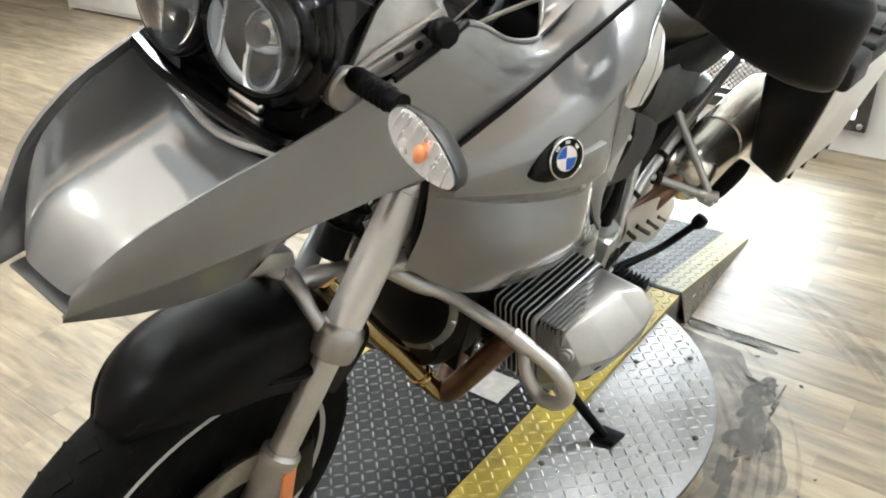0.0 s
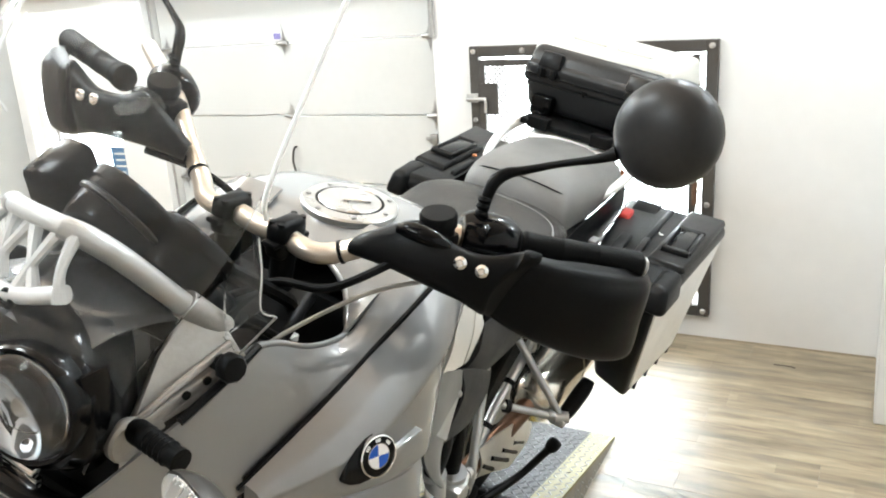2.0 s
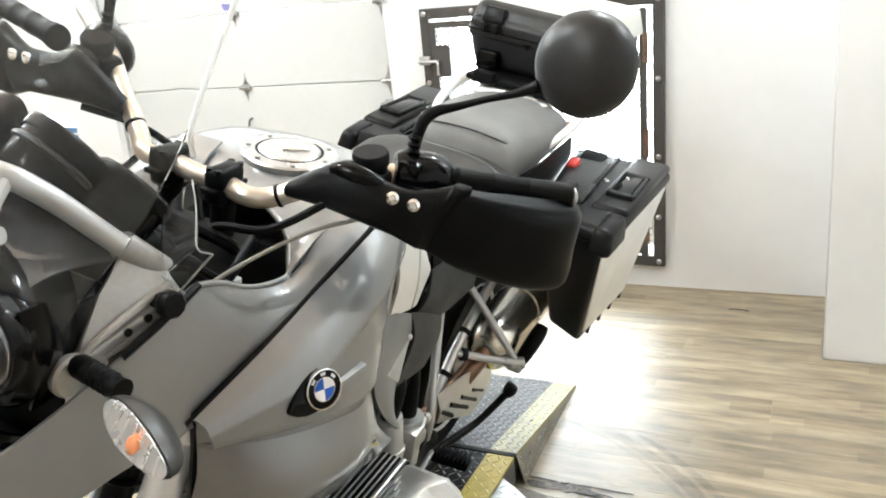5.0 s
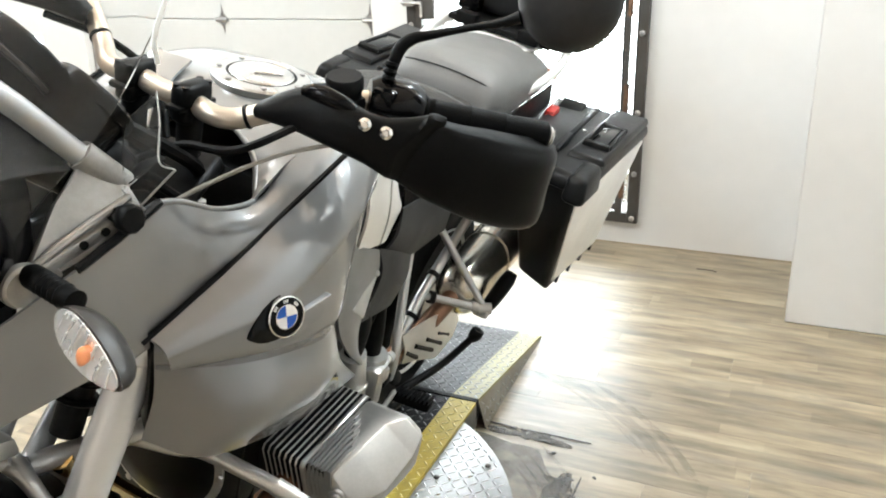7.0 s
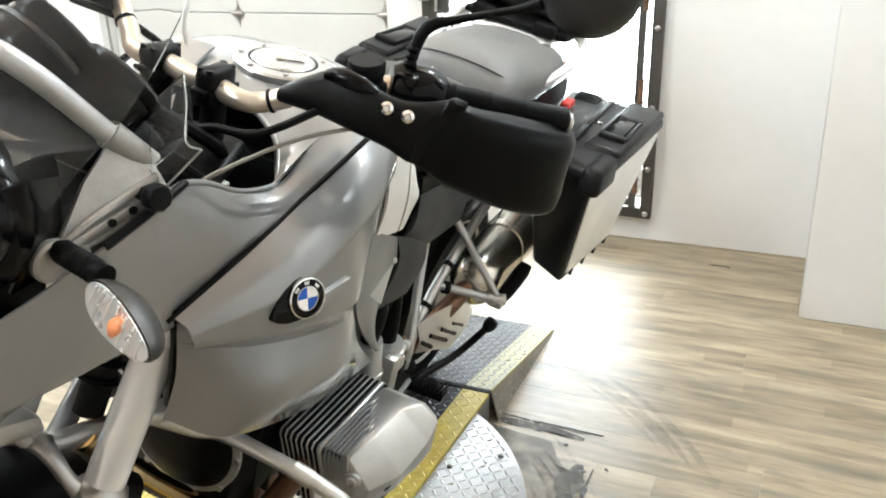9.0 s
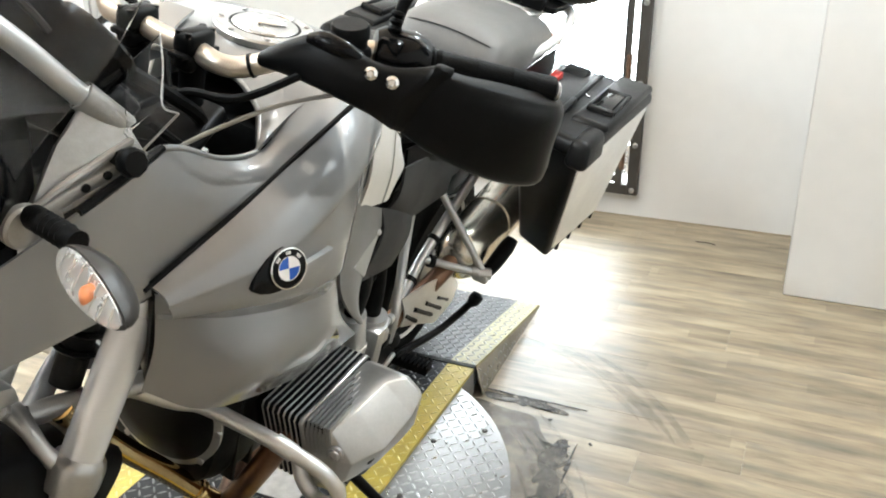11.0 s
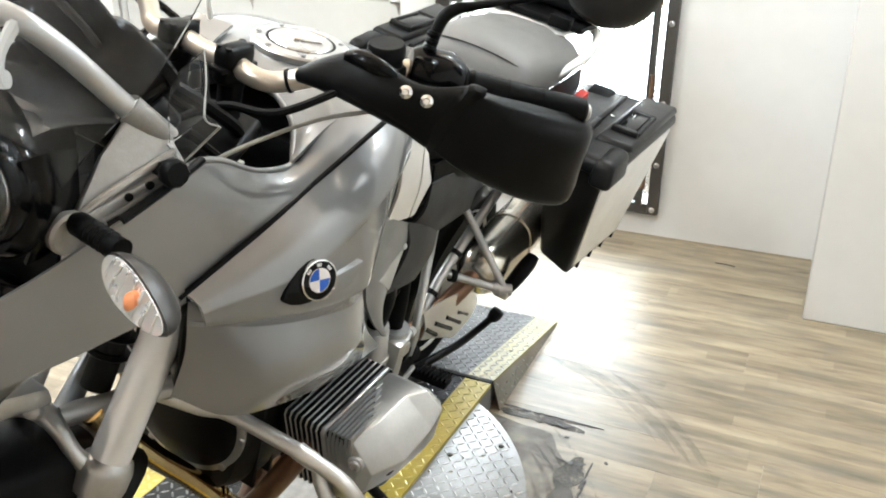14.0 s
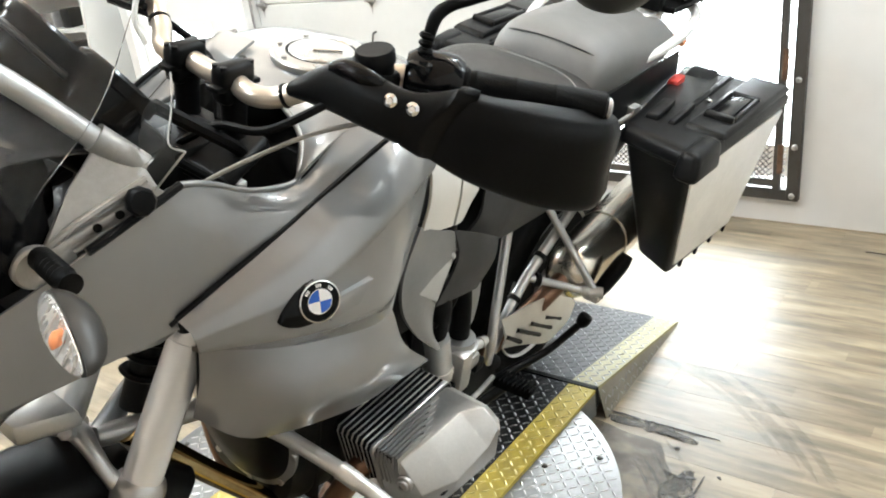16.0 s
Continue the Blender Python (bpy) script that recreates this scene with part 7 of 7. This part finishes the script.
def far_bike(x, y, turn):
    b = thing("parked_motorcycle", "black motorcycle parked in the side bay", "motorcycle", pose(x, y, 0, 0, 0, turn), "parked motorcycles")
    for yy in (0, 1.45):
        w = part("wheel", lathe([(0.20, -0.04), (0.29, -0.055), (0.31, 0), (0.29, 0.055), (0.20, 0.04)], pose(0, yy, 0.31, 0, 90, 0), 32), "tyre", b)
        part("rim", lathe([(0.05, -0.03), (0.20, -0.035), (0.21, 0), (0.20, 0.035), (0.05, 0.03)], pose(0, yy, 0.31, 0, 90, 0), 24), "dark", w)
    part("engine", rbox(-0.2, 0.2, 0.5, 0.95, 0.22, 0.6, 0.05), "dark", b)
    part("tank", loft([(0.45, 0, 0.85, 0.08, 0.08), (0.6, 0, 0.88, 0.15, 0.12), (0.9, 0, 0.85, 0.13, 0.11), (1.0, 0, 0.8, 0.06, 0.06)], 20, 3), "black_gloss", b)
    part("seat", loft([(0.98, 0, 0.78, 0.10, 0.05), (1.3, 0, 0.8, 0.13, 0.05), (1.6, 0, 0.86, 0.10, 0.04)], 20, 3), "seat", b)
    for s in (-1, 1):
        part("fork_leg", rod((0.09 * s, 0, 0.31), (0.09 * s, 0.34, 0.98), 0.025), "dark", b)
    part("handlebar", tube([(-0.36, 0.48, 1.05), (-0.15, 0.36, 1.0), (0.15, 0.36, 1.0), (0.36, 0.48, 1.05)], 0.013, 8, 4), "black", b)
    part("fairing", loft([(0.12, 0, 0.95, 0.09, 0.1), (0.22, 0, 0.95, 0.13, 0.14), (0.38, 0, 0.93, 0.1, 0.1)], 20, 3), "black_gloss", b)
    part("side_stand", rod((0.1, 0.85, 0.28), (0.26, 0.85, 0.0), 0.012), "black", b)


far_bike(-7.0, 3.7, 20)
far_bike(-7.7, 3.9, 20)

# ---- floor wear round the turntable ----
def patch(name, cx, cy, rx, ry, seed, material, z, label, stretch=0.35, n=40, a0=0, a1=360):
    rnd = random.Random(seed)
    ph = [rnd.uniform(0, 6.28) for _ in range(6)]
    pts = []
    for k in range(n):
        a = radians(a0 + (a1 - a0) * k / n)
        r = 1 + stretch * sum(math.sin((j + 2) * a + ph[j]) / (j + 2) for j in range(6)) + rnd.uniform(-0.04, 0.04)
        pts.append((cx + rx * r * math.cos(a), cy + ry * r * math.sin(a)))
    return solid(name, prism(pts, z - 0.002, z), material, label, "floor damage", kind="structure")


M["dirt"] = mat("dark_dirt", (0.05, 0.045, 0.04), 0.8, 0, 0.3, 20, 0.3, 100)


def scuffed(name, colour, scale, lo, hi, most):
    """Thin dirt that lets the floor show through where it is worn away."""
    m = mat(name, colour, 0.55, 0, 0.25, 9, 0.2, 120)
    n, L = m.node_tree.nodes, m.node_tree.links.new
    co = n.new("ShaderNodeNewGeometry")
    tex = n.new("ShaderNodeTexNoise")
    tex.inputs["Scale"].default_value, tex.inputs["Detail"].default_value, tex.inputs["Roughness"].default_value = scale, 8, 0.7
    L(co.outputs["Position"], tex.inputs["Vector"])
    mr = n.new("ShaderNodeMapRange")
    mr.inputs["From Min"].default_value, mr.inputs["From Max"].default_value, mr.inputs["To Max"].default_value = lo, hi, most
    L(tex.outputs[0], mr.inputs["Value"])
    L(mr.outputs[0], n["Principled BSDF"].inputs["Alpha"])
    return m


M["ring_dirt"] = scuffed("ground-in_ring_dirt", (0.21, 0.185, 0.150), 9, 0.30, 0.66, 0.80)
M["scuff"] = scuffed("grey_rubber_scuff", (0.13, 0.125, 0.115), 14, 0.35, 0.75, 0.45)
M["tear"] = scuffed("torn_dark_edge", (0.045, 0.040, 0.035), 38, 0.36, 0.52, 1.0)


def arc_band(name, r0, r1, a0, a1, z, material, label, cx=None, cy=None, wob=0.006, seed=1):
    rnd = random.Random(seed)
    ph = [rnd.uniform(0, 6.28) for _ in range(4)]
    cx, cy = (WX if cx is None else cx), (DY if cy is None else cy)
    bm = bmesh.new()
    prev = None
    for k in range(81):
        a = radians(a0 + (a1 - a0) * k / 80)
        edge = min(1, k / 10, (80 - k) / 10)
        w0 = wob * (math.sin(9 * a + ph[0]) + 0.6 * math.sin(23 * a + ph[1]))
        w1 = wob * (math.sin(11 * a + ph[2]) + 0.6 * math.sin(29 * a + ph[3]))
        mid = (r0 + r1) / 2
        q0, q1 = mid + (r0 + w0 - mid) * edge, mid + (r1 + w1 - mid) * edge
        row = [bm.verts.new((cx + q * math.cos(a), cy + q * math.sin(a), z)) for q in (q0, q1)]
        if prev:
            bm.faces.new((prev[0], prev[1], row[1], row[0]))
        prev = row
    return solid(name, bm, material, label, "floor damage", kind="structure")


arc_band("floor_wear", DR - 0.02, DR + 0.150, -70, 66, 0.0010, "ring_dirt", "grimy worn ring of floor round the turntable", wob=0.012)
for k, (r, w_, a0, a1) in enumerate(((0.655, 0.010, -40, 40), (0.690, 0.016, -50, 48), (0.722, 0.006, -30, 52), (0.748, 0.014, -20, 50), (0.772, 0.007, -48, 40), (0.805, 0.010, 5, 52))):
    arc_band("floor_scuff", DR - 0.622 + r, DR - 0.622 + r + w_, a0, a1, 0.0014 + 0.0002 * k, "scuff", "grey curved scuff worn into the floor", wob=0.002, seed=k)
for k, off in enumerate((0.0, 0.026, 0.050, 0.085)):
    arc_band("tyre_mark", 1.065 + off, 1.082 + off + 0.006 * (k % 2), 38 - 3 * k, 70 - 4 * k, 0.0011, "scuff", "faint dark tyre mark on the floor", -0.62, 1.79, 0.0015, 20 + k)
M["bare"] = scuffed("bare_broken_screed", (0.105, 0.090, 0.070), 26, 0.30, 0.62, 0.80)
for name, cx, cy, rx, ry, seed, mt, z, lb, q, n in (
        ("floor_patch", -0.105, 2.425, 0.085, 0.026, 3, "bare", 0.0024, "bare torn strip in the floor", 0.7, 90),
        ("floor_tear", -0.12, 2.448, 0.080, 0.0040, 4, "tear", 0.0030, "dark torn edge in the floor", 1.2, 90),
        ("floor_tear", -0.05, 2.412, 0.026, 0.0040, 14, "tear", 0.0030, "dark torn edge in the floor", 1.2, 70),
        ("floor_patch", 0.052, 2.165, 0.040, 0.105, 5, "bare", 0.0026, "bare broken screed patch in the floor", 0.7, 110),
        ("floor_tear", 0.034, 2.262, 0.040, 0.0050, 6, "tear", 0.0032, "dark torn edge in the floor", 1.2, 90),
        ("floor_tear", 0.090, 2.19, 0.0045, 0.055, 9, "tear", 0.0032, "dark torn edge in the floor", 1.2, 90),
        ("floor_patch", 0.080, 2.02, 0.034, 0.060, 8, "bare", 0.0025, "bare broken screed patch in the floor", 0.7, 90),
        ("floor_tear", 0.112, 2.03, 0.005, 0.045, 10, "tear", 0.0032, "dark torn edge in the floor", 1.2, 90),
        ("floor_patch", 0.075, 1.88, 0.022, 0.060, 12, "bare", 0.0025, "worn bare strip in the floor", 0.8, 90)):
    patch(name, cx, cy, rx, ry, seed, mt, z, lb, q, n)
rnd = random.Random(77)
for k in range(16):
    a, r = radians(rnd.uniform(-20, 48)), DR + rnd.uniform(0.03, 0.26)
    patch("dirt_crumb", WX + r * math.cos(a), DY + r * math.sin(a), rnd.uniform(0.002, 0.006), rnd.uniform(0.002, 0.005), 100 + k, "dirt", 0.003, "small dark crumb of dirt on the floor", 0.5, 14)
solid("floor_twig", tube([(0.17, 3.80, 0.003), (0.20, 3.795, 0.006), (0.23, 3.80, 0.003), (0.25, 3.79, 0.004)], 0.0018, 6, 3), "dirt", "small dark scrap lying on the floor", "scrap")

# paper on the platform
solid("paper_sheet", rbox(-0.58, -0.415, 1.70, 1.80, PT + 0.0028, PT + 0.0034), mat("smudged_paper", (0.42, 0.41, 0.39), 0.8, 0, 0.12, 40), "smudged white paper sheet on the dark tread plate", "paper")

# ---- floor planks ----
PL, PW = 1.22, 0.152
plank = bmesh.new()
c = 0.0003
lo = [plank.verts.new(p) for p in ((0, 0, -0.004), (PL, 0, -0.004), (PL, PW, -0.004), (0, PW, -0.004))]
mid = [plank.verts.new(p) for p in ((0.0005, 0.0005, -c), (PL - 0.0005, 0.0005, -c), (PL - 0.0005, PW - 0.0005, -c), (0.0005, PW - 0.0005, -c))]
hi = [plank.verts.new(p) for p in ((c, c, 0), (PL - c, c, 0), (PL - c, PW - c, 0), (c, PW - c, 0))]
plank.faces.new(hi)
for a, b in ((lo, mid), (mid, hi)):
    for k in range(4):
        plank.faces.new((a[k], a[(k + 1) % 4], b[(k + 1) % 4], b[k]))
plank_mesh = mesh_from("plank", plank, "floor")
rnd = random.Random(11)
for j in range(33):
    y = 3.998 - (j + 1) * PW
    off = rnd.uniform(0, PL)
    x = -6.7 - off
    while x < 2.6:
        if x > -7.3 and x + PL < 2.85:
            ob = new("plank", plank_mesh)
            ob.location = (x, y, 0)
            ob.parent = floor
        x += PL
